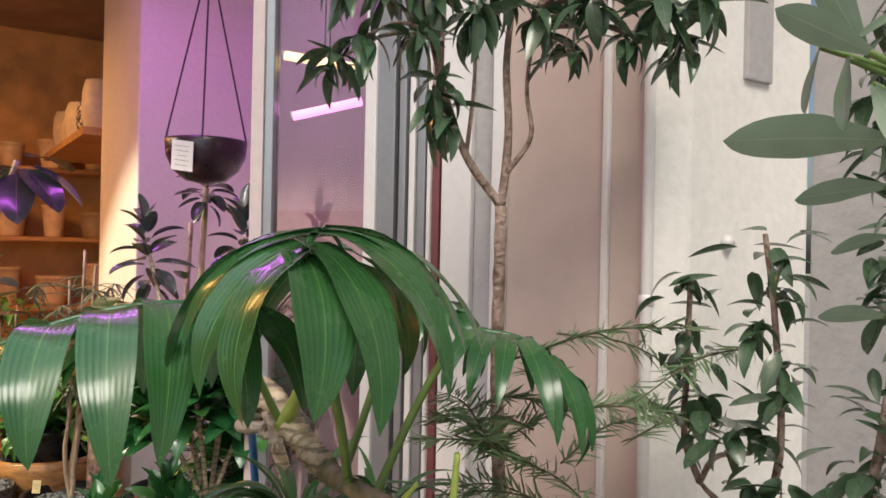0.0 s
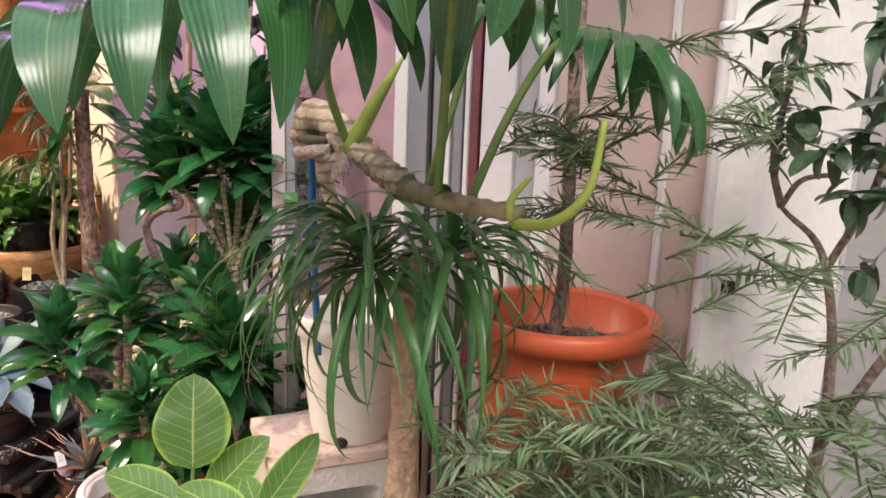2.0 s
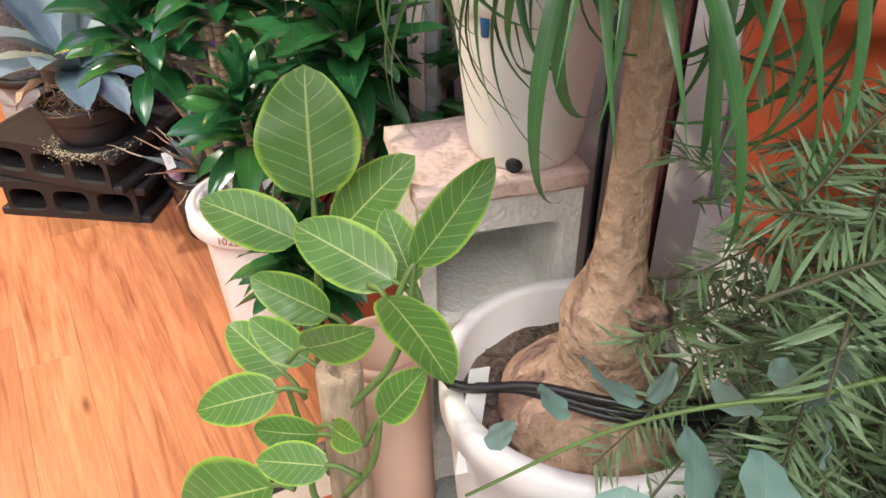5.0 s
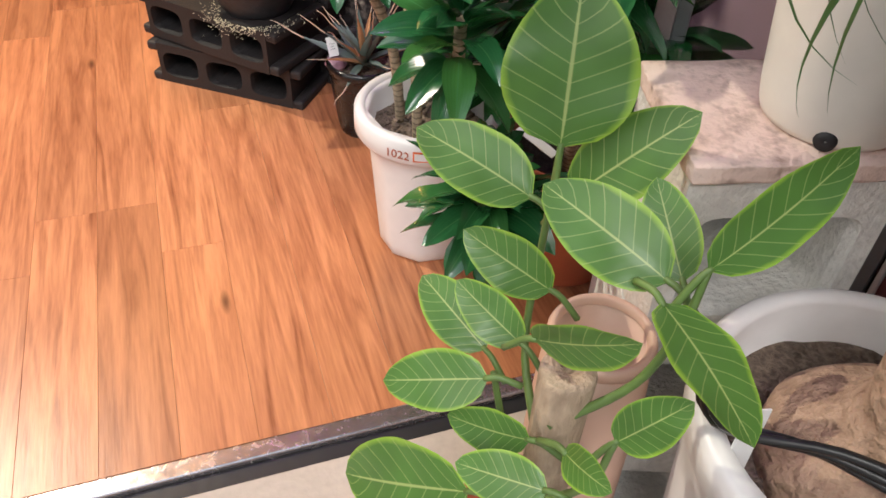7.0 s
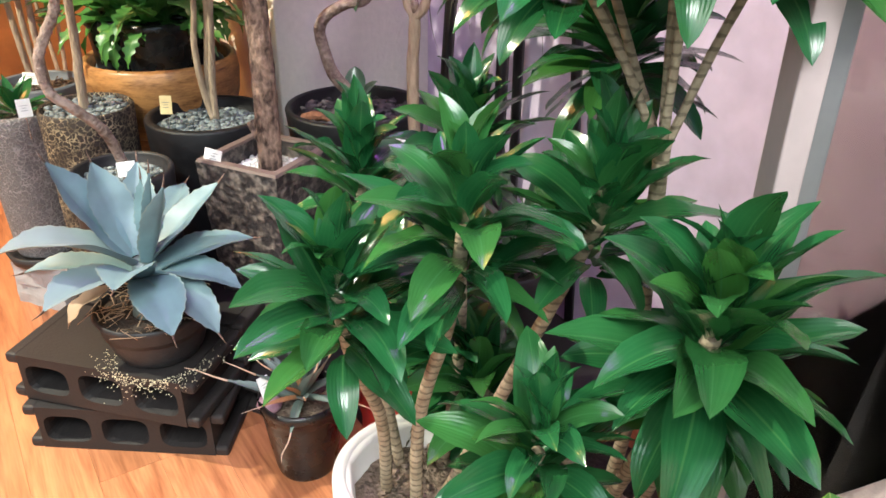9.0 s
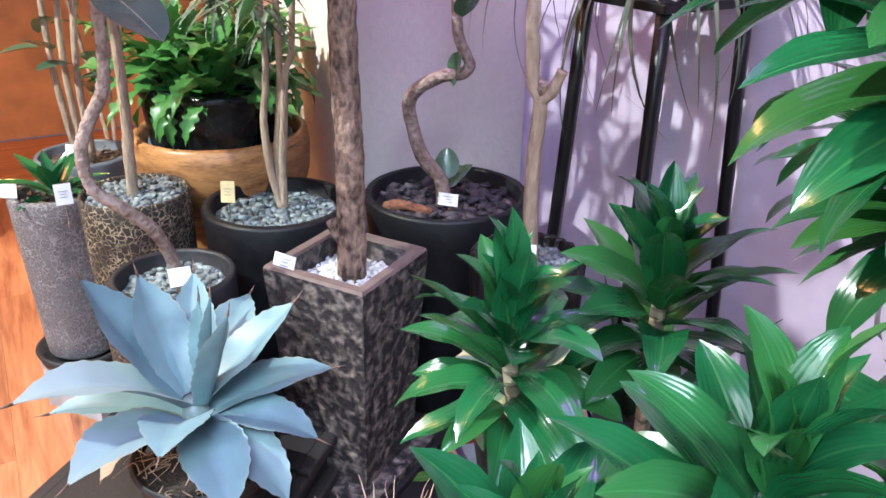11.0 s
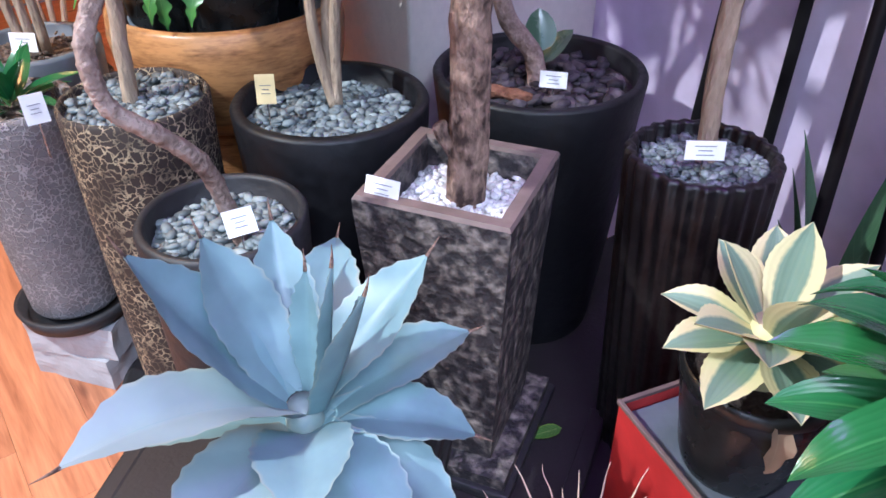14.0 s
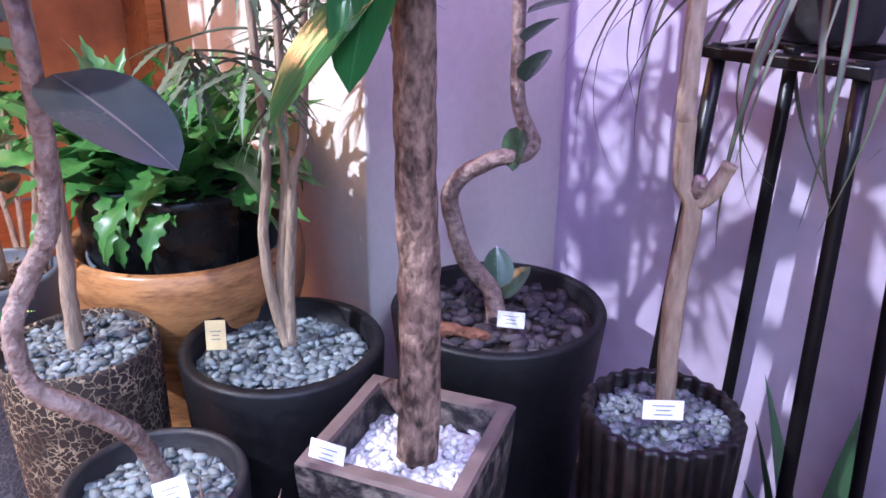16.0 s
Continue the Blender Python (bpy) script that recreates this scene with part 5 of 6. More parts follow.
for i in range(24):
    f = i / 23
    m, me = blade_up[3 if i % 4 == 3 else i % 3]
    d = direction(i * 2.39996, radians(6 + 74 * f + g.uniform(-8, 8)))
    ob = put("leaf", me, al, aim(Vector((d.x * 0.008, d.y * 0.008, 0.155 + 0.02 * f)), d, g.uniform(-0.3, 0.3), g.uniform(0.85, 1.15)))
    tip, pre = Vector(me.vertices[16 * 5 + 2].co), Vector(me.vertices[14 * 5 + 2].co)
    put("dry_tip", spike, ob, aim(tip - (tip - pre) * 0.35, tip - pre, g.uniform(-2, 2), g.uniform(0.6, 1.25)))
put("pink_stone", lathe("pink_stone", [(0.001, 0.0), (0.018, 0.002), (0.024, 0.014), (0.016, 0.026), (0.001, 0.029)], PINKROCK, 18, jitter=0.005), al, pose(-0.052, -0.03, 0.145), label="rough pink crystal stone")
plant_tag((-1.0, 2.25, 0.15), 0.022, 0.04, 55, 25)
yl = thing("fallen_leaf", (-0.945, 2.60, 0.075), "yellow fallen leaf on the black slab", "leaf")
put("blade", leaf("blade", L_RUBBER, L=0.05, W=0.025, prof=prof_oval, droop=0.2, fold=0.1, seg=6, cross=2), yl, pose(0, 0, 0.003, 0, 0, 200))

# tags in the pots
plant_tag((-0.985, 2.87, 0.465), 0.040, 0.024, -8)
plant_tag((-0.815, 2.625, 0.486), 0.046, 0.023, 2)
plant_tag((-1.372, 2.735, 0.495), 0.026, 0.040, 10, 12, mat("yellow card", (0.72, 0.58, 0.30), 0.5), "small yellow plant card on a pin")
plant_tag((-1.185, 2.545, 0.462), 0.044, 0.026, -20, 22)
plant_tag((-1.335, 2.485, 0.448), 0.034, 0.030, 35, 40)
plant_tag((-1.83, 2.93, 0.475), 0.045, 0.03, 0, 10)
plant_tag((-1.815, 2.70, 0.47), 0.04, 0.028, 5, 15)
plant_tag((-1.635, 2.63, 0.505), 0.028, 0.038, 40, 10)

# wooden bowl on a turned foot with three nursery pots of ferns
bw = thing("wooden_bowl", (-1.505, 2.985, 0.0), "large turned wooden bowl on a wooden foot", "bowl")
put("bowl", lathe("bowl", [(0.09, 0.40), (0.13, 0.41), (0.168, 0.45), (0.182, 0.50), (0.186, 0.55), (0.182, 0.585), (0.174, 0.592), (0.164, 0.585), (0.158, 0.54), (0.12, 0.48), (0.02, 0.47)], BOWLWOOD, 64), bw)
put("liner", lathe("liner", [(0.10, 0.50), (0.140, 0.51), (0.150, 0.572), (0.146, 0.574), (0.136, 0.52), (0.02, 0.515)], BLUEGREY, 48), bw, label="grey plastic liner")
put("foot", lathe("foot", [(0.14, 0.0), (0.142, 0.03), (0.11, 0.06), (0.085, 0.15), (0.085, 0.25), (0.10, 0.36), (0.12, 0.405)], BOWLWOOD, 48), bw)
fernleaf = [leaf("blade", L_FERN, L=L, W=0.036, prof=lambda u: (0.45 + 0.55 * prof_lance(u)) * (1 + 0.30 * math.sin(u * 46)) * (1 - u ** 6), droop=d, fold=0.2, seg=30, cross=4, wave=0.35) for L, d in ((0.17, 0.6), (0.15, 1.3), (0.15, 2.1))]
for k, (x, y) in enumerate(((-0.078, -0.022), (0.030, -0.055), (0.030, 0.080))):
    fp = thing("fern_pot", (-1.505 + x, 2.985 + y, 0.52), "leafy green fern in a black nursery pot inside a wooden bowl", "potted plant", "fern pots")
    round_pot(fp, 0.078, 0.062, 0.0, 0.165, NURSERY, 0.004, 0.004, 0.02)
    disc("soil", 0.072, 0.15, SOIL, fp)
    rosette(fp, (0, 0, 0.18), (0, 0, 1), 46, fernleaf, 12, 86, 0.03, 0.06, 1.15, 80 + k)

# shrub stems in the far grey and blue pots
gl = [leaf("blade", L_COMPACTA, L=0.10, W=0.03, prof=prof_lance, droop=0.5, fold=0.35, seg=8, cross=4)]
rosette(grey, (0, 0, 0.35), (0, 0, 1), 16, gl, 5, 75, 0.01, 0.02, 1.0, 91)
for k in range(3):
    put("stem", tube("stem", [(0.02 * k - 0.02, 0, 0.48), (0.03 * k - 0.04, 0, 0.7), (0.05 * k - 0.05, 0.02, 1.0), (0.06 * k - 0.06, 0.0, 1.3)], 0.009, 0.005, BARKPALE, 8, 6, 0.15), bluep)
for i in range(26):
    d = direction(rnd.uniform(0, 6.28), rnd.uniform(-0.3, 0.7))
    put("leaf", figleaf[i % 2], bluep, aim(Vector((rnd.uniform(-0.05, 0.06), 0, rnd.uniform(0.62, 1.3))) + d * 0.03, d, 0, 1.2))

# black steel stand with a red-edged dracaena, snake plant below
sd = thing("plant_stand", (-0.632, 2.827, 0.0), "tall black steel plant stand with splayed legs", "plant stand", rz=-48)
for x, y in ((-0.095, -0.095), (0.095, -0.095), (-0.095, 0.095), (0.095, 0.095)):
    put("leg", tube("leg", [(x * 1.3, y * 1.3, 0.0), (x * 1.1, y * 1.1, 0.45), (x * 0.9, y * 0.9, 0.915)], 0.013, 0.013, STAND, 4, 3), sd)
for a in (0, 90, 180, 270):
    put("top_bar", box_mesh("top_bar", (0.20, 0.022, 0.014), STAND, (0, -0.0905, 0.905), 0.002), sd, pose(0, 0, 0, 0, 0, a))
for a in (0, 90):
    put("crossbar", box_mesh("crossbar", (0.17, 0.014, 0.008), STAND), sd, pose(0, 0, 0.916 if a else 0.908, 0, 0, a))
mg = thing("ribbon_dracaena", (-0.632, 2.827, 0.921), "red-edged ribbon dracaena in a dark pot on the stand", "potted plant")
round_pot(mg, 0.066, 0.052, 0.0, 0.10, DARKPOT, 0.006, depth=0.02)
disc("soil", 0.058, 0.082, SOIL, mg)
rib = [leaf("blade", L_MARGINATA, L=L, W=0.0095, prof=prof_strap, droop=d, fold=0.3, seg=14, cross=2) for L, d in ((0.42, 2.1), (0.50, 2.4), (0.36, 1.3))]
rosette(mg, (0, 0, 0.15), (0, 0, 1), 90, rib, -20, 75, 0.012, 0.08, 0.95, 95)
put("stem", tube("stem", [(0, 0, 0.07), (0, 0, 0.18)], 0.012, 0.010, BARKPALE, 9, 4), mg)
sn = thing("snake_plant", (-0.605, 2.66, 0.0), "upright banded snake plant in a dark pot", "potted plant")
round_pot(sn, 0.09, 0.075, 0.0, 0.27, DARKPOT, 0.008)
disc("soil", 0.08, 0.245, SOIL, sn)
sw = leaf("blade", L_SANS, L=0.24, W=0.034, prof=prof_sword, droop=0.12, fold=0.5, seg=9, cross=4, thick=0.004)
for az, el, s in ((150, 80, 1.0), (40, 84, 1.05), (-20, 58, 1.2), (-70, 72, 0.9), (200, 70, 0.95), (-10, 38, 1.0), (100, 66, 1.1), (250, 62, 0.8)):
    put("leaf", sw, sn, aim(direction(radians(az), 0) * 0.03 + Vector((0, 0, 0.245)), direction(radians(az), radians(el)), 0.4, s))

# hanging pot with cords and a card
hp = thing("hanging_pot", (-0.672, 2.415, 1.485), "dark round hanging pot with a white card on three cords", "hanging pot")
put("bowl", lathe("bowl", [(0.01, 0.0), (0.052, 0.008), (0.084, 0.035), (0.101, 0.072), (0.105, 0.110), (0.101, 0.115), (0.096, 0.11), (0.09, 0.06), (0.02, 0.03)], HANGPOT, 48), hp)
for a in (25, 205, 290):
    e = Vector((0.103 * math.cos(radians(a)), 0.103 * math.sin(radians(a)), 0.108))
    put("cord", tube("cord", [e, e.lerp(Vector((0, 0, 0.6)), 0.5), (0, 0, 0.6)], 0.0025, 0.0025, ROPE, 6, 4), hp)
put("hook", tube("hook", [(0, 0, 0.6), (0, 0, 0.85), (0, 0, 1.11)], 0.003, 0.003, ROPE, 6, 4), hp)
cd = put("card", box_mesh("card", (0.062, 0.002, 0.075), CARD, bevel=0), hp, pose(-0.012, -0.107, 0.062, 8, 7, -8), "white card with handwriting")
for i in range(5):
    put("print", box_mesh("print", (0.042 - 0.006 * (i % 3), 0.0008, 0.0010), INK, bevel=0), cd, pose(0.0, -0.0018, 0.024 - 0.012 * i))
# shelves with ceramic pots on the far wall
for row, z in enumerate((0.95, 1.35, 1.75)):
    sh = slab("shelf", -0.6, 1.47, 5.16, 5.46, z - 0.025, z, SHELFWOOD, kind="", label="wooden wall shelf with rows of ceramic pots", category="shelf")
    for k in range(9):
        r, hh = rnd.uniform(0.06, 0.10), rnd.uniform(0.12, 0.26)
        cp = thing("ceramic_pot", at(-0.48 + 0.23 * k, 5.31, z), "plain glazed ceramic pot standing on a shelf", "pot", "shelf pots")
        round_pot(cp, r, r * 0.75, 0.0, hh, CERAMIC, 0.008, 0.004, 0.02, seg=24)
shu = slab("shelf_upright", -0.66, -0.60, 5.16, 5.46, 0.0, 2.0, SHELFWOOD, kind="", label="wooden shelf upright board", category="shelf")
shv = slab("shelf_upright", 1.47, 1.53, 5.16, 5.46, 0.0, 2.0, SHELFWOOD, kind="", label="wooden shelf upright board", category="shelf")
# board along the side wall with pale ceramic pots of different shapes
slab("shelf", 1.05, 1.545, 3.80, 5.14, 1.785, 1.82, SHELFWOOD, kind="", label="thick wooden board shelf with pale ceramic pots", category="shelf")
PALECER = mat("pale cream ceramic", (0.62, 0.52, 0.42), 0.5, 0, 30, 0.2, 0.1)
BANDED = mat("black and white patterned ceramic", (0.05, 0.045, 0.04), 0.5, 0, 70, 0.3, 0.2, (0.66, 0.62, 0.56), big=45, lo=0.47, hi=0.53)
for k, (v, r, hh, m) in enumerate(((4.02, 0.085, 0.24, PALECER), (4.24, 0.075, 0.17, BANDED), (4.46, 0.095, 0.20, PALECER), (4.70, 0.080, 0.15, PALECER), (4.94, 0.090, 0.22, PALECER))):
    cp = thing("ceramic_pot", at(1.16, v, 1.82), "black and white patterned ceramic pot on the board shelf" if m is BANDED else "tall pale cream ceramic pot on the board shelf", "pot", "pots on the board shelf")
    put("body", lathe("body", [(r * 0.5, 0.0), (r * 0.72, 0.0), (r * 0.80, 0.01), (r, hh * 0.45), (r * 0.96, hh * 0.8), (r * 0.84, hh - 0.006), (r * 0.82, hh), (r * 0.74, hh - 0.004), (r * 0.8, hh * 0.6), (r * 0.3, hh * 0.5)], m, 36), cp)
# leafy shop plants in front of the shelves
for k, (u, v, hgt) in enumerate(((0.75, 4.05, 0.75), (0.20, 4.28, 0.95), (-0.1, 4.1, 0.65))):
    sp_ = thing("shop_plant", at(u, v, 0), "leafy green plant in a black nursery pot on the floor", "potted plant", "shop plants")
    round_pot(sp_, 0.11, 0.085, 0.0, 0.22, NURSERY, 0.005, 0.004, 0.02, seg=32)
    disc("soil", 0.10, 0.2, SOIL, sp_)
    for j in range(3):
        put("stem", tube("stem", [(0, 0, 0.2), (0.05 * (j - 1), 0.03, 0.5), (0.11 * (j - 1), 0.05 * (j % 2), hgt + 0.3)], 0.009, 0.004, BARKPALE, 7, 5, 0.1), sp_)
    for j in range(60):
        f = rnd.uniform(0.35, 1.0)
        d = direction(rnd.uniform(0, 6.28), rnd.uniform(-0.4, 0.8))
        put("leaf", figleaf[j % 2] if k else fernleaf[j % 3], sp_, aim(Vector((0.11 * rnd.uniform(-1, 1) * f, 0.05, 0.2 + (hgt + 0.15) * f)), d, 0, 1.4 if k else 0.8))

# ---- things outside ----
# white hollow blocks stacked in three courses; their weathered top is an added sheet
for k in range(3):
    block("concrete_block", (-0.182, 1.655, -0.012 + 0.204 * k), (0.19, 0.165, 0.202), 1, WHITEBLOCK, 27 if k == 2 else 22, "white painted hollow concrete block in a stack outside", "concrete block", "white blocks", False)
tp = thing("stone_slab", (-0.182, 1.655, 0.6), "weathered pinkish top face of the white blocks, added as a thin sheet", "stone slab", rz=28)
bm = bmesh.new()
bmesh.ops.create_cube(bm, size=1.0)
bmesh.ops.subdivide_edges(bm, edges=bm.edges[:], cuts=7, use_grid_fill=True)
for v in bm.verts:
    v.co = Vector((v.co.x * 0.196, v.co.y * 0.174, v.co.z * 0.018))
    q = noise.noise_vector(v.co * 24) * 0.006
    v.co += Vector((q.x, q.y, q.z * 0.4))
me = bpy.data.meshes.new("slab")
bm.to_mesh(me)
bm.free()
me.materials.append(PINKTOP)
put("slab", smooth(me), tp, pose(0, 0, 0.010))

cp = thing("white_pot", (-0.135, 1.665, 0.621), "plain cream-white plastic pot with a notched foot on the block top", "pot")
round_pot(cp, 0.082, 0.062, 0.0, 0.205, CREAMPOT, 0.006, 0.008, 0.035, name="body")
put("notch", lathe("notch", [(0.001, 0), (0.009, 0.0005), (0.010, -0.004)], DARKGAP, 14), cp, pose(-0.002, -0.0645, 0.008, 90))
put("rod", tube("rod", [(-0.035, -0.070, 0.152), (-0.037, -0.090, 0.252), (-0.029, -0.135, 0.353), (-0.021, -0.179, 0.479)], 0.0055, 0.0055, BLUESTRAP, 8, 4), cp, label="blue plastic support rod")

# swollen-trunk ponytail palm in a big white pot
pp = thing("ponytail_palm", (-0.031, 1.442, -0.012), "ponytail palm with swollen corky base in a large white pot", "potted plant")
round_pot(pp, 0.143, 0.105, 0.0, 0.512, WHITEPOT, 0.012, 0.008, 0.04, name="pot", depth=0.05)
disc("soil", 0.130, 0.462, BARKSOIL, pp, 0.01)
stones("pumice", pp, 0.122, 0.466, 200, 0.006, BARKSOIL)
put("trunk", lathe("trunk", [(0.03, 0.43), (0.088, 0.44), (0.102, 0.46), (0.100, 0.485), (0.082, 0.506), (0.056, 0.522), (0.045, 0.54), (0.046, 0.565), (0.047, 0.59), (0.041, 0.612), (0.029, 0.636), (0.0225, 0.66), (0.0195, 0.70), (0.0185, 0.78), (0.018, 0.88), (0.0175, 0.95), (0.010, 0.98)], PALMBARK, 48, jitter=0.004), pp, pose(0.012, -0.012, 0))
put("knob", lathe("knob", [(0.001, 0.014), (0.012, 0.013), (0.017, 0.004), (0.018, -0.01)], BARK, 16, jitter=0.004), pp, pose(0.042, -0.054, 0.625, 72, 0, 25), "grey cut branch scar")
for z, rz in ((0.530, 0), (0.540, 4), (0.524, -5)):
    put("strap", tube("strap", [(0.145 * math.cos(a) + 0.0, 0.145 * math.sin(a), z + 0.006 * math.sin(3 * a)) for a in (math.pi * 1.02, math.pi * 1.15)] + [(-0.055, -0.075, z + 0.012), (0.02, -0.085, z + 0.012), (0.085, -0.07, z + 0.006), (0.14, -0.04, z - 0.008)], 0.004, 0.004, BLACKTIE, 6, 5), pp, pose(0, 0, 0, 0, 0, rz))
put("label_stick", box_mesh("label_stick", (0.022, 0.0016, 0.11), CARD, bevel=0), pp, pose(-0.105, -0.075, 0.49, -14, 16, 40), "blank white plastic label")
strap = [leaf("blade", L_PALM, L=L, W=0.0128, prof=prof_strap, droop=d, fold=0.35, seg=18, cross=2, twist=tw) for L, d, tw in ((0.27, 2.4, 0.5), (0.31, 3.2, -0.7), (0.24, 1.6, 0.4), (0.29, 3.8, 0.9), (0.34, 2.6, -0.3))]
rosette(pp, (-0.038, -0.015, 0.975), (-0.35, -0.2, 1), 90, strap, -5, 88, 0.014, 0.05, 0.88, 101)
rosette(pp, (0.06, 0.0, 0.98), (0.5, -0.15, 1), 56, strap, -5, 82, 0.012, 0.04, 0.85, 103)

# split-leaf aroid with a ringed creeping stem
ar = thing("split_leaf_aroid", (-0.135, 1.665, 0.66), "split-leaf aroid with a ringed leaning stem tied to a white pot", "potted plant")
O = ar.location
rel = lambda *p: Vector(p) - O
STEM = [rel(-0.178, 1.55, 1.098), rel(-0.158, 1.51, 1.128), rel(-0.117, 1.475, 1.115), rel(-0.070, 1.44, 1.080), rel(-0.024, 1.40, 1.055), rel(0.03, 1.345, 1.050), rel(0.108, 1.275, 1.05)]
put("stem", tube("stem", STEM[:5], 0.0185, 0.0145, AROIDSTEM, 14, 18, 0.08, 0.22, 16), ar)
put("runner", tube("runner", STEM[3:], 0.0150, 0.0080, RUNNER, 12, 14, 0.08, 0.16, 14), ar, label="green-brown ringed creeping runner")
put("root_stem", tube("root_stem", [rel(-0.135, 1.66, 0.70), rel(-0.145, 1.64, 0.9), rel(-0.165, 1.60, 1.04), rel(-0.176, 1.552, 1.097)], 0.008, 0.012, AROIDSTEM, 10, 6, 0.15), ar)
tie = put("tie", tube("tie", [rel(-0.176, 1.500, 1.079), rel(-0.160, 1.472, 1.082), rel(-0.140, 1.462, 1.087), rel(-0.122, 1.458, 1.091)], 0.0085, 0.0070, RAG, 10, 6, 0.35), ar, label="frayed white rag tied round the stem")
put("wrap", tube("wrap", [rel(-0.172, 1.496, 1.097), rel(-0.155, 1.470, 1.099), rel(-0.130, 1.460, 1.100)], 0.0055, 0.0050, DULLTWIG, 8, 6, 0.4), tie, label="dry brown sheath")
put("knot", tube("knot", [rel(-0.128, 1.462, 1.104), rel(-0.116, 1.449, 1.099), rel(-0.112, 1.450, 1.084), rel(-0.124, 1.454, 1.078), rel(-0.128, 1.452, 1.092)], 0.0055, 0.0045, RAG, 8, 6, 0.4), tie)
for dx, dz in ((0.022, -0.004), (0.021, -0.012), (0.018, -0.020), (0.013, -0.027), (0.008, -0.031), (0.002, -0.030), (0.016, -0.028)):
    a = rel(-0.115, 1.450, 1.088)
    put("strand", tube("strand", [a, a + Vector((dx * 0.55, -0.003, dz * 0.35)), a + Vector((dx, -0.005, dz))], 0.0026, 0.0012, RAG, 6, 4, 0.5), tie)
put("shoot", tube("shoot", [rel(0.105, 1.278, 1.04), rel(0.135, 1.21, 1.055), rel(0.16, 1.165, 1.09), rel(0.168, 1.15, 1.15)], 0.0062, 0.0028, PALESHOOT, 10, 7), ar, label="pale green new shoot")
put("bud", tube("bud", [rel(0.10, 1.28, 1.045), rel(0.098, 1.27, 1.065), rel(0.115, 1.255, 1.09)], 0.006, 0.002, PALESHOOT, 8, 5), ar)


def lobe(L, W, droop, g):
    return leaf_data(L, W, lambda u: (0.86 + 0.14 * math.sin(math.pi * min(1, u * 1.3))) * (1 - u ** 4.5), droop, 0.14, 14, 4, g.uniform(-0.25, 0.25), 0.06)


def split_leaf(name, rib, side_len, width, pairs, droop, seed, spread=1.15, up=0.15, back=0.35):
    """Midrib with long hanging lobes on both sides, one blade."""
    g = random.Random(seed)
    h = Heap()
    pts = spline(rib, 10)
    n = len(pts)
    h.add(tube_data(rib, 0.0045, 0.002, 6, 6), Matrix())
    for k in range(pairs):
        f = k / (pairs - 1)
        i = min(n - 2, int(f * (n - 2)))
        p, d = pts[i], (pts[i + 1] - pts[i]).normalized()
        lat = d.cross(Vector((0, 0, 1))).normalized()
        ln = side_len * (0.70 + 0.42 * math.sin(math.pi * (0.12 + 0.8 * f)))
        for sgn in (-1, 1):
            go = (lat * sgn * math.cos((f - back) * spread) + d * math.sin((f - back) * spread) + Vector((0, 0, up + g.uniform(-0.08, 0.1)))).normalized()
            h.add(lobe(ln * g.uniform(0.88, 1.1), width * g.uniform(0.85, 1.1), droop * g.uniform(0.9, 1.12), g), aim(p, go, g.uniform(-0.2, 0.2)))
    d = (pts[-1] - pts[-2]).normalized()
    h.add(lobe(side_len * 0.9, width, droop, g), aim(pts[-1], d))
    put(name, h.mesh(name, L_AROID), ar)


split_leaf("leaf", [rel(0.048, 1.085, 1.320), rel(0.043, 1.13, 1.337), rel(0.041, 1.171, 1.341), rel(0.038, 1.22, 1.332), rel(0.034, 1.27, 1.305)], 0.180, 0.050, 8, 1.45, 5, 1.8, 0.08, 0.55)
split_leaf("leaf", [rel(-0.075, 1.255, 1.258), rel(-0.145, 1.205, 1.266), rel(-0.225, 1.15, 1.245), rel(-0.31, 1.09, 1.195)], 0.175, 0.048, 7, 1.75, 6, 0.9)
split_leaf("leaf", [rel(0.165, 1.36, 1.235), rel(0.215, 1.365, 1.225), rel(0.265, 1.37, 1.185)], 0.125, 0.024, 7, 1.5, 7)
split_leaf("leaf", [rel(0.05, 1.42, 1.26), rel(0.09, 1.43, 1.27), rel(0.13, 1.42, 1.25)], 0.10, 0.03, 5, 1.3, 8)
for pts in ([rel(0.018, 1.356, 1.05), rel(0.030, 1.26, 1.155), rel(0.043, 1.15, 1.250), rel(0.048, 1.085, 1.320)], [rel(-0.10, 1.455, 1.09), rel(-0.115, 1.40, 1.17), rel(-0.09, 1.31, 1.235), rel(-0.075, 1.255, 1.258)],
            [rel(0.05, 1.33, 1.04), rel(0.09, 1.37, 1.14), rel(0.13, 1.37, 1.21), rel(0.165, 1.36, 1.235)], [rel(0.0, 1.37, 1.04), rel(0.03, 1.42, 1.16), rel(0.05, 1.42, 1.26)]):
    put("petiole", tube("petiole", pts, 0.0055, 0.004, GREENSTEM, 8, 7), ar)
put("petiole", tube("petiole", [rel(-0.10, 1.455, 1.09), rel(-0.055, 1.41, 1.16), rel(-0.03, 1.40, 1.20)], 0.012, 0.002, PALESHOOT, 8, 6), ar, label="pale striped leaf sheath")

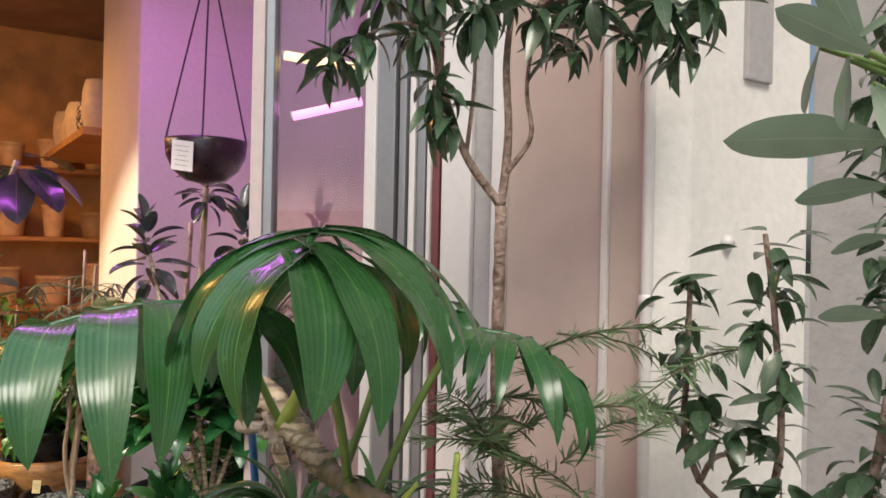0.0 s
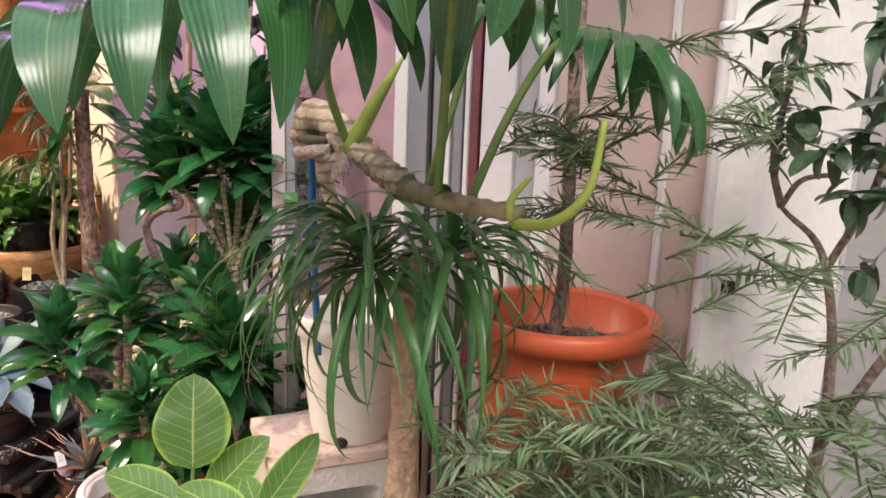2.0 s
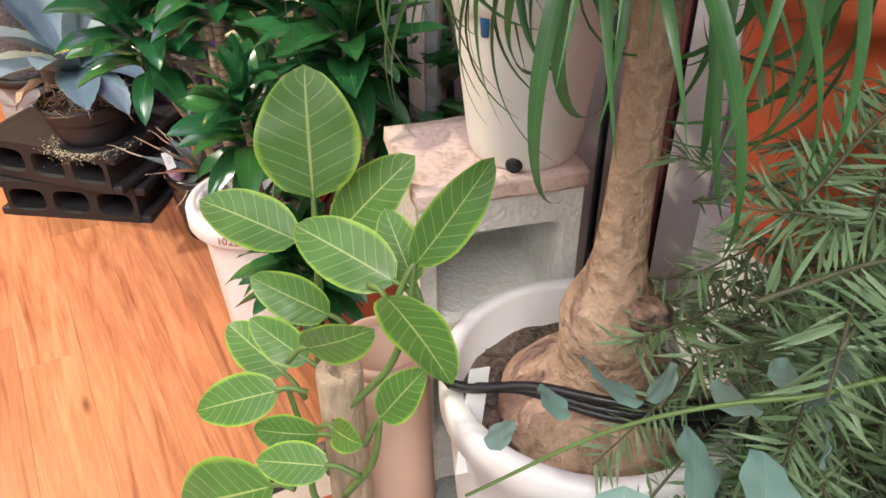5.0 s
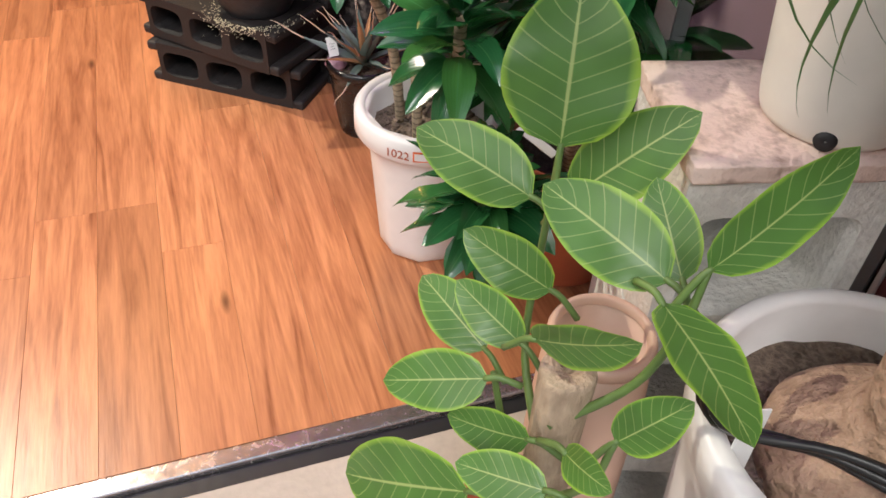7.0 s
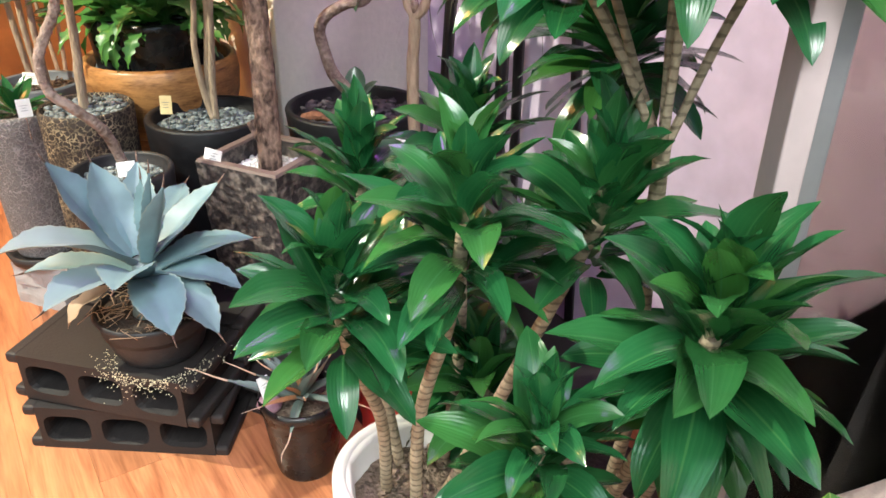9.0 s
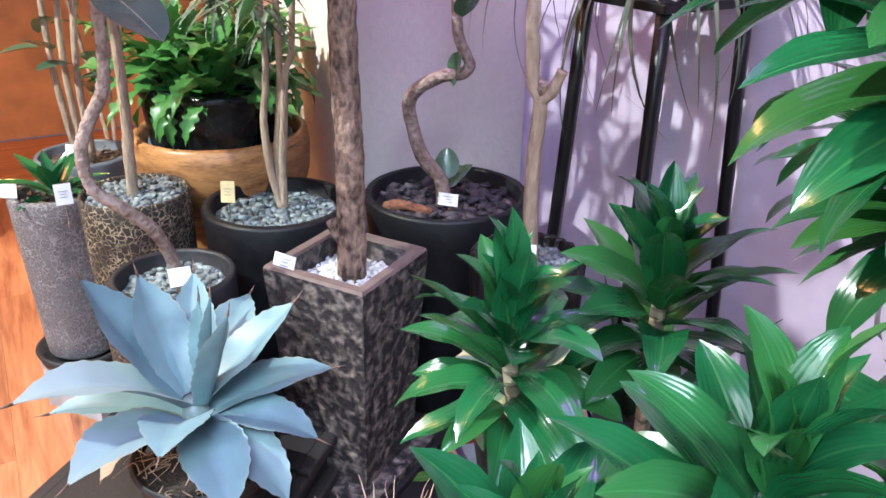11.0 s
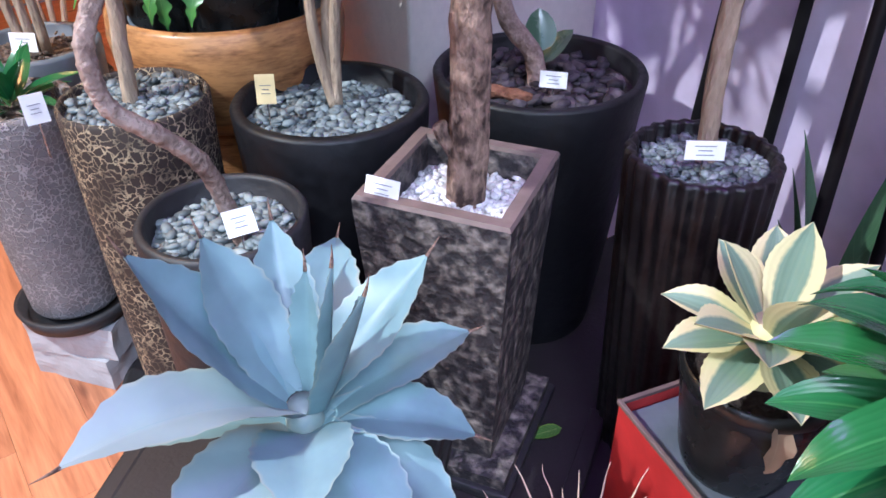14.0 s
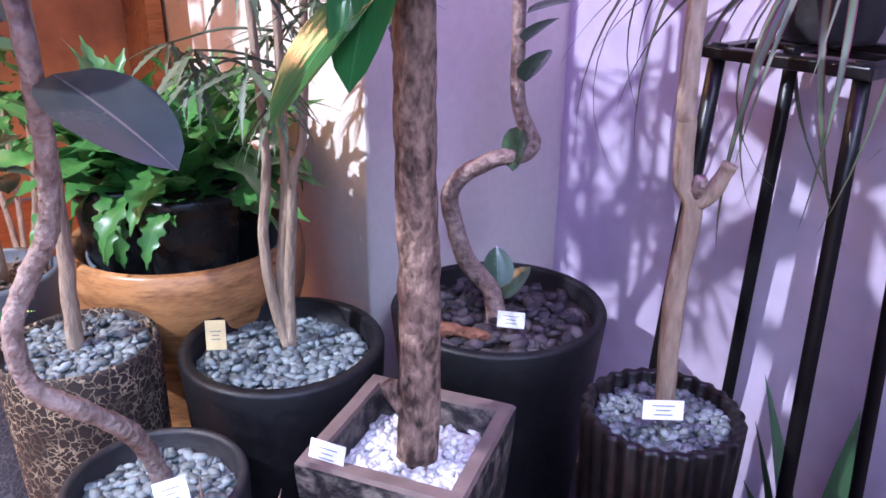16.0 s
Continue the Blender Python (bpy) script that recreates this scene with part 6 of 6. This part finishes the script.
# orange pot on blocks, with the forked tree
for k in range(3):
    block("concrete_block", (0.185, 1.575, -0.012 + 0.202 * k), (0.19, 0.17, 0.200), 1, WHITEBLOCK, 20, "white painted hollow concrete block under the orange pot", "concrete block", "white blocks", False)
ot = thing("orange_pot_tree", (0.180, 1.572, 0.596), "forked slim tree with whorled leaves in a bright orange pot", "potted plant")
round_pot(ot, 0.122, 0.088, 0.0, 0.275, ORANGEPOT, 0.006, 0.014, 0.03, depth=0.055)
disc("soil", 0.112, 0.216, BARKSOIL, ot, 0.006)
stones("bark_mulch", ot, 0.10, 0.22, 160, 0.0075, BARKSOIL)
T0 = ot.location
rt = lambda *p: Vector(p) - T0
put("trunk", tube("trunk", [rt(0.165, 1.57, 0.80), rt(0.178, 1.56, 0.92), rt(0.172, 1.535, 1.15), rt(0.174, 1.52, 1.385)], 0.0100, 0.0075, BARKRED, 12, 10, 0.1, 0.12, 12), ot)
BR = [[rt(0.174, 1.52, 1.385), rt(0.128, 1.50, 1.45), rt(0.10, 1.49, 1.53), rt(0.075, 1.48, 1.64), rt(0.06, 1.48, 1.80)], [rt(0.174, 1.52, 1.385), rt(0.182, 1.515, 1.48), rt(0.178, 1.51, 1.57), rt(0.185, 1.51, 1.66), rt(0.20, 1.50, 1.80)],
      [rt(0.181, 1.515, 1.43), rt(0.212, 1.50, 1.475), rt(0.206, 1.495, 1.54), rt(0.218, 1.49, 1.64)], [rt(0.128, 1.50, 1.45), rt(0.138, 1.49, 1.55), rt(0.135, 1.49, 1.66)]]
for b, r in zip(BR, (0.0062, 0.0062, 0.004, 0.0032)):
    put("branch", tube("branch", b, r, r * 0.55, BARKRED, 9, 8, 0.1), ot)
tl = [leaf("blade", L_OLIVE, L=0.062, W=0.019, prof=prof_lance, droop=d, fold=0.3, seg=7, cross=2) for d in (0.3, 0.9, 1.4)]


def whorl(parent, p, n, meshes, g, s=1.0, lo=-70, hi=50):
    for i in range(n):
        d = direction(g.uniform(0, 6.283), radians(g.uniform(lo, hi)))
        put("leaf", meshes[g.randrange(len(meshes))], parent, aim(p + Vector((g.uniform(-1, 1), g.uniform(-1, 1), g.uniform(-1, 1))) * 0.012, d, g.uniform(-0.5, 0.5), s * g.uniform(0.75, 1.15)))


g = random.Random(33)
for (x, y, z), n in (((-0.02, 1.42, 1.665), 18), ((0.00, 1.46, 1.60), 14), ((0.065, 1.46, 1.60), 18), ((0.09, 1.45, 1.53), 14), ((0.075, 1.48, 1.66), 16), ((0.14, 1.44, 1.62), 18), ((0.17, 1.47, 1.66), 14), ((0.22, 1.46, 1.62), 14), ((0.29, 1.44, 1.63), 20), ((0.27, 1.46, 1.67), 16), ((0.37, 1.43, 1.62), 20), ((0.42, 1.44, 1.63), 14), ((0.34, 1.45, 1.68), 16), ((0.15, 1.48, 1.74), 20), ((0.05, 1.47, 1.76), 20), ((0.26, 1.47, 1.78), 20), ((-0.05, 1.49, 1.575), 18), ((0.10, 1.47, 1.50), 13), ((0.26, 1.50, 1.59), 16), ((0.40, 1.50, 1.585), 18), ((0.33, 1.48, 1.60), 14), ((0.02, 1.48, 1.66), 14)):
    p = rt(x, y, z)
    whorl(ot, p, n, tl, g)
    root = min((q for b in BR for q in spline(b, 4)), key=lambda q: (q - p).length)
    put("twig", tube("twig", [root, root.lerp(p, 0.5) + Vector((0, 0, 0.015)), p], 0.0035, 0.002, BARKRED, 6, 4), ot)

# olive-leaved shrub by the pier
sb = thing("olive_shrub", (0.46, 1.47, -0.012), "wiry shrub with small olive-green leaves by the white pier", "shrub")
round_pot(sb, 0.12, 0.095, 0.0, 0.30, TERRACOTTA, 0.008, 0.006, 0.03)
disc("soil", 0.11, 0.27, SOIL, sb)
S0 = sb.location
rs = lambda *p: Vector(p) - S0
SB = [[rs(0.46, 1.47, 0.26), rs(0.50, 1.45, 0.75), rs(0.485, 1.47, 0.97), rs(0.433, 1.50, 1.04)], [rs(0.433, 1.50, 1.04), rs(0.41, 1.48, 1.10), rs(0.405, 1.44, 1.20), rs(0.40, 1.40, 1.30)], [rs(0.433, 1.50, 1.04), rs(0.45, 1.49, 1.075), rs(0.49, 1.48, 1.085)],
      [rs(0.485, 1.47, 0.97), rs(0.50, 1.40, 1.10), rs(0.485, 1.37, 1.25), rs(0.47, 1.36, 1.35)], [rs(0.50, 1.45, 0.75), rs(0.57, 1.38, 1.0), rs(0.60, 1.35, 1.25), rs(0.58, 1.33, 1.45), rs(0.60, 1.33, 1.60)]]
for k, b in enumerate(SB):
    put("stem", tube("stem", b, (0.009, 0.005, 0.004, 0.005, 0.007)[k], 0.003, BARKRED, 8, 7, 0.15), sb)
sl = [leaf("blade", L_OLIVE, L=0.050, W=0.017, prof=prof_lance, droop=d, fold=0.3, seg=7, cross=2) for d in (0.3, 0.8, 1.3)]
g = random.Random(44)
for b, c0, cnt in ((SB[1], 0.35, 40), (SB[3], 0.3, 60), (SB[4], 0.30, 150)):
    pts = spline(b, 10)
    for i in range(cnt):
        p = pts[int(len(pts) * (c0 + (0.99 - c0) * i / cnt))]
        whorl(sb, p + Vector((g.uniform(-0.02, 0.02), g.uniform(-0.02, 0.02), 0)), 1, sl, g, 1.0, -50, 55)
wide = [leaf("blade", L_OLIVE, L=0.056, W=0.026, prof=prof_oval, droop=d, fold=0.2, seg=7, cross=2) for d in (0.4, 1.0)]
for p in (rs(0.415, 1.42, 1.15), rs(0.44, 1.40, 1.12), rs(0.475, 1.38, 1.13), rs(0.50, 1.37, 1.08), rs(0.49, 1.36, 1.18), rs(0.46, 1.39, 1.08), rs(0.52, 1.36, 1.03), rs(0.56, 1.33, 1.10), rs(0.50, 1.40, 0.99), rs(0.60, 1.30, 1.18), rs(0.58, 1.30, 1.28), rs(0.62, 1.30, 1.05), rs(0.57, 1.32, 1.0)):
    whorl(sb, p, 6, wide, g, 0.85, -80, 20)
# near shrub at the street side, large soft leaves
nb = thing("street_shrub", (0.62, 0.98, -0.012), "tall shrub with broad grey-green leaves near the street", "shrub")
round_pot(nb, 0.14, 0.11, 0.0, 0.32, BLACKPOT, 0.01)
disc("soil", 0.125, 0.285, SOIL, nb)
N0 = nb.location
rn = lambda *p: Vector(p) - N0
NB = [[rn(0.62, 0.98, 0.28), rn(0.60, 0.98, 0.8), rn(0.57, 0.95, 1.15), rn(0.51, 0.95, 1.30), rn(0.49, 0.95, 1.50)], [rn(0.60, 0.98, 0.8), rn(0.66, 1.02, 1.1), rn(0.60, 1.05, 1.32), rn(0.58, 1.02, 1.45)], [rn(0.57, 0.95, 1.15), rn(0.545, 1.02, 1.22), rn(0.52, 1.08, 1.30)]]
NEAR_LEAVES = [((0.412, 0.90, 1.385), (0.328, 0.88, 1.382)), ((0.43, 0.95, 1.366), (0.376, 0.93, 1.357)), ((0.395, 0.88, 1.424), (0.346, 0.86, 1.440)), ((0.392, 0.90, 1.426), (0.384, 0.88, 1.386)), ((0.392, 0.90, 1.433), (0.412, 0.88, 1.446)),
               ((0.404, 0.90, 1.413), (0.416, 0.88, 1.372)), ((0.443, 0.98, 1.339), (0.405, 0.96, 1.329)), ((0.40, 0.90, 1.43), (0.368, 0.88, 1.470)), ((0.385, 0.92, 1.437), (0.372, 0.90, 1.398)), ((0.451, 1.0, 1.29), (0.405, 0.98, 1.291)), ((0.41, 0.91, 1.40), (0.44, 0.89, 1.43))]
for b in NB:
    put("stem", tube("stem", b, 0.007, 0.003, BARKRED, 8, 7, 0.1), nb)
nl = [leaf("blade", L_STREET, L=0.085, W=0.030, prof=prof_blunt, droop=d, fold=0.2, seg=9, cross=4) for d in (0.25, 0.7)]
for p, q in NEAR_LEAVES:
    p, q = rn(*p), rn(*q)
    d = q - p
    put("leaf", leaf("blade", L_STREET, L=d.length, W=0.30 * d.length, prof=prof_blunt, droop=0.2, fold=0.15, seg=12, cross=4, base_curl=-0.1), nb, aim(p, d, 0.9))
    r = rn(0.50, 0.95, min(1.44, max(1.2, p.z + N0.z - 0.03)))
    put("leaf_stalk", tube("leaf_stalk", [p, p.lerp(r, 0.5), r], 0.0018, 0.0018, GREENSTEM, 5, 3), nb)
for b in NB[1:]:
    pts = spline(b, 10)
    for i in range(60):
        whorl(nb, pts[int(len(pts) * (0.4 + 0.58 * i / 60))], 1, nl, g, 0.5, -50, 55)

# feathery needle-leaved bush filling the corner
fb = thing("needle_leaf_bush", (0.30, 1.36, -0.012), "dense feathery bush of narrow needle leaves in a pot", "bush")
round_pot(fb, 0.15, 0.12, 0.0, 0.36, WHITEPOT, 0.01, 0.008, 0.03)
disc("soil", 0.135, 0.32, SOIL, fb)
B0 = fb.location
needle = [leaf_data(0.037, 0.0033, prof_lance, d, 0.2, 4, 2) for d in (0.1, 0.6, -0.4)]
h, hs = Heap(), Heap()
g = random.Random(55)
# zones as x, y and z ranges with a count of sprays
ZONES = (((0.02, 0.30), (1.33, 1.47), (0.36, 0.66), 56), ((0.06, 0.36), (1.22, 1.42), (0.56, 0.80), 46), ((0.08, 0.34), (1.28, 1.44), (0.62, 0.84), 34), ((0.16, 0.62), (1.12, 1.42), (0.36, 0.66), 80), ((0.20, 0.60), (1.18, 1.45), (0.62, 0.86), 34), ((0.30, 0.62), (1.20, 1.45), (0.80, 1.04), 16), ((0.10, 0.40), (1.38, 1.48), (0.98, 1.16), 15), ((0.20, 0.42), (1.40, 1.50), (1.14, 1.26), 5))
for zx, zy, zz, count in ZONES:
    for k in range(count):
        mid_p = Vector((g.uniform(*zx), g.uniform(*zy), g.uniform(*zz))) - B0
        go = direction(g.uniform(0, 6.283), g.uniform(-0.15, 0.6))
        ln = g.uniform(0.13, 0.22)
        a0, a1 = mid_p - go * ln * 0.5, mid_p + go * ln * 0.5 - Vector((0, 0, 0.03))
        pts = spline([a0, mid_p, a1], 11)
        hs.add(tube_data([a0, mid_p, a1], 0.0016, 0.0008, 5, 5), Matrix())
        if k % 3 == 0 and a0.z < 0.62:
            root = Vector((g.uniform(-0.05, 0.09), g.uniform(-0.02, 0.09), 0.33))
            hs.add(tube_data([root, root.lerp(a0, 0.55) + Vector((0.08, 0.03, 0.05)), a0], 0.0026, 0.0016, 5, 6), Matrix())
        lat = go.cross(Vector((0, 0, 1)))
        lat = (lat.normalized() + Vector((0, 0, g.uniform(-0.5, 0.5)))).normalized()
        for i in range(len(pts) - 1):
            d = (pts[i + 1] - pts[i]).normalized()
            for s_ in (-1, 1, -1, 1)[: 3 if i % 2 else 4]:
                side = lat * s_ + Vector((g.uniform(-0.35, 0.35), g.uniform(-0.35, 0.35), g.uniform(-0.35, 0.35)))
                h.add(needle[g.randrange(3)], aim(pts[i].lerp(pts[i + 1], g.random()), d * 0.75 + side, g.uniform(-1, 1), g.uniform(0.65, 1.2)))
tagged(put("foliage", h.mesh("foliage", L_NEEDLE), fb, label="mass of narrow green needle leaves"), kind="stuff")
tagged(put("twig", hs.mesh("twig", DULLTWIG), fb), kind="stuff")

# silver-dollar eucalyptus sprays
eu = thing("eucalyptus", (0.34, 1.02, -0.012), "silvery round-leaved eucalyptus sprays from a low pot", "shrub")
round_pot(eu, 0.11, 0.09, 0.0, 0.28, DARKPOT, 0.008)
disc("soil", 0.10, 0.25, SOIL, eu)
E0 = eu.location
re_ = lambda *p: Vector(p) - E0
EB = [[re_(0.34, 1.02, 0.25), re_(0.36, 1.08, 0.65), re_(0.29, 1.15, 0.82), re_(0.22, 1.15, 0.787), re_(0.163, 1.15, 0.725), re_(0.10, 1.14, 0.66)], [re_(0.34, 1.02, 0.25), re_(0.28, 1.12, 0.62), re_(0.14, 1.17, 0.76), re_(0.06, 1.16, 0.758), re_(-0.02, 1.15, 0.73), re_(-0.10, 1.14, 0.665)],
      [re_(0.34, 1.02, 0.25), re_(0.26, 1.08, 0.5), re_(0.14, 1.13, 0.62), re_(0.02, 1.14, 0.64)]]
for b in EB:
    put("stem", tube("stem", b, 0.0022, 0.001, GREENSTEM, 7, 8), eu)
rl = [leaf("blade", L_EUCA, L=0.041, W=0.037, prof=prof_round, droop=d, fold=0.15, seg=10, cross=6, wave=0.12) for d in (0.2, 0.5)]
g = random.Random(66)
for b in EB:
    pts = spline(b, 8)
    n = len(pts)
    for i in range(int(n * 0.42), n, 3):
        for s_ in (-1, 1):
            d = (pts[min(i + 1, n - 1)] - pts[i - 1]).normalized()
            side = (d.cross(Vector((0, 0, 1))).normalized() * s_ + Vector((0, g.uniform(-0.8, 0.0), g.uniform(-1.2, 0.3)))).normalized()
            put("leaf", rl[g.randrange(2)], eu, aim(pts[i] + side * g.uniform(0.006, 0.03), side, g.uniform(-1.3, 1.3), g.uniform(0.55, 1.15)))

# variegated rubber plant cut back to a stump
ru = thing("lime_edged_rubber_plant", (-0.275, 1.37, -0.012), "cut-back rubber plant with lime-edged leaves in a low pot", "potted plant")
round_pot(ru, 0.10, 0.08, 0.0, 0.22, TERRACOTTA, 0.008, 0.005, 0.02)
disc("soil", 0.09, 0.19, SOIL, ru)
R0 = ru.location
rr_ = lambda *p: Vector(p) - R0
put("stump", lathe("stump", [(0.025, 0.18), (0.0235, 0.30), (0.0225, 0.42), (0.0235, 0.512), (0.0228, 0.5165), (0.021, 0.518), (0.0048, 0.518), (0.004, 0.505), (0.001, 0.505)], BARKPALE, 28, jitter=0.0012), ru, pose(0.003, 0.012, 0, 0, 0))
for pts in ([rr_(-0.29, 1.39, 0.40), rr_(-0.325, 1.45, 0.44), rr_(-0.335, 1.50, 0.53), rr_(-0.337, 1.517, 0.612)], [rr_(-0.275, 1.362, 0.455), rr_(-0.222, 1.382, 0.515), rr_(-0.203, 1.395, 0.58), rr_(-0.199, 1.405, 0.624)],
            [rr_(-0.29, 1.37, 0.36), rr_(-0.315, 1.375, 0.41), rr_(-0.335, 1.39, 0.46)], [rr_(-0.285, 1.35, 0.32), rr_(-0.29, 1.325, 0.38), rr_(-0.29, 1.33, 0.44)], [rr_(-0.272, 1.36, 0.34), rr_(-0.232, 1.345, 0.42), rr_(-0.222, 1.35, 0.48)]):
    put("shoot_stem", tube("shoot_stem", pts, 0.0042, 0.003, GREENSTEM, 8, 6), ru)
LEAVES_A = [(-0.337, 1.517, 0.612, -0.352, 1.565, 0.735), (-0.348, 1.49, 0.574, -0.46, 1.503, 0.602), (-0.323, 1.53, 0.555, -0.24, 1.56, 0.648), (-0.221, 1.42, 0.591, -0.329, 1.45, 0.621), (-0.313, 1.47, 0.495, -0.398, 1.47, 0.532),
            (-0.199, 1.405, 0.624, -0.139, 1.453, 0.712), (-0.222, 1.385, 0.602, -0.146, 1.312, 0.582), (-0.356, 1.43, 0.435, -0.437, 1.468, 0.461)]
LEAVES_B = [(-0.321, 1.42, 0.471, -0.391, 1.44, 0.499), (-0.333, 1.37, 0.475, -0.42, 1.354, 0.443), (-0.304, 1.38, 0.528, -0.228, 1.36, 0.581), (-0.286, 1.35, 0.443, -0.358, 1.35, 0.434), (-0.318, 1.30, 0.418, -0.444, 1.32, 0.326),
            (-0.257, 1.30, 0.462, -0.33, 1.30, 0.451), (-0.222, 1.35, 0.48, -0.181, 1.36, 0.541), (-0.254, 1.31, 0.503, -0.216, 1.28, 0.523), (-0.211, 1.45, 0.568, -0.253, 1.5, 0.618)]
EYE_SIDE = Vector((0.15, -0.75, 0.65)).normalized()
for k, row in enumerate(LEAVES_A + LEAVES_B):
    p, q = rr_(*row[:3]), rr_(*row[3:])
    L = (q - p).length * 1.04
    W = L * (0.80 if k == 0 else 0.40 if k == 5 else 0.55 if k == 6 else 0.53 if L > 0.1 else 0.54)
    dr = (0.25, 0.35, 0.3, 0.5)[k % 4]
    me = leaf("blade", L_RUBBER, L=L, W=W, prof=prof_oval, droop=dr, fold=0.14, seg=14, cross=6, base_curl=-dr / 2, wave=0.05)
    x = (q - p).normalized()
    z = (EYE_SIDE - x * EYE_SIDE.dot(x)).normalized()
    y = z.cross(x)
    m = Matrix((x, y, z)).transposed().to_4x4()
    m.translation = p
    put("leaf", me, ru, m @ Matrix.Rotation((0.0, 0.25, -0.2, 0.1, -0.15, 0.35, -0.75, 0.2, -0.1, 0.15, 0.7, -0.2)[k % 12], 4, "X"))
    stalk = p - x * 0.03 + Vector((0, 0, -0.012))
    put("leaf_stalk", tube("leaf_stalk", [p + x * 0.004, p - x * 0.01, stalk], 0.0028, 0.0032, GREENSTEM, 6, 3), ru)
# added peach body: a pot and the block side's warm light in one colour
vs = thing("peach_body", (-0.262, 1.485, -0.012), "tall smooth peach body added for a pot and the warm-lit block side", "vase")
put("body", lathe("body", [(0.03, 0.0), (0.052, 0.0), (0.056, 0.01), (0.058, 0.2), (0.054, 0.40), (0.0505, 0.452), (0.043, 0.452), (0.045, 0.3), (0.02, 0.28)], PEACH, 40), vs)
put("rim", lathe("rim", [(0.044, 0.450), (0.051, 0.450), (0.0515, 0.458), (0.0485, 0.464), (0.0435, 0.462), (0.0425, 0.454)], PEACH, 40), vs)

# ---- floor planks, running into the shop ----
plank_meshes = [box_mesh("plank", (L, 0.1107, 0.008), FLOOR, bevel=0.0004) for L in (0.9175, 0.6025, 0.4525)]
g = random.Random(77)
LEN = (0.918, 0.603, 0.453)
for i in range(27):
    u = -1.30 + 0.111 * i
    v = SILL_V + 0.032
    k = g.randrange(3)
    first = True
    while v < 4.3:
        if v + LEN[k] > 5.45:
            break
        ob = put("plank", plank_meshes[k], floor_slab)
        c = Vector((u + 0.055, v + LEN[k] / 2)) - Vector(((-3.0 + 1.72) / 2, (SILL_V + 0.03 + 5.5) / 2))
        ob.matrix_basis = pose(c.x, c.y, 0.017 + 0.004, 0, 0, 90)
        v += LEN[k]
        k = 0 if g.random() < 0.75 else g.randrange(3)
